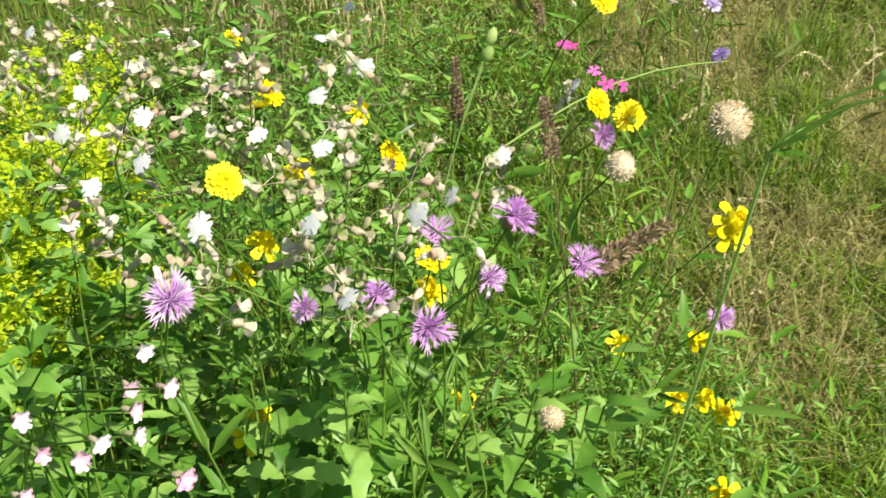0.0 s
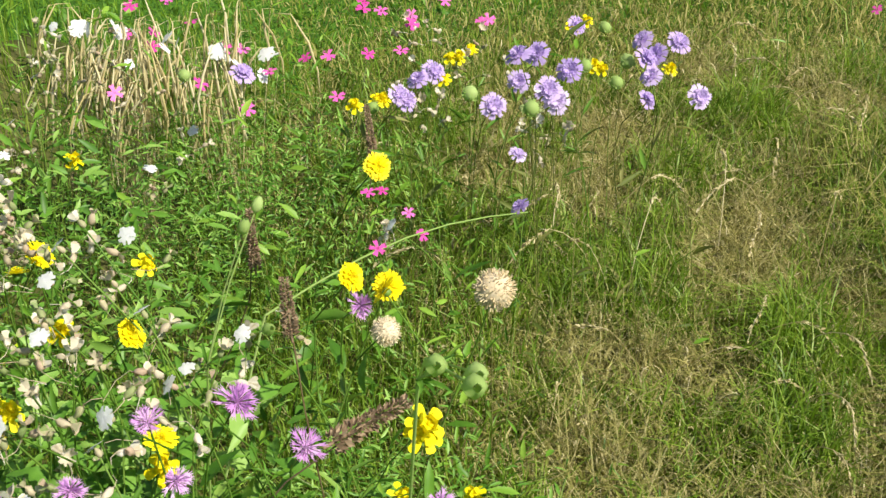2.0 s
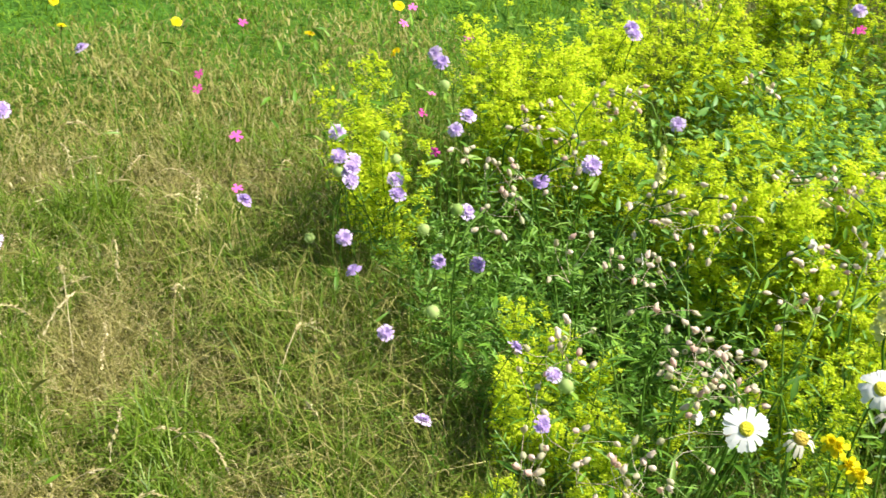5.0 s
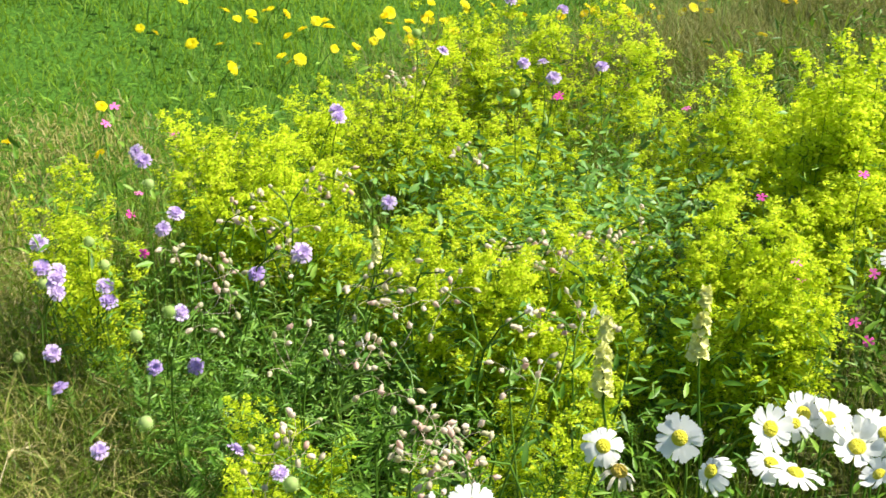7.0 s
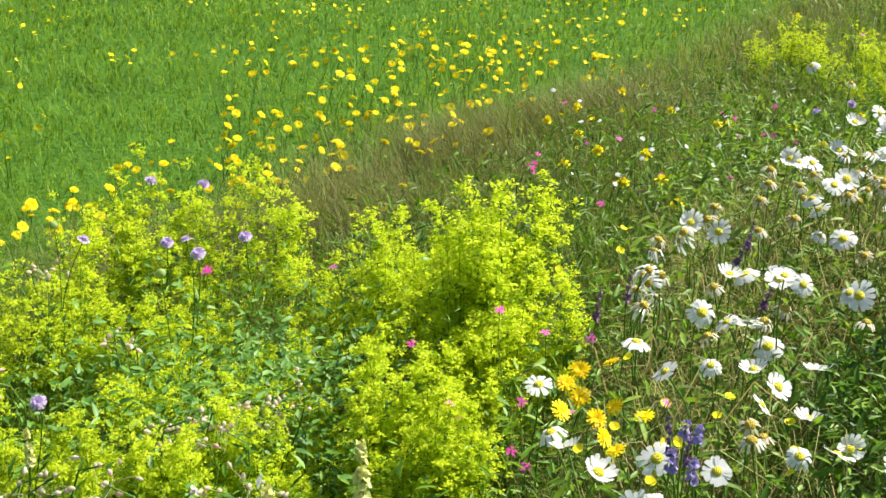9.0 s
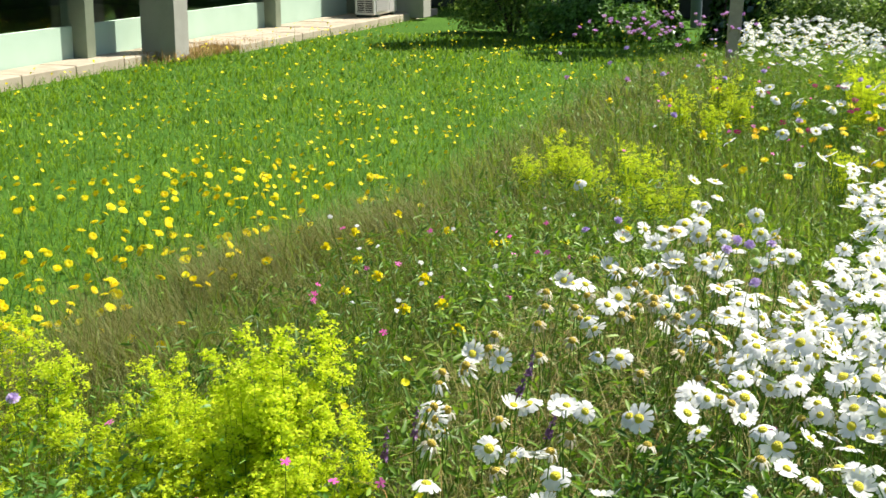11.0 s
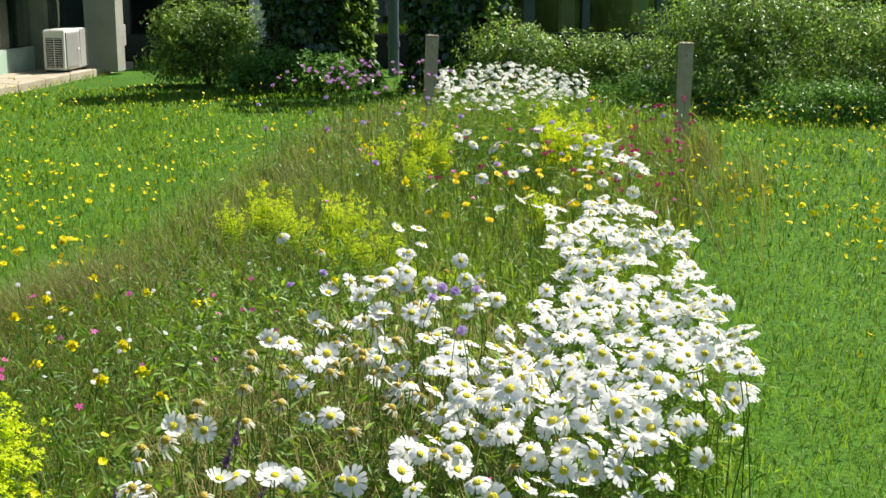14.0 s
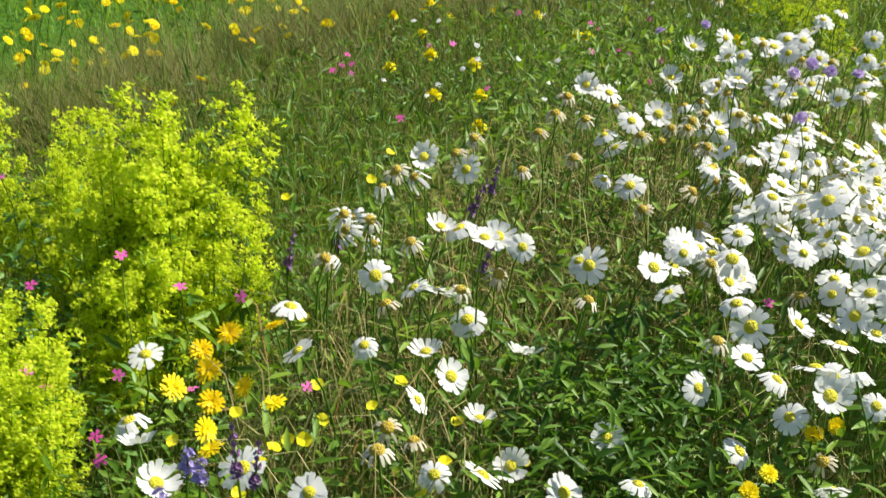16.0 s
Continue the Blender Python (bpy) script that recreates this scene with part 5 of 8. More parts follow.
def paving():
    t = thing("paving_strip", "pale dusty paving strip along the office wall", "paving", kind="structure")
    x = -11.5
    while x < 9.3:
        rows = ((0.0, 0.46), (-0.47, 0.44)) if x > 2.6 else ((0.0, 0.46),)
        for y, depth in rows:
            s = Soup()
            fbox(s, x, y - depth, -0.06, x + 0.88, y, 0.075 + rng.uniform(-0.006, 0.006), 0.012)
            part("slab", s.mesh("slab", M["paving"], False), t)
        x += 0.9


paving()


def wall_weeds():
    """Dry weeds and grass creeping over the paving's edge."""
    n = 3000
    along = rng.uniform(-6, 8.3, n)
    off = np.where(along > 2.6, 1.08, 0.66) + rng.normal(0, 0.17, n)
    clump = rng.random(n) < 0.42
    along = np.where(clump, rng.normal(2.35, 0.55, n), along)
    off = np.where(clump, rng.uniform(0.30, 0.98, n), off)
    w = np.stack([along, -off, np.zeros(n)], 1) @ np.array(FACADE.to_3x3()).T + np.array(FACADE.translation)
    green = ~clump
    for k, name, label, m in ((green, "edge_grass", "green grass creeping over the paving edge", "lawn"), (~green, "dry_weeds", "dry russet weeds at the foot of the wall", "weed")):
        c = int(k.sum())
        stuff(name, label, "grass", blades(w[k][:, :2], rng.uniform(0.03, 0.08, c) if m == "lawn" else rng.uniform(0.04, 0.16, c), 0.007, rng.uniform(0.3, 1.3, c), rng.uniform(0, 6.28, c), z0=np.full(c, 0.0 if m == "lawn" else 0.03)), M[m])


wall_weeds()


def cooling_unit():
    at = FACADE @ pose(7.5, -0.80, 0.085)
    t = thing("cooling_unit", "white outdoor cooling unit on pale paving", "air conditioner", at)
    part("casing", Soup().box(0, 0, 0.03, 0.92, 0.32, 0.62, bevel=0.02).mesh("casing", M["ac_white"], False), t)
    for x in (0.1, 0.75):
        part("foot", Soup().box(x, -0.02, -0.01, x + 0.07, 0.34, 0.03).mesh("foot", M["dark_metal"], False), t)
    # side grille: two columns of dark slots with pale slats between them
    for c in range(2):
        # black plate on the casing paints the shade inside the slots
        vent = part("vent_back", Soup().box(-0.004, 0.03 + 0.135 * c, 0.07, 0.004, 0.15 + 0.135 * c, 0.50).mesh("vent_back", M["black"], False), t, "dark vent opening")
        for k in range(13):
            z = 0.085 + 0.033 * k
            part("slat", Soup().box(-0.012, 0.03 + 0.135 * c, z, -0.003, 0.15 + 0.135 * c, z + 0.009).mesh("slat", M["ac_white"], False), vent)
    cover = part("fan_cover", Soup().box(0.05, -0.016, 0.07, 0.55, -0.001, 0.58, bevel=0.007).mesh("fan_cover", M["ac_grey"], False), t, "grey fan cover")
    for k in range(15):
        z = 0.10 + 0.031 * k
        part("cover_rib", Soup().box(0.08, -0.021, z, 0.52, -0.015, z + 0.010).mesh("cover_rib", M["ac_grey"], False), cover)
    part("badge", Soup().box(0.44, -0.028, 0.30, 0.52, -0.020, 0.345).mesh("badge", M["ac_white"], False), t)
    part("end_panel", Soup().box(0.60, -0.006, 0.05, 0.915, -0.001, 0.61).mesh("end_panel", M["ac_grey"], False), t)
    k = Soup().add(*tube([(0.8, 0.36, 0.2), (0.9, 0.5, 0.2), (0.95, 0.55, 0.6), (0.95, 0.6, 1.4)], 0.016, 8))
    part("pipe", k.mesh("pipe", M["dark_metal"]), t)


cooling_unit()


def rear_hall():
    """The dark glazed hall behind the shrubs."""
    t = thing("glazed_hall", "dark glazed hall with green-grey window posts", "building", kind="structure")
    y = 24.5
    s = Soup().box(-6.5, y - 0.3, 3.6, 16, y + 8, 4.2)
    part("roof", s.mesh("roof", M["concrete"], False), t)
    part("plinth", Soup().box(-6.5, y - 0.1, 0, 16, y + 0.12, 0.45).mesh("plinth", M["dark_metal"], False), t)
    xs = [-5.4, -4.3, -2.7, -1.1, 0.2, 1.35, 2.95, 4.0, 5.4, 7.0, 8.0, 9.8, 11.8, 13.8, 16.0]
    for i, x in enumerate(xs):
        w = 0.14 if i % 2 else 0.2
        part("window_post", Soup().box(x - w / 2, y - 0.12, 0.45, x + w / 2, y + 0.1, 3.6, bevel=0.01).mesh("window_post", M["hall_post"], False), t)
    part("rail", Soup().box(-6.5, y - 0.05, 1.32, 16, y + 0.06, 1.40).mesh("rail", M["dark_metal"], False), t)
    for a, b in zip(xs, xs[1:]):
        for z0, z1 in ((0.45, 1.32), (1.40, 3.6)) if a > -2.0 else ():
            pane = part("pane", Soup().box(a + 0.1, y - 0.005, z0, b - 0.1, y + 0.005, z1).mesh("pane", M["glass"], False), t)
            pane.visible_shadow = False
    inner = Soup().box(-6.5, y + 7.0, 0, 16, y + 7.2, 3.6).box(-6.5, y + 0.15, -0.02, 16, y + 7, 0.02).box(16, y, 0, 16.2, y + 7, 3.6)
    # hall walls take the same darkened colour as painted dimness
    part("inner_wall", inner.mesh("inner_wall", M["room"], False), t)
    # side wall coloured near-black so the open bays look shaded
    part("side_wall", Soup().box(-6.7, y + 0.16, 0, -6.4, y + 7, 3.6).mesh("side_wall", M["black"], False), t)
    for x in (-2.9, -1.2, 0.6, 2.0, 3.9, 5.4):
        part("inner_column", Soup().box(x, y + 2.4, 0, x + 0.28, y + 2.7, 3.6).mesh("inner_column", M["mullion"], False), t)
    part("white_jamb", Soup().box(-2.08, y - 0.36, 0.0, -1.80, y - 0.13, 3.6).mesh("white_jamb", M["ac_white"], False), t, "white painted jamb")


rear_hall()


def closing_walls():
    # out-of-view walls, added so the panes mirror dark green instead of sky
    for name, b in (("wall_south", (-34, -26.4, -0.05, 34, -26, 7.5)), ("wall_east", (28, -26, -0.05, 28.4, 30, 6.0))):
        tagged(new(name, Soup().box(*b).mesh(name, M["hedge_wall"], False)), "plain dark green wall closing the garden", "wall", kind="structure")


closing_walls()


def blinds_and_sheets():
    for x, z, h in ((7.15, 1.4, 0.55), (7.5, 1.3, 0.6), (8.6, 1.45, 0.45)):
        xs = np.linspace(0, 0.32, 8)
        V = np.array([(x + u, 24.75 + 0.02 * math.sin(u * 25), z + h * v) for u in xs for v in (0, 1)])
        ob = new("paper_sheet", mesh("paper_sheet", np.concatenate([V, V + [0, 0.004, 0]]), np.array([(2 * i, 2 * i + 1, 2 * i + 3, 2 * i + 2) for i in range(7)] + [(16 + 2 * i, 18 + 2 * i, 19 + 2 * i, 17 + 2 * i) for i in range(7)]), M["dish"]))
        tagged(ob, "white paper sheet hanging behind the glass", "sheet", "sheets in the window")
    # two round white discs hanging at the glass
    for z in (1.49, 1.84):
        V, F = dome(0.17, 0.05, 20, 4)
        m = np.array(pose(0, 0, 0, 90, 0, 0).to_3x3())
        b = V * [1, 1, 0.4]
        s = Soup().add(V @ m.T, F).add((b - [0, 0, 0.01]) @ m.T, [f[:, ::-1] for f in F]).add(*tube([(0, -0.03, 0.15), (0, -0.03, 0.40)], 0.004))
        ob = new("hanging_disc", s.mesh("hanging_disc", M["dish"]))
        ob.matrix_basis = pose(3.16, 24.2, z)
        tagged(ob, "round white disc hanging before dark glass", "hanging disc", "discs at the window")


blinds_and_sheets()


def downpipe():
    t = thing("steel_post", "slim blue-grey steel post between ivy-clad columns", "post", pose(0.40, 20.4, 0))
    part("shaft", Soup().add(*tube([(0, 0, 0), (0, 0, 3.7)], 0.085, 14)).mesh("shaft", M["blue_metal"]), t)
    part("collar", Soup().add(*tube([(0, 0, 0.44), (0, 0, 0.52)], 0.10, 14)).mesh("collar", M["blue_metal"]), t)


downpipe()


def planter():
    # made-up low wall and grass in place of a lit courtyard lawn beyond
    t = thing("planter_wall", "low dark planter wall with sunlit grass on top", "planter", kind="structure")
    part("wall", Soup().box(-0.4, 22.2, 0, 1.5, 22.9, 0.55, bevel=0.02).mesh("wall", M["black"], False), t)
    n = 2500
    p = np.stack([rng.uniform(-0.38, 1.48, n), rng.uniform(22.22, 22.88, n)], 1)
    part("grass", mesh("grass", *blades(p, rng.uniform(0.06, 0.2, n), 0.012, rng.uniform(0, 0.6, n), rng.uniform(0, 6.28, n), z0=np.full(n, 0.54)), M["lawn"]), t)


planter()


def peg(x, y, h, w, ry, label):
    t = thing("wooden_stake", label, "stake", pose(x, y, -0.02, 0, ry, 8), "stakes in the flower bed")
    s = Soup().box(-w / 2, -w * 0.28, 0, w / 2, w * 0.28, h - 0.02, bevel=0.006)
    part("stake", s.mesh("stake", M["peg"], False), t)
    part("cap", Soup().box(-w / 2 - 0.002, -w * 0.28 - 0.002, h - 0.02, w / 2 + 0.002, w * 0.28 + 0.002, h, bevel=0.005).mesh("cap", M["peg"], False), t)
    V, F = dome(0.009, 0.004, 10, 3)
    part("screw", Soup().add(V @ np.array(pose(0, 0, 0, 90, 0, 0).to_3x3()).T + [0, -w * 0.28, h - 0.11], F).mesh("screw", M["blue_metal"]), t)


peg(0.62, 13.8, 0.95, 0.125, 2.5, "weathered grey wooden stake among white daisies")
peg(2.70, 11.43, 0.99, 0.115, 1.0, "weathered brown wooden stake before dark shrubs")


# ---------------------------------------------------------------- shrubs and ivy
def shrub(name, label, at, radii, n, size, mat, seed, lobes=7):
    """Limbs and a crown of many small leaves, uneven and open in places."""
    g = np.random.default_rng(seed)
    t = thing(name, label, "shrub", pose(*at), "shrubs before the hall")
    s = Soup()
    cent = []
    for i in range(lobes):
        a = 6.283 * i / lobes + g.uniform(-0.4, 0.4)
        q = g.uniform(0.15, 0.62)
        c = np.array([radii[0] * q * math.cos(a), radii[1] * q * math.sin(a), radii[2] * g.uniform(0.75, 1.35)])
        cent.append((c, g.uniform(0.42, 0.62)))
        P = np.array([(0.04 * math.cos(a), 0.04 * math.sin(a), 0), c * [0.4, 0.4, 0.45], c * 0.85, c * [1.15, 1.15, 1.25]])
        part("limb", Soup().add(*tube(P, [0.022, 0.016, 0.010, 0.004], 6)).mesh("limb", M["bark"]), t)
    cent.append((np.array([0, 0, radii[2] * 0.7]), 0.75))
    for i in range(5):
        a = 6.283 * i / 5 + g.uniform(-0.5, 0.5)
        cent.append((np.array([radii[0] * 0.62 * math.cos(a), radii[1] * 0.62 * math.sin(a), radii[2] * 0.42]), 0.5))
    pick_c = g.integers(len(cent), size=n)
    C = np.stack([c for c, _ in cent])[pick_c]
    Rr = np.array([r for _, r in cent])[pick_c]
    N = unit(g.normal(0, 1, (n, 3)))
    depth = g.random(n) ** 0.35
    off = N * (Rr * depth)[:, None] * np.array(radii)
    off *= 1 + 0.16 * np.sin(N[:, :1] * 7 + seed) + 0.12 * np.sin(N[:, 1:2] * 9 + 2 * seed)
    P = C + off
    P[:, 2] = np.abs(P[:, 2]) + 0.03
    k = lumps(P[:, 0] * 1.0 + P[:, 2], P[:, 1] + P[:, 2] * 0.7, 0.11, seed) > -0.3
    P, N = P[k], N[k]
    m = len(P)
    W, G = scatter(KITE_V, KITE_F, P, frames_from(unit(N + g.normal(0, 0.7, (m, 3)) + [0, 0, 0.5]), g.uniform(0, 6.28, m)), size * g.uniform(0.6, 1.25, m))
    part("foliage", mesh("foliage", W, G, M[mat]), t)
    return t


shrub("shrub", "rounded leafy shrub with variegated green leaves", (-2.2, 19.0, 0), (0.92, 0.6, 0.70), 20000, 0.062, "shrub", 3)
shrub("shrub", "low dark shrub under the ivy-clad column", (-0.95, 17.75, 0), (0.9, 0.5, 0.32), 8000, 0.07, "grey_leaf", 5)
shrub("shrub", "dense evergreen shrub of the hedge", (1.95, 16.6, 0), (0.85, 0.7, 0.56), 22000, 0.050, "shrub", 8)
shrub("shrub", "dense evergreen shrub of the hedge", (3.1, 16.3, 0), (0.9, 0.7, 0.48), 22000, 0.050, "shrub", 11)
shrub("shrub", "large glossy evergreen shrub", (4.35, 15.2, 0), (1.25, 0.95, 0.78), 38000, 0.050, "shrub", 14, 9)
shrub("shrub", "large glossy evergreen shrub", (6.0, 14.8, 0), (1.2, 1.0, 0.75), 29000, 0.050, "shrub", 17, 9)
shrub("shrub", "low grey-green ground cover before the hedge", (3.3, 14.7, 0), (1.1, 0.5, 0.24), 9000, 0.045, "grey_leaf", 21)
shrub("shrub", "low grey-green ground cover before the hedge", (4.9, 13.9, 0), (1.1, 0.5, 0.24), 9000, 0.045, "grey_leaf", 24)


def ivy_column(x, y, w, label, seed, n=17000):
    g = np.random.default_rng(seed)
    t = thing("ivy_column", label, "ivy column", pose(x, y, 0), "ivy-clad columns")
    part("column", Soup().box(-w * 0.30, -0.22, 0, w * 0.30, 0.22, 3.8, bevel=0.02).mesh("column", M["concrete"], False), t)
    s = Soup()
    for i in range(10):
        xx = g.uniform(-w * 0.4, w * 0.4)
        zs = np.linspace(0, 3.6, 9)
        part("vine", Soup().add(*tube(np.stack([xx + 0.08 * np.sin(zs * 3 + i), np.full(9, -0.32), zs], 1), np.linspace(0.016, 0.005, 9), 5)).mesh("vine", M["bark"]), t)
    a = g.uniform(0, 6.283, n)
    z = g.uniform(0, 3.7, n)
    bulge = 1 + 0.10 * np.sin(z * 3.1 + seed) + 0.10 * np.sin(a * 3 + z * 2) + 0.35 * np.exp(-z / 0.35)
    ex = np.sign(np.cos(a)) * np.abs(np.cos(a)) ** 0.95 * w * 0.5 * bulge
    ey = np.sign(np.sin(a)) * np.abs(np.sin(a)) ** 0.95 * 0.44 * bulge
    inn = g.uniform(0.82, 1.06, n)
    P = np.stack([ex * inn, ey * inn, z], 1)
    N = unit(np.stack([np.cos(a), np.sin(a), g.uniform(0.0, 0.6, n)], 1) + g.normal(0, 0.7, (n, 3)))
    W, G = scatter(KITE_V * [1, 1.7, 1], KITE_F, P, frames_from(N, g.normal(-1.57, 0.8, n)), g.uniform(0.07, 0.13, n))
    part("foliage", mesh("foliage", W, G, M["ivy"]), t)
    # loose sprays that stand out on the sunny side, sunlight put in as paler leaves
    m = n // 3
    zc = g.uniform(0.1, 3.6, 34)
    k = g.integers(34, size=m)
    u = g.random(m)
    P = np.stack([w * (0.28 + 0.30 * u) + 0.10 * g.random(m), -0.50 + 0.62 * u + g.normal(0, 0.06, m), zc[k] + g.normal(0, 0.12, m)], 1)
    N = unit(np.array([0.8, -0.1, 0.7]) + g.normal(0, 0.5, (m, 3)))
    W, G = scatter(KITE_V * [1, 1.6, 1], KITE_F, P, frames_from(N, g.uniform(0, 6.28, m)), g.uniform(0.06, 0.11, m))
    part("sprays", mesh("sprays", W, G, M["shrub"]), t, "sunlit ivy sprays")


ivy_column(-0.75, 18.6, 1.35, "concrete column overgrown with glossy dark ivy", 2)
ivy_column(1.16, 17.9, 1.14, "concrete column overgrown with glossy dark ivy", 4)


def climber():
    t = thing("climbing_vine", "bright green climbing vine rising from the hedge", "vine", pose(4.2, 15.2, 1.2))
    zs = np.linspace(0, 1.2, 10)
    part("vine_stem", Soup().add(*tube(np.stack([0.08 * np.sin(zs * 4), 0 * zs, zs], 1), np.linspace(0.01, 0.004, 10), 5)).mesh("vine_stem", M["bark"]), t)
    n = 420
    z = rng.uniform(0, 1.25, n)
    P = np.stack([0.08 * np.sin(z * 4) + rng.normal(0, 0.07, n), rng.normal(0, 0.06, n), z], 1)
    part("foliage", mesh("foliage", *scatter(KITE_V, KITE_F, P, frames_from(unit(rng.normal(0, 1, (n, 3)) + [0, -0.6, 0.5]), rng.uniform(0, 6.28, n)), rng.uniform(0.05, 0.09, n)), M["broad"]), t)


climber()

# ---------------------------------------------------------------- bedstraw
def bedstraw(variant, amount=41, count=17, spread=0.09):
    g = np.random.default_rng(40 + variant)
    stems, leaves, bloom = Soup(), Soup(), []
    for i in range(count):
        a, q = g.uniform(0, 6.283), g.uniform(0.01, spread)
        h = g.uniform(0.46, 0.68)
        top = np.array([q * math.cos(a), q * math.sin(a), h])
        P = np.array([top * [0.2, 0.2, 0], top * [0.45, 0.45, 0.4], top * [0.8, 0.8, 0.75], top])
        stems.add(*tube(P, [0.0018, 0.0015, 0.0012, 0.0007], 4))
        for k in range(10):
            z = 0.12 + 0.045 * k
            c = np.array([top[0], top[1], 0]) * (z / h) ** 1.2 + [0, 0, z]
            m = 6
            leaves.add(*scatter(KITE_V * [1, 0.35, 1], KITE_F, np.repeat(c[None], m, 0), leaf_rot(m, 0.0, 0.8), g.uniform(0.014, 0.026, m)))
        m = 15
        t = 0.42 + 0.62 * g.random(m) ** 0.75
        for tt in t:
            b = np.array([top[0], top[1], 0]) * tt ** 1.2 + [0, 0, h * tt]
            d = unit(np.append(g.normal(0, 1, 2), 0.45)) * 0.11 * (1.15 - tt) ** 0.6 * g.uniform(0.5, 1.1)
            stems.add(*tube([b, b + d], [0.0007, 0.0004], 3))
            tufts = np.array([0.4, 0.75, 1.0])[:, None] * d + g.normal(0, 0.008, (3, 3))
            e = b + tufts[g.integers(3, size=amount)] + g.normal(0, 0.0058, (amount, 3)) * [1, 1, 0.75]
            bloom.append(e)
    E3 = np.concatenate(bloom)
    n = len(E3)
    V0 = np.array([(0.55, 0.0, 0.05), (-0.3, 0.45, 0), (-0.3, -0.45, 0.05)])
    F0 = np.array([(0, 1, 2)])
    W, G = scatter(V0, F0, E3, frames_from(unit(g.normal(0, 0.5, (n, 3)) + [0.15, -0.1, 0.9]), g.uniform(0, 6.28, n)), g.uniform(0.0064, 0.0110, n))
    return stems.mesh("bedstraw_stems", M["bedstraw_leaf"]), leaves.mesh("bedstraw_leaves", M["bedstraw_leaf"]), mesh("bedstraw_bloom", W, G, M["bedstraw"])


BED = [bedstraw(v, 38, 11) for v in range(4)]
OPEN_BED = [bedstraw(v, 32, 7, 0.12) for v in range(5, 9)]
WIDE_BED = [bedstraw(v, 30, 16, 0.19) for v in range(10, 13)]


def put_bedstraw(places, kinds):
    for i, (x, y, s) in enumerate(places):
        t = thing("bedstraw", "tall frothy yellow-green bedstraw in full bloom" if s > 1 else "frothy yellow-green bedstraw in bloom", "bedstraw",
                  pose(x, y, 0.02, rng.uniform(-7, 7), rng.uniform(-7, 7), rng.uniform(0, 360)) @ Matrix.Scale(s, 4), "bedstraw in the flower bed")
        for name, me in zip(("stalk", "foliage", "blossom"), kinds[i % len(kinds)]):
            part(name, me, t)


put_bedstraw([(-1.94, 2.14, 0.75), (-1.86, 2.18, 0.8), (-1.87, 2.34, 0.8), (-1.89, 2.57, 0.85), (-1.9, 2.67, 0.85), (-1.89, 2.85, 0.85), (-1.83, 2.87, 0.9), (-1.71, 2.88, 0.85), (-1.62, 2.94, 0.95), (-1.53, 2.89, 0.95), (-1.37, 2.8, 0.8)], OPEN_BED)
put_bedstraw([(-1.18, 2.81, 0.82), (-1.03, 2.92, 0.9), (-0.84, 2.67, 1.14), (-0.78, 2.6, 1.1), (-0.86, 2.53, 1.0), (-0.77, 2.43, 0.98), (-1, 2.71, 0.8), (-0.69, 2.55, 0.8), (-0.8, 2.38, 0.75), (-1.1, 2.86, 0.82), (-0.93, 2.62, 0.95), (-1.1, 2.66, 0.78)], BED)
put_bedstraw([(-1.75, 2.27, 0.75), (-1.67, 2.35, 0.75), (-1.6, 2.46, 0.75), (-1.51, 2.4, 0.7), (-1.73, 1.96, 0.75), (-1.7, 1.85, 0.75), (-1.61, 1.85, 0.7), (-1.68, 1.76, 0.7), (-1.44, 2.05, 0.7), (-1.37, 2.13, 0.7), (-1.39, 2.42, 0.6), (-1.26, 2.45, 0.6), (-1.19, 2.25, 0.6), (-1.14, 2.32, 0.55), (-1.32, 2.82, 0.6), (-1.19, 2.74, 0.65)], OPEN_BED)
put_bedstraw([(-0.85, 2.15, 0.85), (-0.78, 2.1, 0.85), (-0.86, 2.09, 0.8), (-0.73, 2.07, 0.8), (-0.76, 1.98, 0.8), (-0.82, 1.95, 0.75), (-0.67, 1.97, 0.75), (-0.75, 1.91, 0.7), (-1.15, 1.86, 0.75), (-1.14, 1.97, 0.7), (-1.18, 1.8, 0.75), (-1.03, 1.87, 0.7), (-1.04, 1.75, 0.75), (-1.09, 1.68, 0.75), (-1.22, 1.78, 0.7), (-1.32, 1.8, 0.65), (-1.2, 1.68, 0.65), (-0.97, 1.78, 0.65)], BED)
put_bedstraw([(-1.44, 1.89, 0.6), (-1, 2.02, 0.6), (-0.92, 1.92, 0.6), (-1.42, 1.79, 0.55), (-1.54, 1.87, 0.6), (-1.61, 1.9, 0.6)], OPEN_BED)
put_bedstraw([(-1.99, 1.55, 0.72), (-1.92, 1.47, 0.7), (-1.82, 1.43, 0.66), (-1.78, 1.42, 0.64), (-1.88, 1.83, 0.8), (-1.78, 1.76, 0.8), (-1.76, 1.7, 0.78), (-1.81, 1.86, 0.82), (-1.94, 1.86, 0.8), (-1.77, 1.81, 0.75), (-1.71, 1.84, 0.8), (-1.62, 1.82, 0.75)], OPEN_BED)
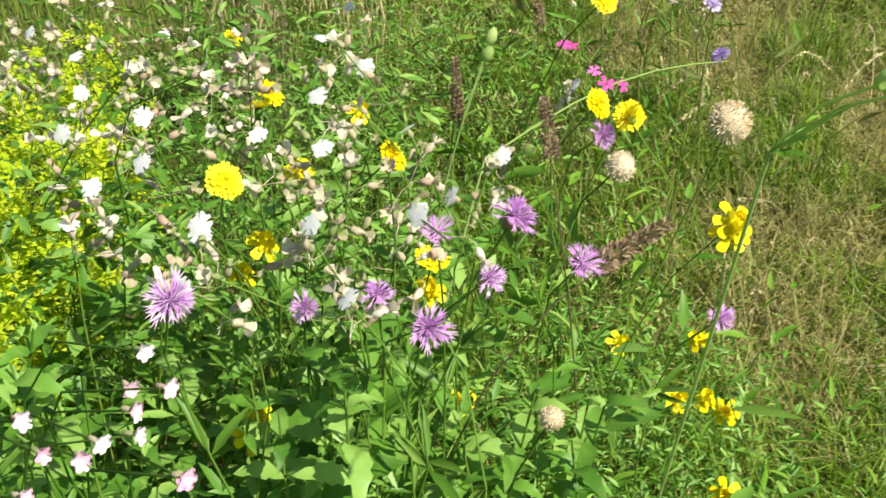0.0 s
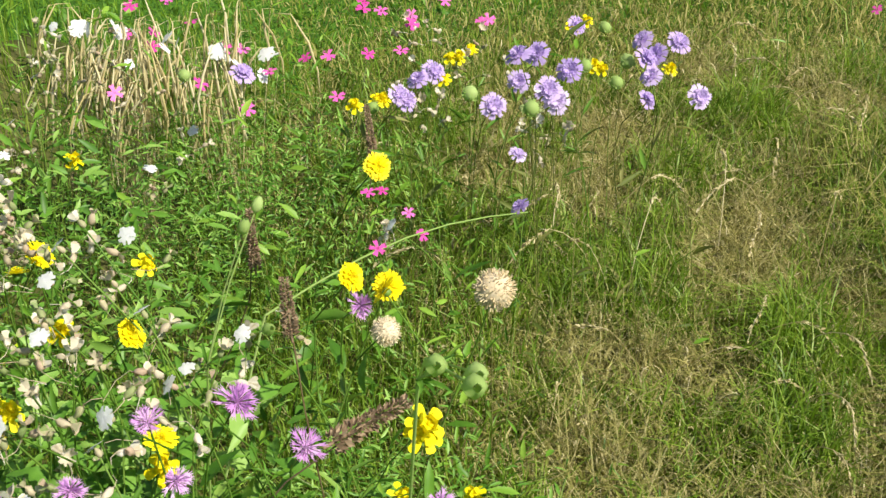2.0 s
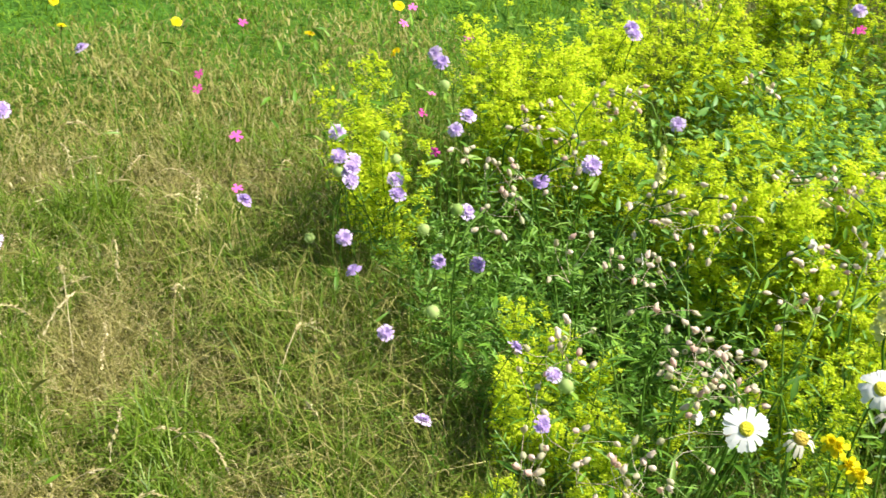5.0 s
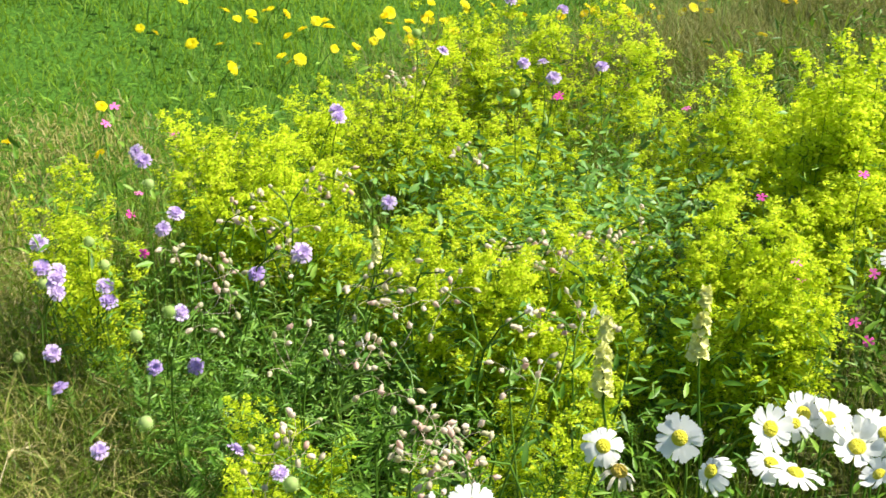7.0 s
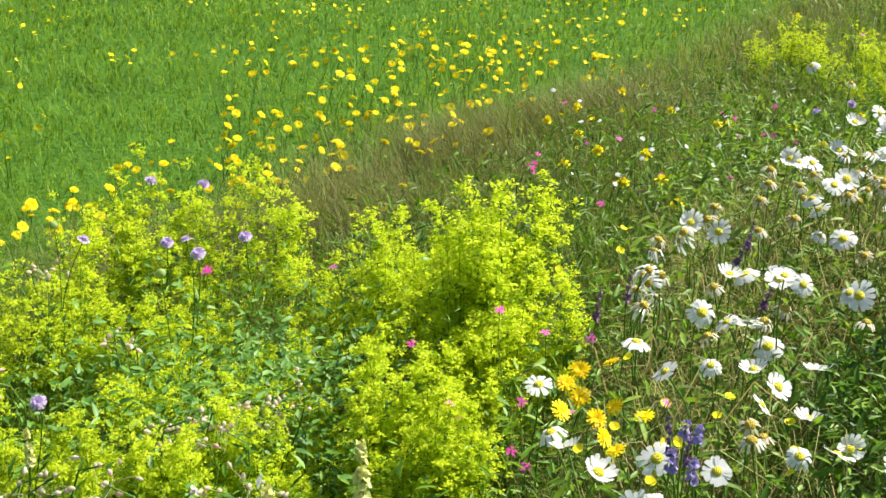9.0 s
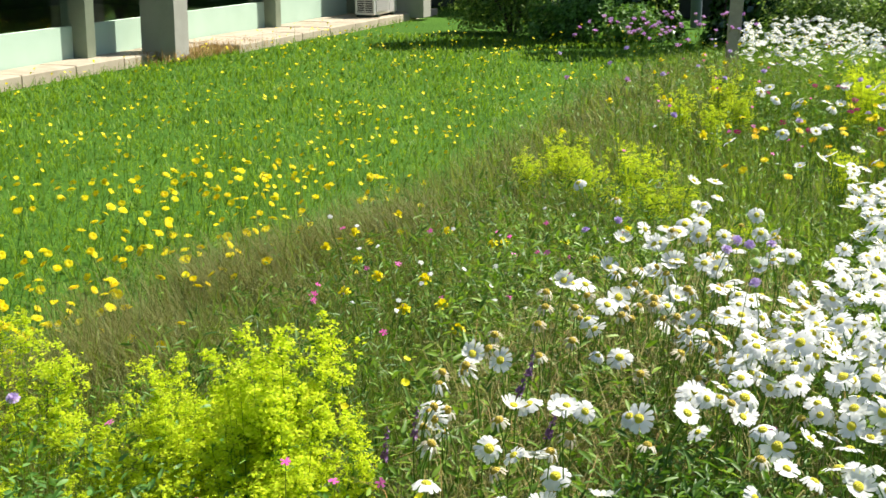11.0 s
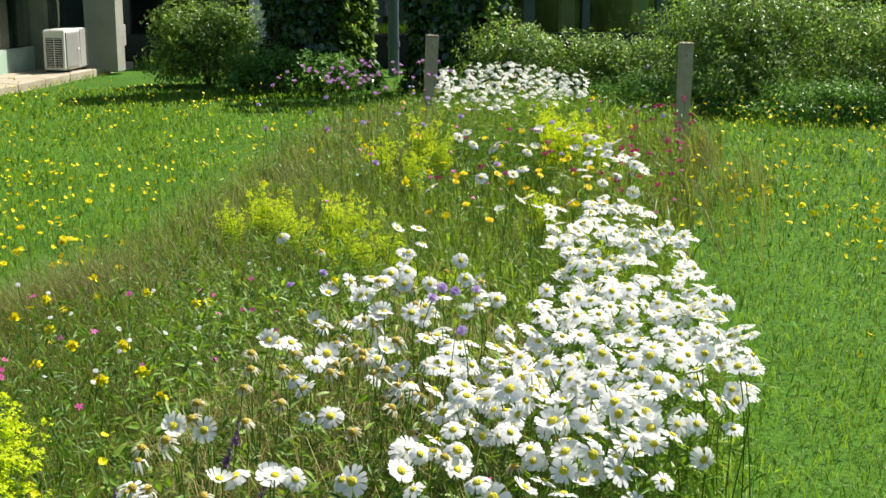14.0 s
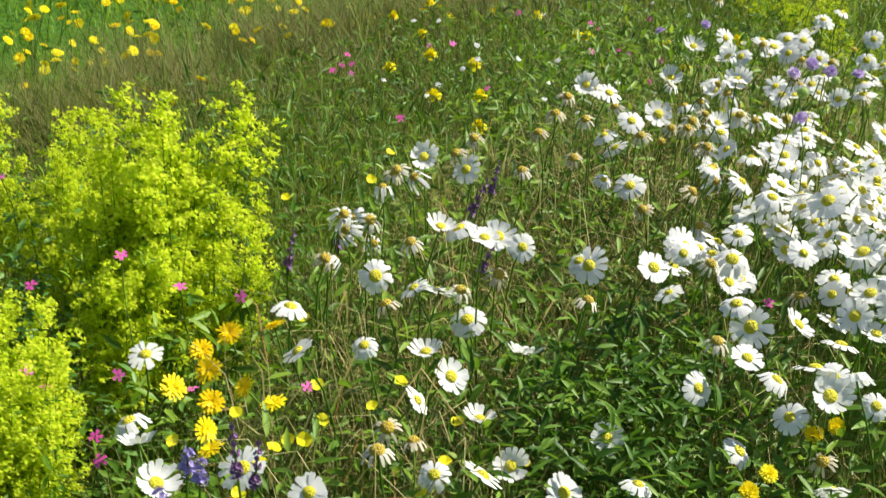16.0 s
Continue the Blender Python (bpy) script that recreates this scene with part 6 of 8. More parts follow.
put_bedstraw([(-1.26, 1.32, 0.55), (-1.25, 1.22, 0.5), (-1.2, 1.31, 0.5), (-1.16, 1.29, 0.48), (-1.22, 1.16, 0.5), (-1.17, 1.16, 0.46), (-1.07, 1.2, 0.45), (-1.01, 1.21, 0.45), (-1.12, 1.21, 0.45), (-0.99, 1.5, 0.45), (-0.97, 1.53, 0.42), (-0.93, 1.55, 0.42), (-1.05, 1.42, 0.42), (-1.09, 1.04, 0.42), (-0.8, 1.45, 0.42), (-0.83, 1.07, 0.4), (-0.95, 0.84, 0.38), (-1.0, 1.12, 0.46), (-1.04, 1.16, 0.48), (-0.93, 1.1, 0.44), (-0.88, 0.98, 0.42)], OPEN_BED)
put_bedstraw([(-1.66, -0.58, 0.82), (-1.52, -0.60, 0.86), (-1.40, -0.61, 0.9), (-1.30, -0.60, 0.94), (-1.7, -0.49, 0.75), (-1.34, -0.63, 0.94), (-2.04, -0.48, 0.7)], OPEN_BED)
put_bedstraw([(-1.91, 2.54, 0.62), (-1.89, 2.81, 0.62), (-1.68, 2.79, 0.62), (-1.67, 2.32, 0.62), (-1.54, 2.43, 0.62), (-1.26, 2.53, 0.62), (-1.52, 2.59, 0.62), (-1.47, 2.19, 0.62), (-1.3, 2.19, 0.62), (-1.14, 2.27, 0.62), (-1.47, 1.95, 0.62), (-1.33, 1.84, 0.62), (-1.11, 2.01, 0.62), (-1.27, 2.04, 0.62), (-0.94, 2.05, 0.62)], OPEN_BED)
put_bedstraw([(-1.04, 1.75, 0.6), (-0.94, 1.72, 0.6), (-1.04, 1.62, 0.6), (-0.96, 1.89, 0.6), (-0.91, 1.59, 0.6), (-1.14, 1.69, 0.6)], OPEN_BED)
put_bedstraw([(-0.72, 6.9, 0.6), (-0.6, 7.2, 0.66), (-0.48, 6.95, 0.62), (-0.36, 6.75, 0.64), (-0.2, 6.85, 0.68), (-0.1, 6.6, 0.68), (-0.24, 6.4, 0.56), (-0.06, 6.2, 0.56), (0.08, 6.35, 0.52), (0.18, 6.0, 0.46), (0.34, 5.9, 0.42), (0.27, 8.42, 0.7), (0.1, 8.9, 0.75), (0.5, 9.0, 0.75),
              (1.2, 8.95, 0.9), (1.38, 9.25, 0.9), (1.43, 8.7, 0.9), (1.3, 9.7, 0.9), (1.04, 5.75, 0.6), (0.35, 9.4, 0.85), (0.9, 7.2, 0.6)], WIDE_BED)

# ---------------------------------------------------------------- places of the single flowers: x, y, height of the head
KNAP = [(-0.84, -0.45, 0.81), (-0.88, -0.28, 0.72), (-0.99, -0.18, 0.72), (-0.97, -0.13, 0.68), (-0.9, -0.31, 0.74), (-0.87, -0.24, 0.76), (-0.9, -0.36, 0.74), (-0.92, -0.03, 0.64), (-1.15, -0.04, 0.68), (-0.96, -0.25, 0.74), (-0.04, 9.02, 0.85), (0.07, 9.6, 0.85), (0.57, 10.91, 0.85), (0.6, 9.86, 0.85), (-0.59, 9.87, 0.85), (-0.62, 8.73, 0.85), (-0.21, 6.33, 0.85), (-0.59, 7.65, 0.7), (0.03, 8.13, 0.85), (-0.27, 10.18, 0.85), (-0.14, 8.54, 0.85), (0.1, 8.49, 0.85)]
HAWK = [(-1.06, -0.39, 0.75), (-1.22, -0.34, 0.72), (-1.28, -0.32, 0.7), (-1.09, -0.25, 0.73), (-1.01, -0.24, 0.68), (-1.14, -0.05, 0.72), (-1.14, -0.02, 0.7), (-1.28, 0.01, 0.75), (-1.16, -0.01, 0.69), (-2.27, 1.85, 0.35), (-2.84, 1.62, 0.3), (-2.58, 1.84, 0.3), (-2.98, 1.38, 0.3), (-2.6, 2.15, 0.3), (-3.15, 1.45, 0.3), (0.3, 2.37, 0.45), (0.28, 2.31, 0.45), (0.35, 2.5, 0.46), (0.38, 2.54, 0.46)]
TREF_A = [(-0.87, -0.06, 0.77), (-0.87, -0.06, 0.76), (-1.02, -0.24, 0.64), (-1.14, 0.08, 0.42), (-1.07, 0.06, 0.4), (-1.08, 0.03, 0.4), (-1.05, 0.07, 0.4), (-0.95, 0.02, 0.4), (-1.12, -0.26, 0.5), (-1.01, -0.39, 0.55), (-1.01, -0.4, 0.53), (-1.12, -0.18, 0.42), (-1.15, -0.22, 0.45), (-1.18, 0.01, 0.4), (-1.11, -0.36, 0.65), (-1.14, -0.38, 0.6), (-1.22, -0.31, 0.65), (-1.36, -0.22, 0.62), (-2.21, 0.42, 0.42), (-2.19, 0.39, 0.42), (-2.03, 0.59, 0.45), (-2.33, 0.69, 0.4), (-1.92, -0.28, 0.45), (-2.11, 0.34, 0.42), (-1.9, 0.65, 0.5), (-2.1, 0.22, 0.4), (-2.23, 0.39, 0.4), (-2.1, 0.23, 0.4), (-2.09, 0.18, 0.4), (-2.04, 0.58, 0.45)]
TREF_B = [(-2.42, 0.7, 0.35), (-0.74, 1.3, 0.42), (-0.71, 1.28, 0.42), (-0.69, 1.27, 0.42), (-0.75, 1.3, 0.42)]
TREF = TREF_A + TREF_B
CAMP_A = [(-1.15, -0.28, 0.81), (-1.08, -0.31, 0.8), (-1.13, -0.3, 0.8), (-1.17, -0.35, 0.79), (-1.02, -0.45, 0.8), (-1.02, -0.32, 0.79), (-0.98, -0.28, 0.79), (-0.9, -0.28, 0.8), (-0.91, -0.35, 0.8), (-0.93, -0.35, 0.78), (-0.93, -0.42, 0.8), (-0.95, -0.42, 0.78), (-0.9, -0.42, 0.78), (-0.85, -0.34, 0.78), (-0.89, -0.44, 0.78), (-0.97, -0.33, 0.78), (-0.92, -0.29, 0.76), (-0.99, -0.23, 0.75), (-1.05, -0.18, 0.73), (-1.08, -0.16, 0.72), (-1.08, -0.24, 0.76), (-1.08, -0.39, 0.78), (-1.16, -0.44, 0.76), (-1.27, -0.46, 0.72), (-1.5, -0.54, 0.66), (-1.45, -0.49, 0.68), (-1.65, -0.54, 0.62), (-1.73, -0.56, 0.6), (-1.26, -0.51, 0.7), (-1.07, -0.36, 0.78)]
CAMP_B = [(-1.16, -0.26, 0.74), (-1.23, -0.24, 0.74), (-1.13, -0.49, 0.72), (-1.04, -0.48, 0.74), (-1.08, -0.51, 0.72), (-1.37, -0.49, 0.68), (-2.27, -0.22, 0.46), (-2.21, -0.17, 0.46), (-2.16, -0.09, 0.44), (-2.39, 0.39, 0.4), (-1.78, -0.18, 0.5), (-1.97, -0.1, 0.45), (-2.2, 0.31, 0.42), (-1.56, 0.1, 0.5), (-1.98, 0.46, 0.45), (-1.34, -0.08, 0.55), (-1.2, -0.2, 0.6)]
CAMP = CAMP_A + CAMP_B
REDC = [(-0.81, -0.47, 0.8), (-0.75, -0.46, 0.82), (-0.78, -0.48, 0.8), (-0.76, -0.48, 0.8), (-0.74, -0.48, 0.8), (-0.74, -0.5, 0.8), (-0.74, -0.53, 0.8), (-0.73, -0.51, 0.8), (-0.77, -0.54, 0.8), (-0.68, -0.46, 0.82), (-0.7, -0.46, 0.8), (-0.71, -0.54, 0.8)]
SPIKE = [(-1.08, -0.12, 0.74), (-1.41, -0.1, 0.6), (-1.79, 0.13, 0.51)]
CLOCK = [(-1.17, 0.1, 0.66), (-1.17, -0.01, 0.63), (-0.89, -0.18, 0.6)]
PINK_A = [(-2.55, -0.14, 0.42), (-2.57, -0.07, 0.42), (-2.6, 0, 0.42), (-2.45, -0.04, 0.42), (-2.42, -0.16, 0.42), (-2.42, -0.11, 0.42), (-2.36, -0.12, 0.42), (-2.32, -0, 0.42), (-2.31, 0.03, 0.42), (-2.21, 0.06, 0.42), (-2.25, 0.17, 0.42), (-2.25, 0.13, 0.42), (-2.24, 0.24, 0.42), (-2.44, 0.28, 0.42), (-2.42, 0.31, 0.42), (-2.35, 0.35, 0.42), (-2.24, 0.3, 0.42), (-2.39, 0.36, 0.42), (-2.44, 0.44, 0.42), (-2.33, 0.48, 0.42), (-2.19, -0.06, 0.42), (-2.19, -0.2, 0.42), (-2.08, 0, 0.42), (-2.09, 0.15, 0.42), (-1.53, 0.08, 0.57), (-1.42, 0.1, 0.57), (-1.55, 0.12, 0.52), (-2.52, 0.3, 0.4), (-2.38, 0.51, 0.4), (-1.48, 0.05, 0.6)]
PINK_B = [(-1.24, -0, 0.68), (-2.46, 1.43, 0.3), (-2.21, 1.36, 0.3), (-1.86, 1.12, 0.4), (-2.63, 0.14, 0.4), (-1.96, 1.68, 0.4), (-1.9, 1.6, 0.4), (-1.68, 1.43, 0.45), (-2.53, 1.48, 0.3), (-2.74, 1.75, 0.3), (-2.37, 1.99, 0.4), (-2.3, 1.9, 0.4), (-1.55, 2.63, 0.45), (-2.05, 1.87, 0.45), (-0.73, 2.05, 0.5), (-0.7, 2.25, 0.61), (-0.61, 2.04, 0.43), (-0.54, 2.34, 0.54), (-1.48, 2.52, 0.5), (-1.22, 2.64, 0.5), (-1.13, 4.06, 0.4), (-0.54, 2.19, 0.45), (-0.62, 2.29, 0.56), (-0.89, 2.28, 0.5), (-0.73, 2.09, 0.45), (-0.57, 1.99, 0.43), (-1.1, 3.93, 0.42), (-1.13, 4.1, 0.42), (0.23, 2.85, 0.5), (-0.37, 2.23, 0.48)]
PINK_C = [(-0.61, 2.1, 0.5), (-1.24, 4.4, 0.3), (-1.2, 4.3, 0.3), (-1.12, 4.77, 0.3), (-0.47, 4.74, 0.4), (-0.19, 5.54, 0.65), (1.25, 5.59, 0.5), (1.45, 6.35, 0.5), (1.29, 6.02, 0.5), (1.82, 7.79, 0.55), (1.89, 7.91, 0.55), (1.71, 7.27, 0.5), (1.57, 7.78, 0.5), (0.6, 6.88, 0.5), (0.65, 6.7, 0.5), (0.49, 6.45, 0.5), (0.79, 5.04, 0.5), (0.49, 8.09, 0.5), (1.76, 9.87, 0.5), (0.79, 7.77, 0.6)]
PINK = PINK_A + PINK_B + PINK_C
SCAB_A = [(-1.9, -0.03, 0.57), (-1.82, 0.19, 0.54), (-1.64, 0.26, 0.61), (-1.64, 0.29, 0.68), (-1.7, 0.34, 0.65), (-1.76, 0.34, 0.58), (-1.7, 0.39, 0.62), (-1.65, 0.34, 0.62), (-1.69, 0.37, 0.58), (-1.49, 0.24, 0.62), (-1.88, 0.25, 0.55), (-1.81, 0.55, 0.6), (-1.75, 0.53, 0.6), (-1.76, 0.55, 0.6), (-1.79, 0.6, 0.6), (-1.73, 0.53, 0.58), (-1.69, 0.59, 0.56), (-1.42, 0.22, 0.59), (-2.1, 0.57, 0.5), (-1.81, 0.57, 0.5), (-2.22, 0.43, 0.6), (-2.18, 0.45, 0.6), (-2.05, 0.46, 0.65), (-2.02, 0.48, 0.65), (-2.04, 0.73, 0.6), (-2.1, 0.81, 0.55), (-1.86, 0.22, 0.55), (-1.82, 0.18, 0.55), (-1.82, 1.32, 0.42), (-1.77, 1.31, 0.42)]
SCAB_B = [(-1.76, 1.3, 0.4), (-1.81, 1.56, 0.55), (-1.85, 1.58, 0.55), (-1.68, 1.51, 0.5), (-1.65, 1.45, 0.5), (-1.9, 1.38, 0.42), (-1.79, 1.33, 0.42), (-1.79, 1.32, 0.4), (-1.73, 1.38, 0.39), (-1.71, 1.37, 0.37), (-1.48, 1.5, 0.45), (-1.25, 1.35, 0.62), (-1.48, 1.32, 0.45), (-1.62, 1.17, 0.39), (-1.39, 1, 0.5), (-1.45, 1.23, 0.4), (-1.38, 1.25, 0.42), (-1.38, 1.74, 0.53), (-1.06, 1, 0.54), (-1.28, 0.97, 0.46), (-1.07, 0.85, 0.49), (-0.96, 0.95, 0.5), (-1.04, 1.06, 0.48), (-1.6, 1.87, 0.6), (-1.97, 1.21, 0.3), (-2.6, 1.23, 0.4), (-1.71, 2, 0.55), (-1.69, 2.35, 0.6), (-1.51, 2.4, 0.6), (-1.48, 2.43, 0.6)]
SCAB_C = [(-1.41, 2.36, 0.6), (-1.37, 2.5, 0.6), (-1.75, 2.99, 0.55), (-1.99, 3.12, 0.5), (0.18, 3.67, 0.73), (0.15, 3.6, 0.72), (0.2, 3.23, 0.73), (-0.27, 4.27, 0.6), (0.22, 3.75, 0.7), (0.28, 3.77, 0.7), (-0.17, 4.44, 0.6), (-0.74, 9.06, 0.7), (-0.38, 8.51, 0.7), (1.59, 7.74, 0.8), (1.8, 8.19, 0.7), (2.14, 10.26, 0.85), (2.29, 10.54, 0.85), (1.7, 8.7, 0.7), (0.31, 7.82, 0.7)]
SCAB = SCAB_A + SCAB_B + SCAB_C
BLAD_A = [(-1.58, 1.42, 0.5), (-1.52, 1.4, 0.5), (-1.49, 1.43, 0.5), (-1.5, 1.57, 0.5), (-1.5, 1.61, 0.5), (-1.45, 1.53, 0.5), (-1.41, 1.36, 0.5), (-1.41, 1.3, 0.5), (-1.25, 1.57, 0.5), (-1.23, 1.58, 0.5), (-1.19, 1.53, 0.5), (-1.27, 1.54, 0.5), (-1.18, 1.63, 0.5), (-1.15, 1.58, 0.5), (-1.22, 1.29, 0.5), (-1.11, 1.39, 0.5), (-1.08, 1.32, 0.5), (-1.13, 1.79, 0.5), (-0.99, 1.62, 0.5), (-0.92, 1.67, 0.5), (-0.91, 1.49, 0.5), (-0.92, 1.47, 0.5), (-1.16, 1.34, 0.5), (-1.14, 1.36, 0.5), (-1.59, 1.62, 0.5), (-1.63, 1.61, 0.5), (-1.6, 1.78, 0.5), (-1.58, 1.84, 0.5), (-1.64, 1.71, 0.5), (-1.14, 1.19, 0.46)]
BLAD_B = [(-1.12, 1.14, 0.46), (-1.11, 1.16, 0.46), (-0.98, 1.27, 0.46), (-0.97, 1.29, 0.46), (-0.94, 1.31, 0.46), (-0.91, 1.27, 0.46), (-0.93, 1.24, 0.46), (-1.05, 1.04, 0.46), (-0.88, 1.16, 0.46), (-0.87, 1.16, 0.46), (-0.96, 1.01, 0.46), (-0.97, 0.93, 0.46), (-0.95, 0.93, 0.46), (-0.91, 0.97, 0.46), (-0.85, 1, 0.46), (-0.82, 1.03, 0.46), (-0.85, 1.03, 0.46), (-1, 1.61, 0.5), (-0.93, 1.66, 0.5), (-1.04, 1.93, 0.5), (-1.02, 1.93, 0.5), (-1.08, 1.89, 0.5), (-1.06, 1.81, 0.5), (-1.13, 1.83, 0.5), (-1.12, 1.77, 0.5), (-1.17, 1.8, 0.5), (-1.02, 2.04, 0.5), (-0.99, 1.93, 0.5), (-1.47, 2.12, 0.5), (-1.47, 2.14, 0.5)]
BLAD_C = [(-1.6, 1.81, 0.5), (-1.82, 2.38, 0.5), (-1.84, 2.37, 0.5), (-0.92, 1.25, 0.5), (-0.95, 1.24, 0.5), (-0.9, 1.27, 0.5), (-0.92, 1.21, 0.5), (-0.89, 1.21, 0.5), (-0.84, 1.22, 0.5)]
BLAD = BLAD_A + BLAD_B + BLAD_C
ORNG = [(-0.57, 2.27, 0.47), (-0.53, 2.22, 0.47), (-0.56, 2.34, 0.47), (-0.55, 2.15, 0.47), (-0.48, 2.14, 0.47), (-0.46, 2.2, 0.47), (-0.4, 2.18, 0.47), (-0.45, 2.07, 0.47), (-0.51, 2.4, 0.47), (-0.42, 2.03, 0.47)]
BUTT = [(-0.68, 3.32, 0.45), (-0.65, 3.14, 0.45), (-0.76, 2.95, 0.45), (-0.49, 2.48, 0.45), (-0.38, 2.29, 0.45), (-0.27, 2.36, 0.45), (-0.28, 2.27, 0.45), (-0.33, 2.2, 0.45), (-0.33, 2.14, 0.45), (-0.35, 2.13, 0.45), (-0.36, 2.1, 0.45), (-0.36, 2.06, 0.45), (-0.45, 2.16, 0.45), (-0.49, 2.05, 0.45), (-0.15, 2.29, 0.45), (-0.13, 2.18, 0.45), (-0.03, 2.23, 0.45), (-0.35, 1.98, 0.45), (-0.13, 2.09, 0.45)]
LARK = [(-0.26, 1.69, 0.70), (-0.24, 1.68, 0.70), (-0.27, 1.65, 0.67), (-0.24, 1.65, 0.66), (-0.31, 1.89, 0.58), (-0.28, 1.89, 0.57), (-0.31, 2.91, 0.6), (-0.32, 2.85, 0.58), (-0.24, 2.68, 0.55), (-0.59, 2.62, 0.5), (-0.55, 2.75, 0.5)]
SNAP = [(-0.7, 1.57, 0.6), (-0.78, 1.43, 0.58), (-1.33, 1.64, 0.5)]
DAIS_A = [(-0.71, 1, 0.62), (-0.69, 1.27, 0.56), (-0.6, 1.29, 0.6), (-0.52, 1.38, 0.6), (-0.5, 1.44, 0.6), (-0.47, 1.45, 0.6), (-0.4, 1.46, 0.6), (-0.42, 1.41, 0.6), (-0.49, 1.31, 0.6), (-0.54, 1.25, 0.6), (-0.46, 1.31, 0.6), (-0.38, 1.37, 0.6), (-0.35, 1.45, 0.6), (-0.2, 2.5, 0.66), (-0.32, 1.82, 0.5), (-0.44, 2.87, 0.63), (-0.32, 2.64, 0.6), (-0.29, 2.65, 0.6), (-0.22, 2.65, 0.6), (-0.17, 2.63, 0.6), (-0.08, 2.67, 0.58), (-0.06, 2.66, 0.58), (0.04, 2.71, 0.58), (-0.34, 2.4, 0.6), (-0.3, 2.47, 0.56), (-0.26, 2.48, 0.56), (-0.45, 2.33, 0.55), (-0.37, 2.19, 0.56), (-0.3, 2.27, 0.55), (-0.22, 2.52, 0.5)]
DAIS_B = [(-0.23, 2.35, 0.52), (-0.18, 2.33, 0.5), (-0.12, 2.53, 0.46), (-0.2, 2.24, 0.5), (-0.12, 2.3, 0.46), (-0.12, 2.1, 0.48), (-0.06, 2.13, 0.48), (-0.04, 2.2, 0.46), (-0.24, 1.96, 0.5), (-0.34, 1.97, 0.5), (-0.49, 1.96, 0.5), (-0.42, 1.89, 0.5), (-0.53, 2, 0.5), (-0.59, 2.14, 0.52), (0.17, 2.48, 0.5), (0.06, 2.37, 0.44), (0.13, 2.27, 0.44), (0.04, 2.2, 0.44), (0.25, 2.43, 0.44), (0.22, 2.63, 0.55), (0.23, 2.52, 0.55), (0.28, 2.49, 0.54), (0.29, 2.68, 0.55), (0.33, 2.54, 0.55), (0.36, 2.52, 0.55), (0.36, 2.48, 0.54), (0.39, 2.8, 0.58), (0.31, 2.46, 0.5), (0.43, 2.56, 0.5), (0.36, 2.62, 0.56)]
DAIS_C = [(0.39, 2.54, 0.55), (0.41, 2.69, 0.56), (0.19, 2.64, 0.58), (0.08, 2.75, 0.6), (0.16, 2.77, 0.6), (0.39, 2.42, 0.42), (-0.28, 3.46, 0.65), (-0.22, 3.43, 0.65), (0.02, 3.69, 0.66), (0.13, 3.55, 0.62), (0.18, 3.32, 0.62), (0.06, 3.35, 0.6), (-0.39, 2.98, 0.58), (-0.16, 3.42, 0.6)]
DAIS = DAIS_A + DAIS_B + DAIS_C
SPENT_A = [(-0.34, 2.55, 0.6), (-0.23, 2.5, 0.56), (-0.2, 2.61, 0.55), (-0.33, 2.43, 0.54), (-0.47, 2.5, 0.56), (-0.19, 2.21, 0.45), (0.18, 2.53, 0.56), (0.13, 2.73, 0.6), (-0.04, 2.59, 0.55), (-0.04, 3.5, 0.6), (0.05, 3.61, 0.6), (-0.32, 3.37, 0.6), (-0.33, 3.28, 0.58), (-0.42, 3.11, 0.6), (-0.42, 3, 0.6), (-0.47, 2.69, 0.56), (-0.52, 2.93, 0.56), (-0.12, 3.33, 0.6), (-0.24, 3.25, 0.55), (0.02, 3.34, 0.6), (0.35, 3.48, 0.6), (0.3, 3.94, 0.6), (0.28, 2.77, 0.56), (0.37, 2.46, 0.44), (-0.21, 2.15, 0.5), (-0.2, 2.09, 0.5), (-0.43, 2.7, 0.66), (-0.66, 1.26, 0.54), (-0.71, 1.13, 0.54), (0.01, 4.31, 0.6)]
SPENT_B = [(-0.33, 3.51, 0.6), (-0.04, 3.44, 0.6), (-0.19, 4.78, 0.6)]
SPENT = SPENT_A + SPENT_B
DAIS2 = [(0.68, 6.06, 0.7), (0.47, 5.8, 0.7), (0.62, 5.89, 0.7), (0.61, 5.29, 0.7), (0.57, 5.23, 0.7), (0.68, 5.54, 0.62), (0.52, 5.48, 0.62), (0.8, 5.9, 0.62), (-0.34, 4.96, 0.62), (0.01, 3.83, 0.62), (0.1, 3.83, 0.62), (0.2, 4, 0.62), (0.3, 3.9, 0.62), (0.29, 4.51, 0.62), (0.17, 4.18, 0.62), (0.09, 4.18, 0.62), (-0.05, 4.07, 0.62), (0.58, 3.99, 0.62)]


def daisy(p, i=0, group="ox-eye daisies", scale=1.0):
    flower("ox_eye_daisy", "white ox-eye daisy with yellow disc, open", "daisy", p,
           [("corolla", pick("daisy_rays"), "", 0), ("disc", pick("daisy_disc"), "yellow domed disc", 0)], group=group, scale=scale * rng.uniform(0.85, 1.2), tilt=0.42, sway=0.5)


for p in DAIS + DAIS2:
    daisy(p)
for p in [(-0.5, 1.41, 0.6), (-0.48, 1.45, 0.6), (-0.44, 1.43, 0.6), (-0.42, 1.47, 0.6), (-0.39, 1.48, 0.6), (-0.31, 1.61, 0.6), (-0.33, 1.48, 0.6), (-0.36, 1.51, 0.6)]:
    daisy(p, scale=0.88)


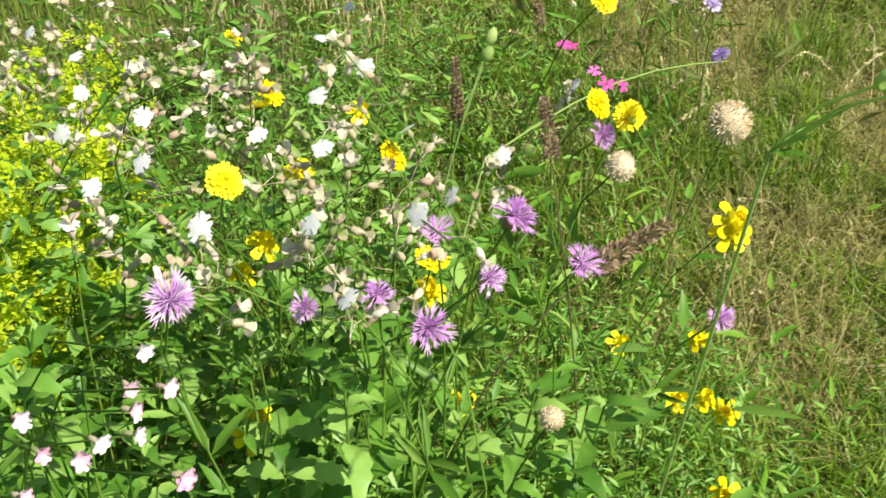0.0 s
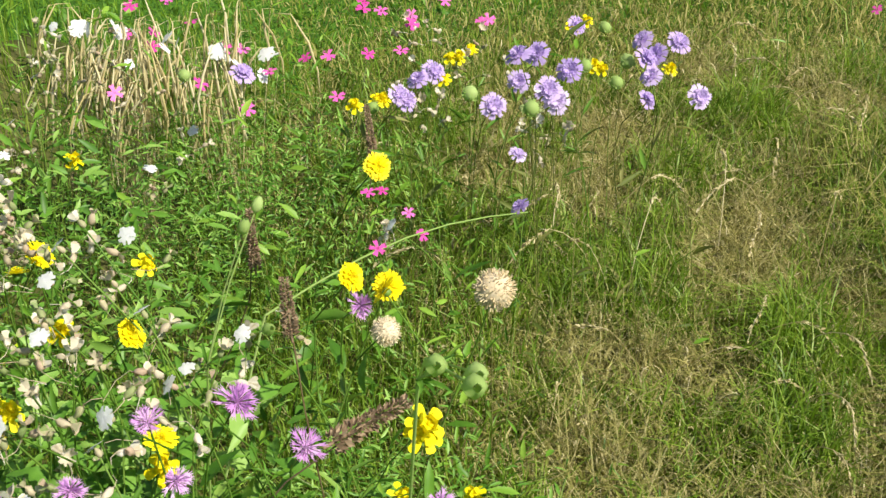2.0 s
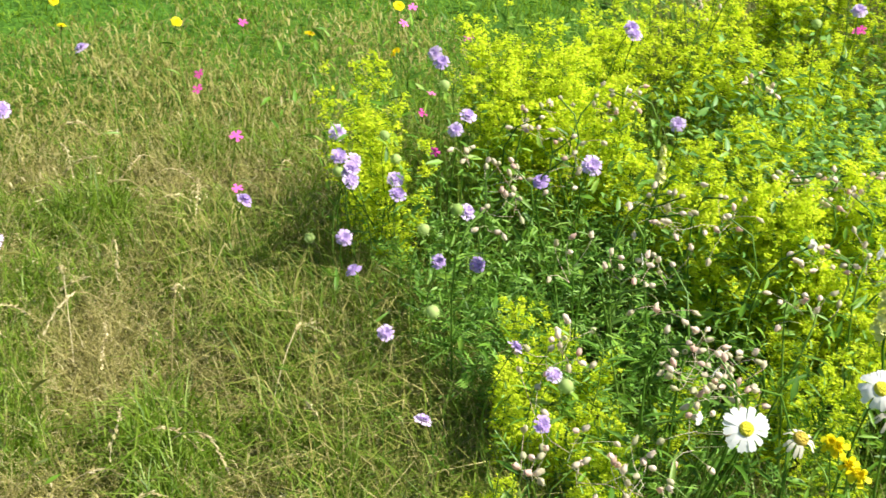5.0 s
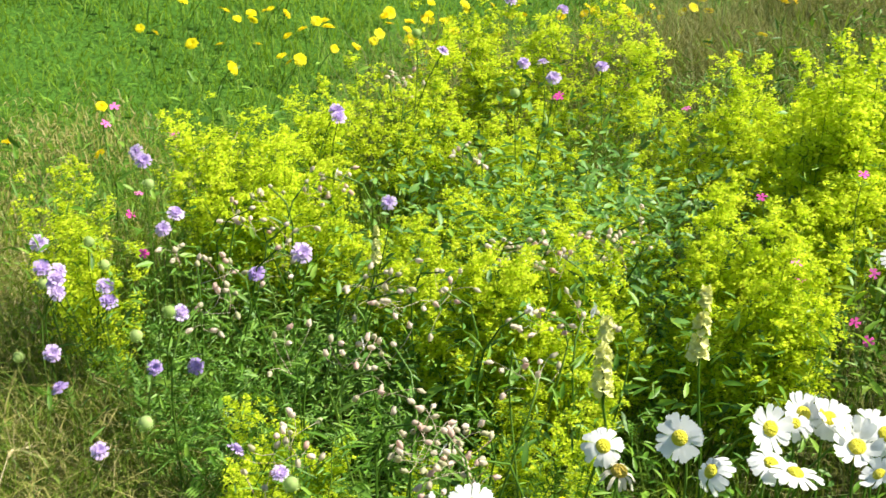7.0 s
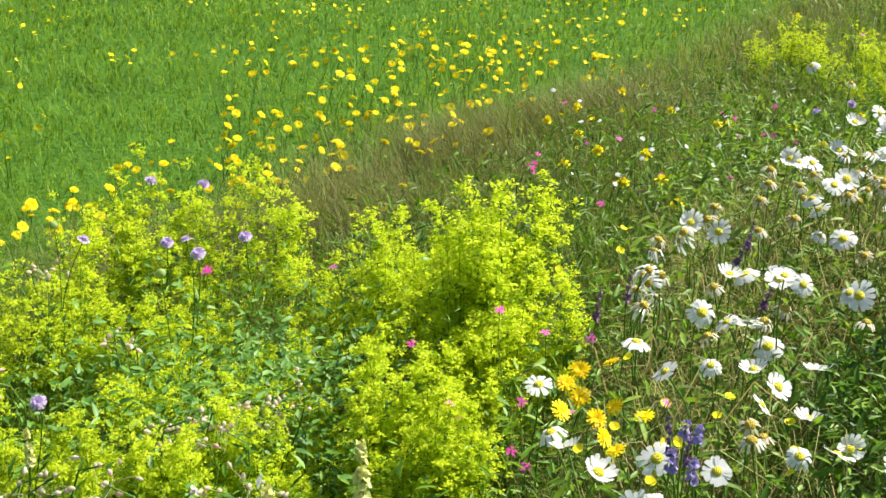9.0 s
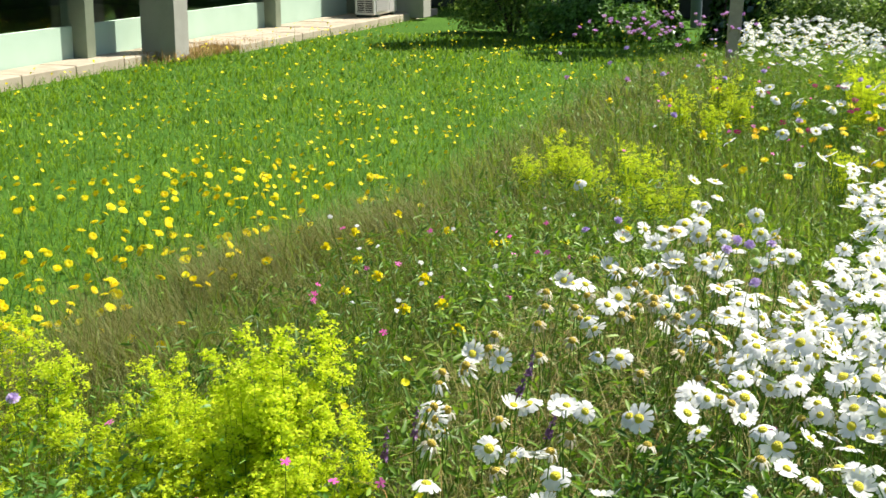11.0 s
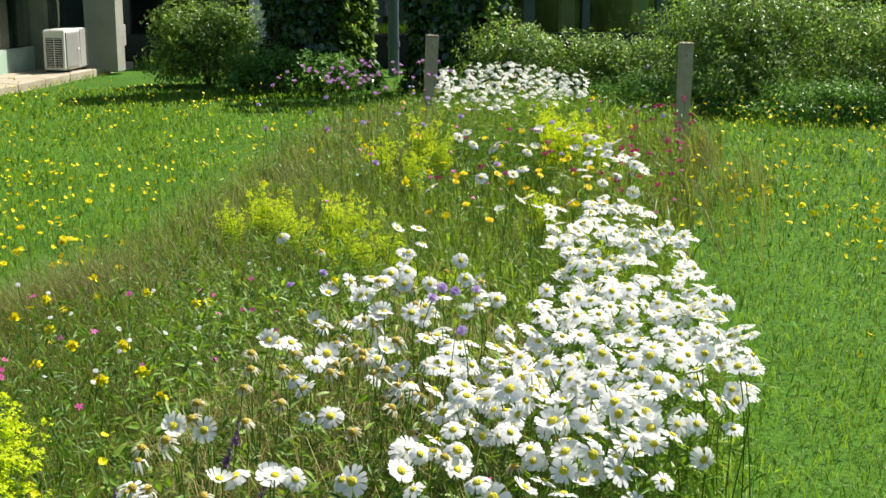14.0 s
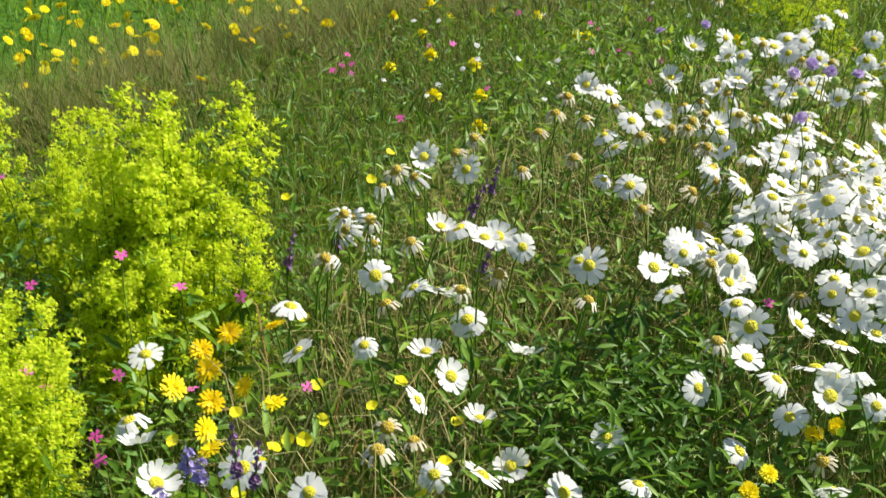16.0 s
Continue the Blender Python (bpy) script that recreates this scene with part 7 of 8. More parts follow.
def daisy_drift(n, poly, z, seed):
    """Daisies crowding one part of the bed, as places."""
    g = np.random.default_rng(seed)
    xs, ys = [q[0] for q in poly], [q[1] for q in poly]
    out = []
    while len(out) < n:
        x, y = g.uniform(min(xs), max(xs)), g.uniform(min(ys), max(ys))
        if inside(np.array([x]), np.array([y]), poly)[0]:
            out.append((x, y, z * g.uniform(0.86, 1.12)))
    return out


DRIFT = [(0.0, 2.75), (0.14, 3.45), (0.35, 3.55), (0.37, 3.9), (0.62, 4.2), (0.6, 4.7), (0.74, 5.55), (1.12, 5.65), (1.15, 5.05), (1.08, 4.15), (1.02, 3.57), (0.95, 3.31), (0.66, 2.75)]
MID = [(-0.34, 3.5), (-0.15, 4.13), (0.1, 5.24), (0.42, 4.42), (0.35, 3.83), (0.11, 3.38), (-0.05, 3.06)]
FAR = [(0.45, 9.6), (0.63, 11.2), (1.27, 12.0), (1.75, 10.6), (1.45, 9.3), (0.95, 9.0)]
FAR2 = [(0.97, 6.3), (1.37, 6.46), (1.6, 7.73), (1.24, 7.64)]
NEAR_DRIFT = [(0.05, 3.0), (0.12, 3.5), (0.46, 3.75), (0.75, 3.3), (0.5, 2.55), (0.2, 2.65)]
CROWD = sorted(daisy_drift(260, DRIFT, 0.60, 1) + daisy_drift(45, NEAR_DRIFT, 0.57, 6), key=lambda q: q[1])
LEAFY_GAP = [(-0.2, 2.6), (-0.1, 2.86), (0.1, 2.9), (0.22, 2.6), (0.21, 2.2), (0.0, 2.15), (-0.11, 2.36)]
CROWD = [q for q in CROWD if not inside(np.array([q[0]]), np.array([q[1]]), LEAFY_GAP)[0]]
for p in CROWD[:85]:
    daisy(p)
for p in daisy_drift(46, MID, 0.58, 2):
    daisy(p)


def daisy_mass():
    """The far daisies, too many to count."""
    ps = np.array(daisy_drift(460, FAR, 0.72, 3) + daisy_drift(30, FAR2, 0.6, 4) + daisy_drift(300, DRIFT, 0.57, 5) + CROWD[85:])
    n = len(ps)
    N = unit(np.stack([rng.normal(0.1, 0.5, n), rng.normal(-0.15, 0.5, n), np.ones(n)], 1))
    rot = frames_from(N, rng.uniform(0, 6.28, n))
    size = np.where(ps[:, 1] > 8.5, 0.78, 1.0) * rng.uniform(0.85, 1.15, n)
    o = ring(15, 0.006, 0.029, 0.0078, droop=0.15, tipw=0.8, jitter=0.3)
    s = Soup()
    V0 = np.concatenate(o.v)
    for b in o.f.values():
        s.add(*scatter(V0, np.concatenate(b), ps, rot, size))
    tagged(new("daisy_blossoms", s.mesh("daisy_blossoms", M["white"])), "crowded white daisy blossoms of the flower bed", "daisies", kind="stuff")
    V, F = dome(0.0088, 0.006, 8, 3)
    d = Soup()
    for b in F:
        d.add(*scatter(V, b, ps, rot, size))
    tagged(new("daisy_discs", d.mesh("daisy_discs", M["disc"])), "yellow discs of the crowded daisies", "daisies", kind="stuff")
    st = Soup().add(*blades(ps[:, :2] + rng.normal(0, 0.02, (n, 2)), ps[:, 2], 0.0024, 0.10, rng.uniform(0, 6.28, n)))
    # leaves along the daisy stalks
    m = 9000
    k = rng.integers(n, size=m)
    q = ps[k] * np.stack([np.ones(m), np.ones(m), rng.uniform(0.1, 0.9, m)], 1) + rng.normal(0, 0.03, (m, 3))
    st.add(*scatter(SLIM_V, LEAF_F, q, leaf_rot(m, -0.2, 1.1), rng.uniform(0.03, 0.07, m)))
    tagged(new("daisy_stalks", st.mesh("daisy_stalks", M["daisy_leaf"])), "dark green leafy daisy stalks", "stalks", kind="stuff")


daisy_mass()

for p in SPENT + daisy_drift(12, [(-0.35, 3.0), (-0.1, 4.0), (0.15, 3.9), (0.1, 3.0)], 0.56, 82):
    flower("ox_eye_daisy", "faded daisy with brown-gold disc and withered rays", "daisy", p, [("corolla", pick("spent_rays"), "withered cream rays", 0), ("disc", pick("spent_disc"), "brown-gold disc", 0)], group="ox-eye daisies", stem_mat="stem")
for p in daisy_drift(20, [(-0.13, 3.55), (0.06, 3.03), (0.27, 3.47), (0.14, 3.98), (-0.2, 4.22)], 0.54, 83) + daisy_drift(9, [(-0.58, 2.61), (-0.54, 3.0), (-0.3, 2.75), (-0.41, 2.48)], 0.54, 84):
    flower("ox_eye_daisy", "withering daisy with limp hanging white rays", "daisy", p, [("corolla", pick("limp_rays"), "limp white rays", 0), ("disc", pick("spent_disc"), "brown-gold disc", 0)], group="ox-eye daisies", scale=rng.uniform(0.75, 1.0), sway=0.7)
for p in daisy_drift(14, MID, 0.54, 9):
    flower("ox_eye_daisy", "faded daisy with brown-gold disc and withered rays", "daisy", p, [("disc", pick("spent_disc"), "brown-gold disc", 0)] + ([("corolla", pick("spent_rays"), "withered cream rays", 0)] if rng.random() < 0.5 else []), group="ox-eye daisies", stem_mat="stem")

for i, p in enumerate(KNAP):
    small = 4 <= i < 10
    flower("knapweed", "knapweed with shaggy purple head" if not small else "half-open purple knapweed head", "knapweed", p,
           [("floret_tuft", pick("knap"), "", 0), ("involucre", pick("involucre"), "scaly brown involucre", 0.013)], group="knapweeds", leaves=8, scale=(0.62 if small else 0.86), r=0.0018, tilt=0.9)
for p in HAWK:
    flower("hawkbit", "yellow hawkbit with open ray head", "hawkbit", p, [("corolla", pick("hawk"), "", 0), ("centre", pick("hawk_centre"), "golden centre", -0.002), ("cup", pick("cup"), "", 0.010)], group="hawkbits", scale=0.74, leaves=3, sway=0.5)
for p in TREF:
    flower("trefoil", "low yellow trefoil with a ring of pea flowers", "trefoil", p, [("flower_ring", pick("pea"), "", 0)], group="trefoils", leaves=3, r=0.001, scale=0.8)
FADED = [(-1.6, -0.58), (-1.62, -0.36), (-1.3, -0.3), (-1.02, -0.24), (-1.0, -0.32), (-1.2, -0.42), (-1.35, -0.55)]
for k, p in enumerate(CAMP + daisy_drift(12, [(-2.35, -0.6), (-2.35, -0.25), (-1.85, -0.28), (-1.85, -0.55)], 0.5, 91)):
    side = np.array(p) + [rng.normal(0, 0.02), rng.normal(0, 0.02), -0.02]
    t = flower("white_campion", "white campion with swollen beige calyx", "campion", p, [("corolla", pick("campion" if k % 3 else "faded"), "", 0), ("calyx", pick("calyx"), "veined beige calyx", 0.014)], group="white campions", leaves=4, scale=0.64,
               up=(rng.normal(0.3, 0.4), rng.normal(-0.3, 0.4), 0.7))
    add_sprigs(t, p, 3, "side_calyx")
for p in daisy_drift(20, FADED, 0.68, 92):
    t = flower("white_campion", "faded white campion with shrivelled petals and beige calyces", "campion", p, [("corolla", pick("faded"), "shrivelled cream petals", 0), ("calyx", pick("calyx"), "veined beige calyx", 0.014)], group="white campions", leaves=4, scale=0.8,
               up=(rng.normal(0.3, 0.5), rng.normal(-0.3, 0.5), 0.5))
    add_sprigs(t, p, 4, "side_calyx")
for p in [(-2.38, 0.35, 0.42), (-2.3, 0.47, 0.42), (-2.21, 0.51, 0.4), (-2.07, 0.26, 0.42), (-2.01, 0.27, 0.44), (-1.93, 0.44, 0.42), (-2.1, 0.33, 0.4), (-1.99, 0.44, 0.42), (-2.2, 0.41, 0.42), (-1.94, 0.5, 0.4)]:
    t = flower("white_campion", "faded white campion with shrivelled petals and beige calyces", "campion", p, [("corolla", pick("faded"), "shrivelled cream petals", 0), ("calyx", pick("calyx"), "veined beige calyx", 0.014)], group="white campions", leaves=4, scale=0.9,
               up=(rng.normal(0.4, 0.5), rng.normal(-0.2, 0.5), 0.5))
    add_sprigs(t, p, 3, "side_calyx")
for p in REDC:
    flower("red_campion", "red campion with pale pink petals", "campion", p, [("corolla", pick("red_campion"), "", 0), ("calyx", pick("long_calyx"), "", 0.016)], group="red campions", leaves=2, scale=0.54, up=(rng.normal(0.75, 0.3), rng.normal(0.5, 0.3), 0.15))
for p in BLAD:
    t = flower("bladder_campion", "bladder campion with nodding pinkish bladders", "campion", p, [("corolla", pick("campion"), "", 0)] * (rng.random() < 0.12) + [("calyx", pick("bladder"), "veined pinkish bladder", 0.014)], group="bladder campions", leaves=3, scale=0.8,
               up=(rng.normal(0, 0.6), rng.normal(-0.2, 0.5), 0.1))
    add_sprigs(t, p, 4, "bladder", "bladder_sprig")
for p in SPIKE:
    flower("seed_spike", "dark brown dried seed spike on a stiff stem", "seed spike", p, [("spike", pick("brown_spike"), "", 0.0)], group="dried seed spikes", stem_mat="brown_stem", up=(rng.normal(0, 0.25), rng.normal(0, 0.2), 1), r=0.0016, scale=0.75)
flower("seed_spike", "thick dark brown seed spike leaning almost flat", "seed spike", (-1.015, -0.065, 0.655), [("spike", HEADS["brown_spike"][1], "", 0.0)], group="dried seed spikes", stem_mat="brown_stem", up=(-0.25, 0.75, 0.12), r=0.0016, scale=1.05, foot=(-1.0, -0.3))
for i, p in enumerate(CLOCK):
    flower("seed_clock", "round fluffy beige seed clock", "seed clock", p, [("down", pick("clock"), "", 0)], group="seed clocks", r=0.002, scale=(1.0, 0.8, 0.5)[i])
for p in PINK:
    near = p[0] > -1.7 and p[1] < 1.0
    flower("meadow_pink", "small magenta pink with toothed petals", "pink", p, [("corolla", pick("pink"), "", 0), ("calyx_tube", pick("tube"), "", 0.011)], group="meadow pinks", r=0.0009, scale=0.72 if near else 1.1 if p[0] < -2 else 0.85)
for i, p in enumerate(SCAB):
    flower("scabious", "lilac scabious with a frilled domed head", "scabious", p, [("corolla", pick("scab"), "", 0), ("centre", pick("scab_centre"), "pale florets", 0)], group="scabious", r=0.0012, leaves=2, scale=0.6 if p[1] < 1.28 and p[1] > 0.8 and p[0] > -1.5 else 0.75 if p[1] > 0.9 and p[0] > -1.9 else 0.6 if p[0] > -1.55 and p[1] < 0.3 else 0.86, tilt=0.7, sway=0.45, stem_mat="olive" if p[1] < 0.9 else "stem")
for p in SCAB[::3]:
    q = (p[0] + rng.normal(0, 0.06), p[1] + rng.normal(0, 0.06), p[2] + rng.uniform(-0.05, 0.06))
    flower("scabious_seed_head", "round green scabious seed head", "seed head", q, [("seed_ball", pick("scab_seed"), "", 0)], group="scabious seed heads", r=0.001)
for p in ORNG:
    flower("ox_eye", "deep golden-orange daisy-like flower", "golden daisy", p, [("corolla", pick("orange"), "", 0), ("cup", pick("cup"), "", 0.010)], group="golden daisies", leaves=3, scale=0.88, sway=0.6)
for p in BUTT:
    flower("rock_rose", "small lemon-yellow cup flower", "cup flower", p, [("corolla", pick("butter"), "", 0)], group="lemon cup flowers", r=0.0008)
for p in LARK[4:]:
    flower("salvia", "thin dull mauve salvia spike", "salvia", p, [("flower_spike", pick("mauve_spike"), "", 0)], group="salvias", leaves=2, scale=0.8, up=(rng.normal(0, 0.2), 0, 1))
for p in LARK[:4]:
    flower("larkspur", "tall blue-violet larkspur spike in bloom", "larkspur", p, [("flower_spike", pick("lark_spike"), "", 0)], group="larkspurs", leaves=2, up=(0.1, -0.1, 1), scale=0.36)
for i, p in enumerate(SNAP):
    flower("snapdragon", "pale yellow snapdragon spike in bloom", "snapdragon", p, [("flower_spike", pick("snap_spike"), "", 0)], group="snapdragons", leaves=3, up=(0, -0.05, 1), r=0.002, scale=(0.86, 0.84, 0.5)[i])


# small flowers strewn through the middle and the far end of the bed
MIDDLE = [(-1.23, 5.4), (-0.21, 5.79), (0.1, 5.2), (-0.31, 4.34), (-0.7, 3.6), (-1.45, 4.69)]
FAR_BED = [(-0.6, 9.25), (0.0, 12.3), (0.6, 13.5), (2.2, 12.6), (1.9, 9.5), (1.3, 6.9), (0.2, 6.8), (-0.6, 7.0)]
for p in daisy_drift(56, MIDDLE, 0.40, 21) + daisy_drift(14, FAR_BED, 0.5, 22):
    flower("bladder_campion", "small bladder campion with pinkish bladders", "campion", p, [("corolla", pick("campion"), "", 0)] * (rng.random() < 0.5) + [("calyx", pick("bladder"), "veined pinkish bladder", 0.014)], group="bladder campions", scale=0.7)
for p in daisy_drift(14, MIDDLE, 0.36, 23) + daisy_drift(34, FAR_BED, 0.5, 24):
    flower("meadow_pink", "small magenta pink with toothed petals", "pink", p, [("corolla", pick("pink"), "", 0), ("calyx_tube", pick("tube"), "", 0.011)], group="meadow pinks", r=0.0012, scale=1.05)
for p in daisy_drift(16, MIDDLE, 0.36, 25) + daisy_drift(34, FAR_BED, 0.48, 26):
    flower("trefoil", "low yellow trefoil with a ring of pea flowers", "trefoil", p, [("flower_ring", pick("pea"), "", 0)], group="trefoils", r=0.001, scale=1.2)
for p in daisy_drift(22, FAR_BED, 0.55, 27):
    flower("scabious", "lilac scabious with a frilled domed head", "scabious", p, [("corolla", pick("scab"), "", 0), ("centre", pick("scab_centre"), "pale florets", 0)], group="scabious", r=0.0012)


# taller purple and crimson flowers at the far end, and golden ones before them
FAR_END = [(-1.0, 12.6), (-0.5, 13.4), (0.2, 14.3), (0.75, 14.2), (0.5, 13.2), (-0.2, 12.2)]
RIGHT_EDGE = [(1.2, 6.6), (1.6, 8.6), (2.3, 11.0), (2.7, 11.0), (2.1, 8.6), (1.6, 6.8)]
GOLD_MID = [(0.2, 6.2), (0.5, 8.8), (1.5, 9.0), (1.2, 6.2)]
for p in daisy_drift(44, FAR_END, 0.60, 51):
    flower("knapweed", "knapweed with shaggy purple head", "knapweed", p, [("floret_tuft", pick("knap"), "", 0), ("involucre", pick("involucre"), "scaly brown involucre", 0.013)], group="knapweeds", leaves=6, scale=1.35, r=0.002, tilt=0.3)
for p in daisy_drift(44, RIGHT_EDGE, 0.5, 52) + daisy_drift(14, GOLD_MID, 0.55, 53):
    flower("crimson_scabious", "dark crimson scabious on a wiry stem", "scabious", p, [("floret_dome", pick("crimson"), "", 0)], group="crimson scabious", r=0.0014, scale=1.25)
for p in daisy_drift(30, GOLD_MID, 0.48, 54):
    flower("ox_eye", "deep golden-orange daisy-like flower", "golden daisy", p, [("corolla", pick("orange"), "", 0), ("cup", pick("cup"), "", 0.010)], group="golden daisies", leaves=2, scale=0.95)
for p in daisy_drift(12, GOLD_MID, 0.62, 55):
    daisy(p, scale=1.25)


def withered_tangle():
    """Brown dry stems that lean between the daisies."""
    patch = [(-0.6, 3.4), (-0.3, 4.3), (0.1, 5.2), (0.5, 4.5), (0.55, 3.4), (0.4, 2.5), (-0.1, 2.0), (-0.5, 2.1)]
    for name, label, n, seed, mat in (("withered_stems", "tangled brown withered stems between the daisies", 700, 56, "weed"), ("buff_stems", "fine buff grass stems bent between the daisies", 3600, 57, "hair")):
        ps = np.array(daisy_drift(n, patch, 0.5, seed))
        ps = ps[~inside(ps[:, 0], ps[:, 1], LEAFY_GAP)]
        n = len(ps)
        stuff(name, label, "stems", blades(ps[:, :2], rng.uniform(0.08, 0.26, n), rng.uniform(0.0012, 0.0028, n), rng.uniform(0.6, 1.6, n), rng.uniform(0, 6.28, n), z0=rng.uniform(0.05, 0.40, n)), M[mat])


withered_tangle()


def grass_spikes():
    """Thick pale arching grass spikes, one by one."""
    V, F = [], []
    g = np.random.default_rng(31)
    for k in range(96):
        x, y = g.uniform(-2.7, -0.95), g.uniform(0.1, 1.7)
        if not inside(np.array([x]), np.array([y]), DRY)[0]:
            continue
        a, h = g.uniform(0, 6.283), g.uniform(0.12, 0.26)
        t = thing("grass_spike", "pale straw-coloured arching grass spike", "grass spike", pose(x, y, 0.02, 0, 0, math.degrees(a)), "arching grass spikes")
        s = np.linspace(0, 1, 8)
        P = np.stack([h * 0.5 * s ** 1.8, 0 * s, h * (1.15 * s - 0.25 * s ** 3)], 1)
        part("stalk", Soup().add(*tube(P, 0.0008, 4)).mesh("stalk", M["awn"]), t)
        u = np.linspace(0, 1, 6)
        Q = P[-1] + np.stack([0.075 * u, 0.004 * np.sin(u * 5), 0.018 * u - 0.06 * u ** 2], 1)
        m = 34
        w = g.random(m)
        at = np.stack([np.interp(w, u, Q[:, i]) for i in range(3)], 1) + g.normal(0, 0.0012, (m, 3))
        way = unit(np.stack([np.ones(m), g.normal(0, 0.35, m), -0.6 * w + g.normal(0, 0.35, m)], 1))
        part("ear", Soup().add(*tube(Q, 0.0009, 4)).add(*scatter(KITE_V[:, [2, 1, 0]] * [1, 0.8, 1], KITE_F, at, frames_from(way, g.uniform(0, 6.28, m)), g.uniform(0.007, 0.012, m))).mesh("ear", M["awn"]), t)


grass_spikes()

# ---------------------------------------------------------------- cat's-ears in the lawn
def lawn_flowers():
    n = 9000
    r = rng.uniform(2.6, 19, n)
    a = rng.uniform(radians(-70), radians(26), n)
    x, y = r * np.sin(a), r * np.cos(a)
    k = (~inside(x, y, MEADOW) | inside(x, y, FRINGE)) & (x > -6.3 + 0.17 * (y - 13) + 0.9) & (y < 17.6) & (lumps(x, y, 0.30, 8.0) + 0.6 * lumps(x, y, 1.4, 9.0) > 0.0)
    k &= ~((x > 0.5) & (y < 6.2) & (rng.random(n) < 0.93))
    k &= ~((x < -2.2) & (y < 3.2))
    x, y = x[k], y[k]
    d = np.hypot(x, y)
    order = np.argsort(d)
    x, y, d = x[order], y[order], d[order]
    z = rng.uniform(0.12, 0.30, len(x))
    clump = daisy_drift(60, [(-2.73, 6.59), (-1.79, 8.41), (-1.4, 7.35), (-1.5, 5.61), (-1.71, 4.84), (-2.48, 5)], 0.25, 74) + daisy_drift(140, [(-3.4, 6.1), (-2.7, 7.0), (-1.8, 6.6), (-1.65, 5.7), (-1.5, 4.8), (-2.05, 3.9), (-2.45, 4.2)], 0.27, 71) + daisy_drift(64, [(1.9, 7.2), (2.9, 10.6), (4.6, 11.6), (4.2, 8.6), (2.8, 6.6)], 0.2, 73) + daisy_drift(30, [(-3.4, 2.9), (-2.4, 3.9), (-2.2, 3.2), (-2.7, 2.7)], 0.22, 72)
    for i, p in enumerate(clump):
        flower("cats_ear", "yellow cat's-ear beside the flower bed", "cat's-ear", p, [("corolla", pick("hawk"), "", 0)], group="cat's-ears in the lawn", r=0.0013, scale=rng.uniform(0.75, 1.15), tilt=0.3, sway=0.6)
    for i in range(min(90, len(x))):
        flower("cats_ear", "yellow cat's-ear in the lawn", "cat's-ear", (x[i], y[i], z[i]), [("corolla", pick("hawk"), "", 0)], group="cat's-ears in the lawn", r=0.0013, scale=rng.uniform(0.7, 1.1), tilt=0.3, sway=0.6)
    ps = np.stack([x, y, z], 1)[90:]
    m = len(ps)
    rot = frames_from(unit(np.stack([rng.normal(0.1, 0.7, m), rng.normal(-0.35, 0.7, m), np.ones(m)], 1)), rng.uniform(0, 6.28, m))
    o = ring(8, 0.0, 0.019, 0.012, cup=0.15, tipw=0.9)
    s = Soup()
    for b in o.f.values():
        s.add(*scatter(np.concatenate(o.v), np.concatenate(b), ps, rot, rng.uniform(0.5, 0.88, m)))
    tagged(new("far_cats_ears", s.mesh("far_cats_ears", M["yellow"])), "yellow cat's-ears dotting the far lawn", "cat's-ears", kind="stuff")
    tagged(new("far_stalks", mesh("far_stalks", *blades(ps[:, :2], ps[:, 2], 0.004, 0.05, rng.uniform(0, 6.28, m)), M["stem"])), "thin stalks of the far lawn flowers", "stalks", kind="stuff")


lawn_flowers()


def dry_tussock(x, y, label, seed, count):
    """Stalks that rise, bend over and let bleached ears hang."""
    g = np.random.default_rng(seed)
    t = thing("dry_tussock", label, "grass tussock", pose(x, y, 0.02), "bleached tussocks")
    for k in range(count):
        top = np.array([g.normal(0, 0.06), g.normal(0, 0.05), g.uniform(0.36, 0.45)])
        for i in range(11):
            a = g.normal(-0.4, 0.9)
            d = np.array([math.cos(a), math.sin(a), 0])
            q = top + g.normal(0, 0.035, 3)
            bow = g.normal(0, 0.016, 3)
            reach, drop = g.uniform(0.03, 0.09), g.uniform(0.08, 0.19)
            P = np.array([q * [0.25, 0.25, 0.0], q * [0.8, 0.8, 0.72], q, q + d * reach * 0.5 + [0, 0, 0.004], q + d * reach * 0.85 + bow * 0.5 - [0, 0, drop * 0.3], q + d * reach + bow - [0, 0, drop * 0.65], q + d * reach * 1.1 + bow * 0.4 - [0, 0, drop]])
            part("straw", Soup().add(*tube(P, [0.0004, 0.0004, 0.0005, 0.0010, 0.0024, 0.0022, 0.0005], 4)).mesh("straw", M["golden"]), t)


dry_tussock(-2.34, -0.16, "bleached straw-coloured grass tussock with hanging ears", 61, 8)
dry_tussock(-2.29, 0.02, "smaller bleached grass tussock with hanging ears", 62, 4)
for q in ((-2.38, -0.24, 0.46), (-2.34, -0.18, 0.47), (-2.3, -0.1, 0.46), (-2.27, -0.02, 0.44), (-2.24, 0.06, 0.44)):
    t = flower("white_campion", "withered white campion above bleached grass", "campion", q, [("corolla", pick("campion"), "", 0), ("calyx", pick("calyx"), "veined beige calyx", 0.014)], group="white campions", scale=1.1, up=(rng.normal(0.4, 0.4), rng.normal(0, 0.4), 0.5))
    for k in range(2):
        part("side_flower", pick("campion"), t, "", Matrix.Translation((q[0] - t.location.x + rng.normal(0, 0.018), q[1] - t.location.y + rng.normal(0, 0.018), q[2] - 0.03 + rng.normal(0, 0.012))) @ pose(0, 0, 0, rng.uniform(-70, 70), rng.uniform(-60, 60), 0))


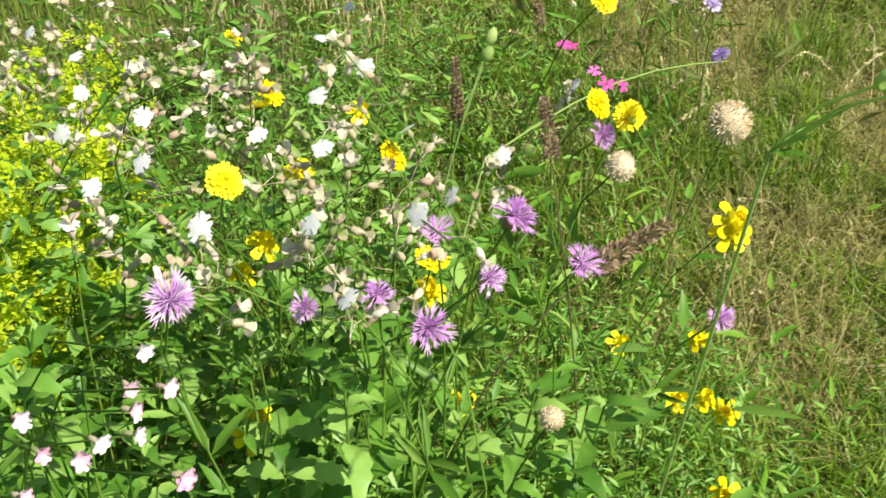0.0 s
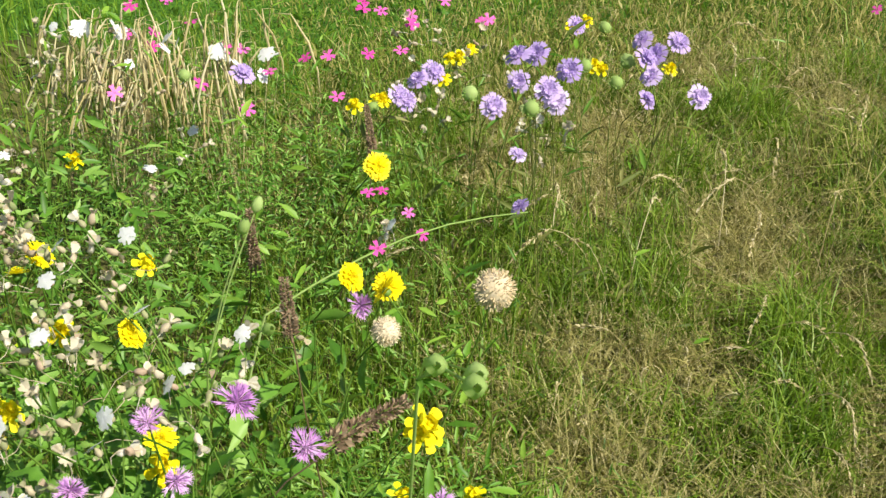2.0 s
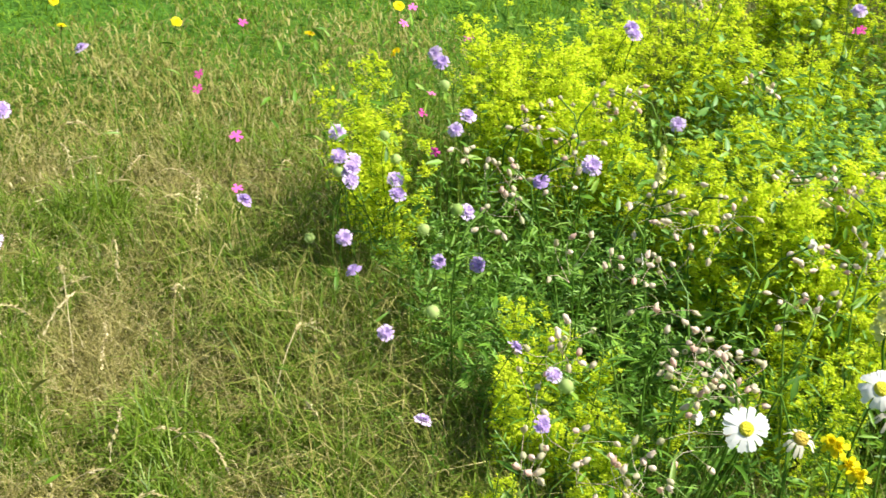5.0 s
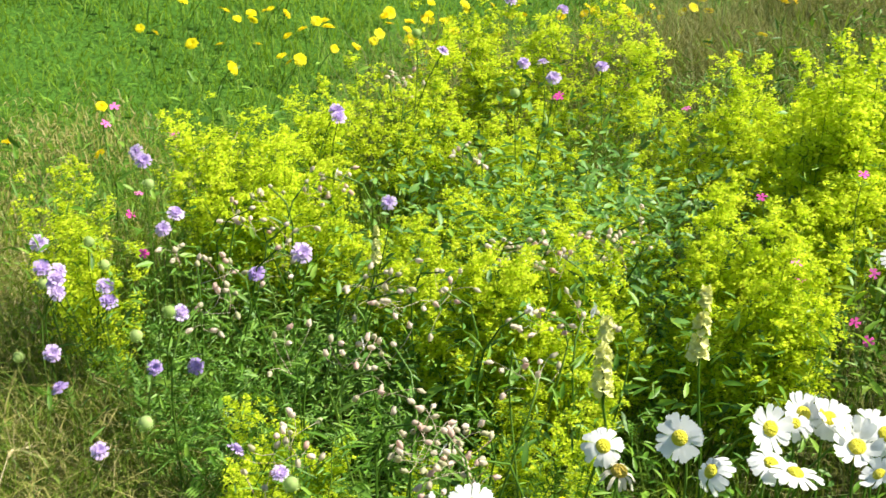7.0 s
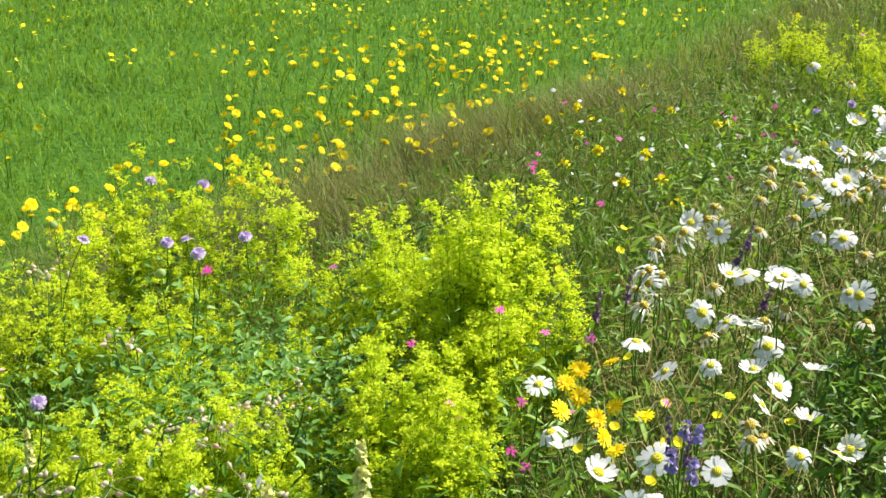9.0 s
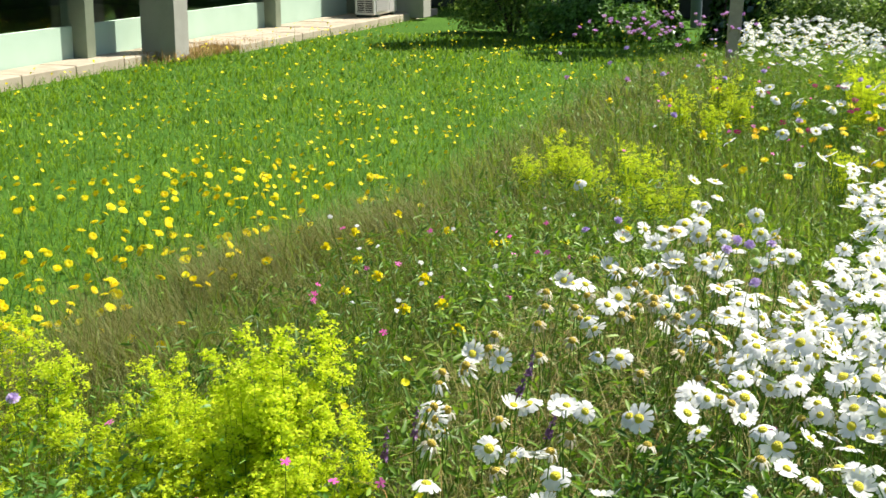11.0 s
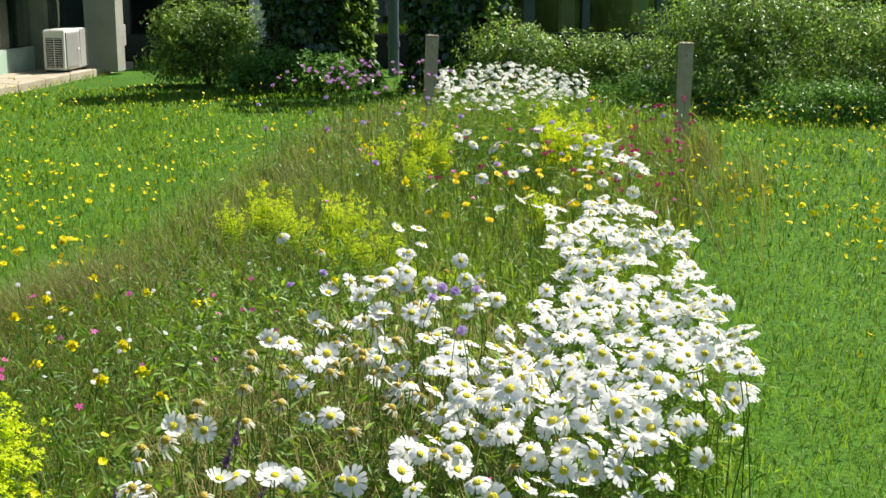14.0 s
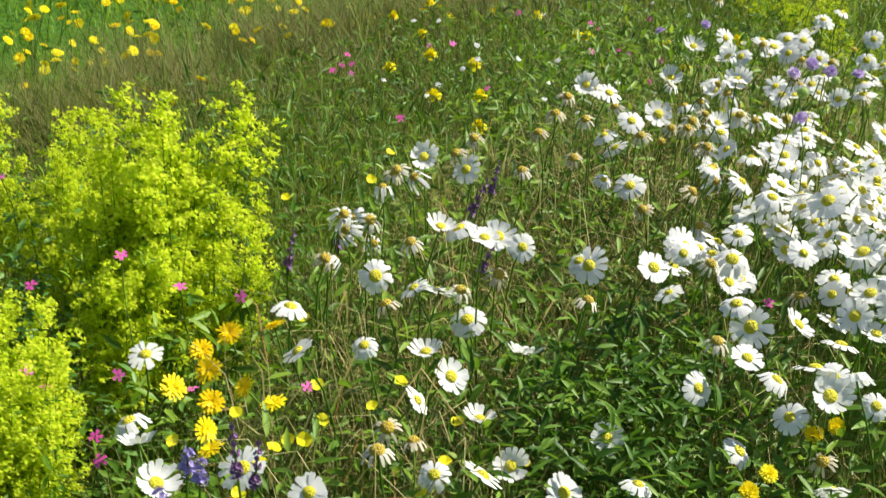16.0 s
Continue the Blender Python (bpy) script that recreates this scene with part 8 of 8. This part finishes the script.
def branching_campion(foot, forks, label):
    """A tall forked campion stalk with green swollen buds."""
    t = thing("campion_stalk", label, "campion", pose(foot[0], foot[1], 0.02), "forked campion stalks")
    fork = np.array(forks[0]) - [foot[0], foot[1], 0.02]
    s = Soup().add(*tube([(0, 0, 0), fork * [0.3, 0.3, 0.5], fork], [0.0018, 0.0015, 0.0013], 6))
    part("stem", s.mesh("stem", M["green_calyx"]), t)
    for q in forks[1:]:
        tip = np.array(q) - [foot[0], foot[1], 0.02]
        mid = (fork + tip) / 2 + [0, 0, 0.01]
        part("branch", Soup().add(*tube([fork, mid, tip], [0.0009, 0.0008, 0.0007], 6)).mesh("branch", M["green_calyx"]), t)
        d = unit(tip - mid)
        R = Matrix(frames_from(d[None], np.array([0.0]))[0].tolist()).to_4x4()
        part("bud", HEADS["green_calyx"][0], t, "swollen green bud", Matrix.Translation(tip.tolist()) @ R @ Matrix.Scale(0.95, 4))
        for size in (0.032, 0.028):
            part("leaf", mesh("leaf", *scatter(SLIM_V, LEAF_F, fork[None], leaf_rot(1, 0.2, 0.8), size), M["broad"]), t)


branching_campion((-0.98, -0.05), [(-0.79, -0.09, 0.88), (-0.655, -0.122, 1.0), (-0.638, -0.108, 1.005), (-0.60, -0.122, 1.03)], "tall forked green campion stalk with swollen buds")
branching_campion((-1.22, -0.2), [(-1.2, -0.18, 0.6), (-1.19, -0.14, 0.75), (-1.24, -0.12, 0.74), (-1.08, -0.14, 0.72)], "forked green campion stalk with round buds")


def big_leaf(length, width, droop, fold):
    """A pointed leaf with an arched blade folded along its midrib."""
    V, rows = [], 11
    for i in range(rows):
        u = i / (rows - 1)
        tooth = 1 + 0.13 * (-1) ** i
        w = width * math.sin(math.pi * min(1, 0.06 + 0.94 * u) ** 0.75) * 0.5 * tooth + (0.0010 if i < rows - 1 else 0)
        z = length * (0.10 * math.sin(u * 3.1) - droop * u * u)
        ripple = 0.05 * width * (-1) ** (i // 2)
        V += [(u * length, -w, z + fold * w + ripple), (u * length, 0, z), (u * length, w, z + fold * w - ripple)]
    F = [(3 * i + k, 3 * i + 3 + k, 3 * i + 4 + k, 3 * i + 1 + k) for i in range(rows - 1) for k in (0, 1)]
    return mesh("leaf", np.array(V), np.array(F), M["broad"])


BIG_LEAVES = [big_leaf(0.062, 0.024, 0.25, 0.3), big_leaf(0.052, 0.022, 0.1, 0.25), big_leaf(0.044, 0.017, 0.35, 0.35), big_leaf(0.070, 0.026, 0.5, 0.2)]


def leafy_stalk(x, y, h, seed):
    """A stalk with opposite pairs of broad leaves up to its tip."""
    g = np.random.default_rng(seed)
    t = thing("leafy_stalk", "leafy green stalk with opposite pairs of broad leaves", "leafy plant", pose(x, y, 0.02), "leafy stalks between the campions")
    lean = g.normal(0, 0.035, 2)
    P = np.array([(lean[0] * u * u, lean[1] * u * u, h * u) for u in np.linspace(0, 1, 6)])
    part("stem", Soup().add(*tube(P, np.linspace(0.0018, 0.001, 6), 5)).mesh("stem", M["stem"]), t)
    turn = g.uniform(0, 180)
    for k, u in enumerate(np.arange(0.42, 1.01, 0.040 / h)):
        small = 1.0 if u < 0.8 else 1.0 - 1.6 * (u - 0.8)
        for side in (0, 180):
            m = pose(lean[0] * u * u, lean[1] * u * u, h * u, 0, 0, turn + 85 * k + side + g.normal(0, 10)) @ pose(0, 0, 0, g.normal(0, 14), -g.uniform(2, 38), 0)
            part("leaf", BIG_LEAVES[int(g.integers(4))], t, "", m @ Matrix.Scale(small * g.uniform(0.6, 0.98), 4))


rs = np.random.default_rng(77)
for k in range(62):
    x, y = rs.uniform(-1.3, -0.86), rs.uniform(-0.82, -0.24)
    leafy_stalk(x, y, rs.uniform(0.50, 0.66) + 0.18 * (x + 1.0) * (x < -1.0), 300 + k)
for x, y, h in ((-0.90, -0.12, 0.54), (-0.92, -0.18, 0.55), (-0.98, -0.14, 0.5), (-0.92, -0.24, 0.58), (-1.0, -0.2, 0.5)):
    leafy_stalk(x, y, h, int(-1000 * x))


def fallen_stalk():
    t = thing("fallen_stalk", "long pale stalk leaning across the grass", "stalk", pose(-1.22, -0.22, 0.02))
    root, a, b = np.zeros(3), np.array([-0.06, 0.11, 0.57]), np.array([-0.20, 0.45, 0.56])
    s = np.linspace(0, 1, 7)[:, None]
    P = a * (1 - s) + b * s + np.array([0, 0, 0.03]) * np.sin(s * 3.1)
    part("stalk", Soup().add(*tube(P, np.linspace(0.0013, 0.0008, 7), 6)).mesh("stalk", M["green_calyx"]), t)
    part("root_end", Soup().add(*tube([root, a * [0.6, 0.4, 0.6], a], [0.0016, 0.0014, 0.0013], 6)).mesh("root_end", M["green_calyx"]), t)


fallen_stalk()
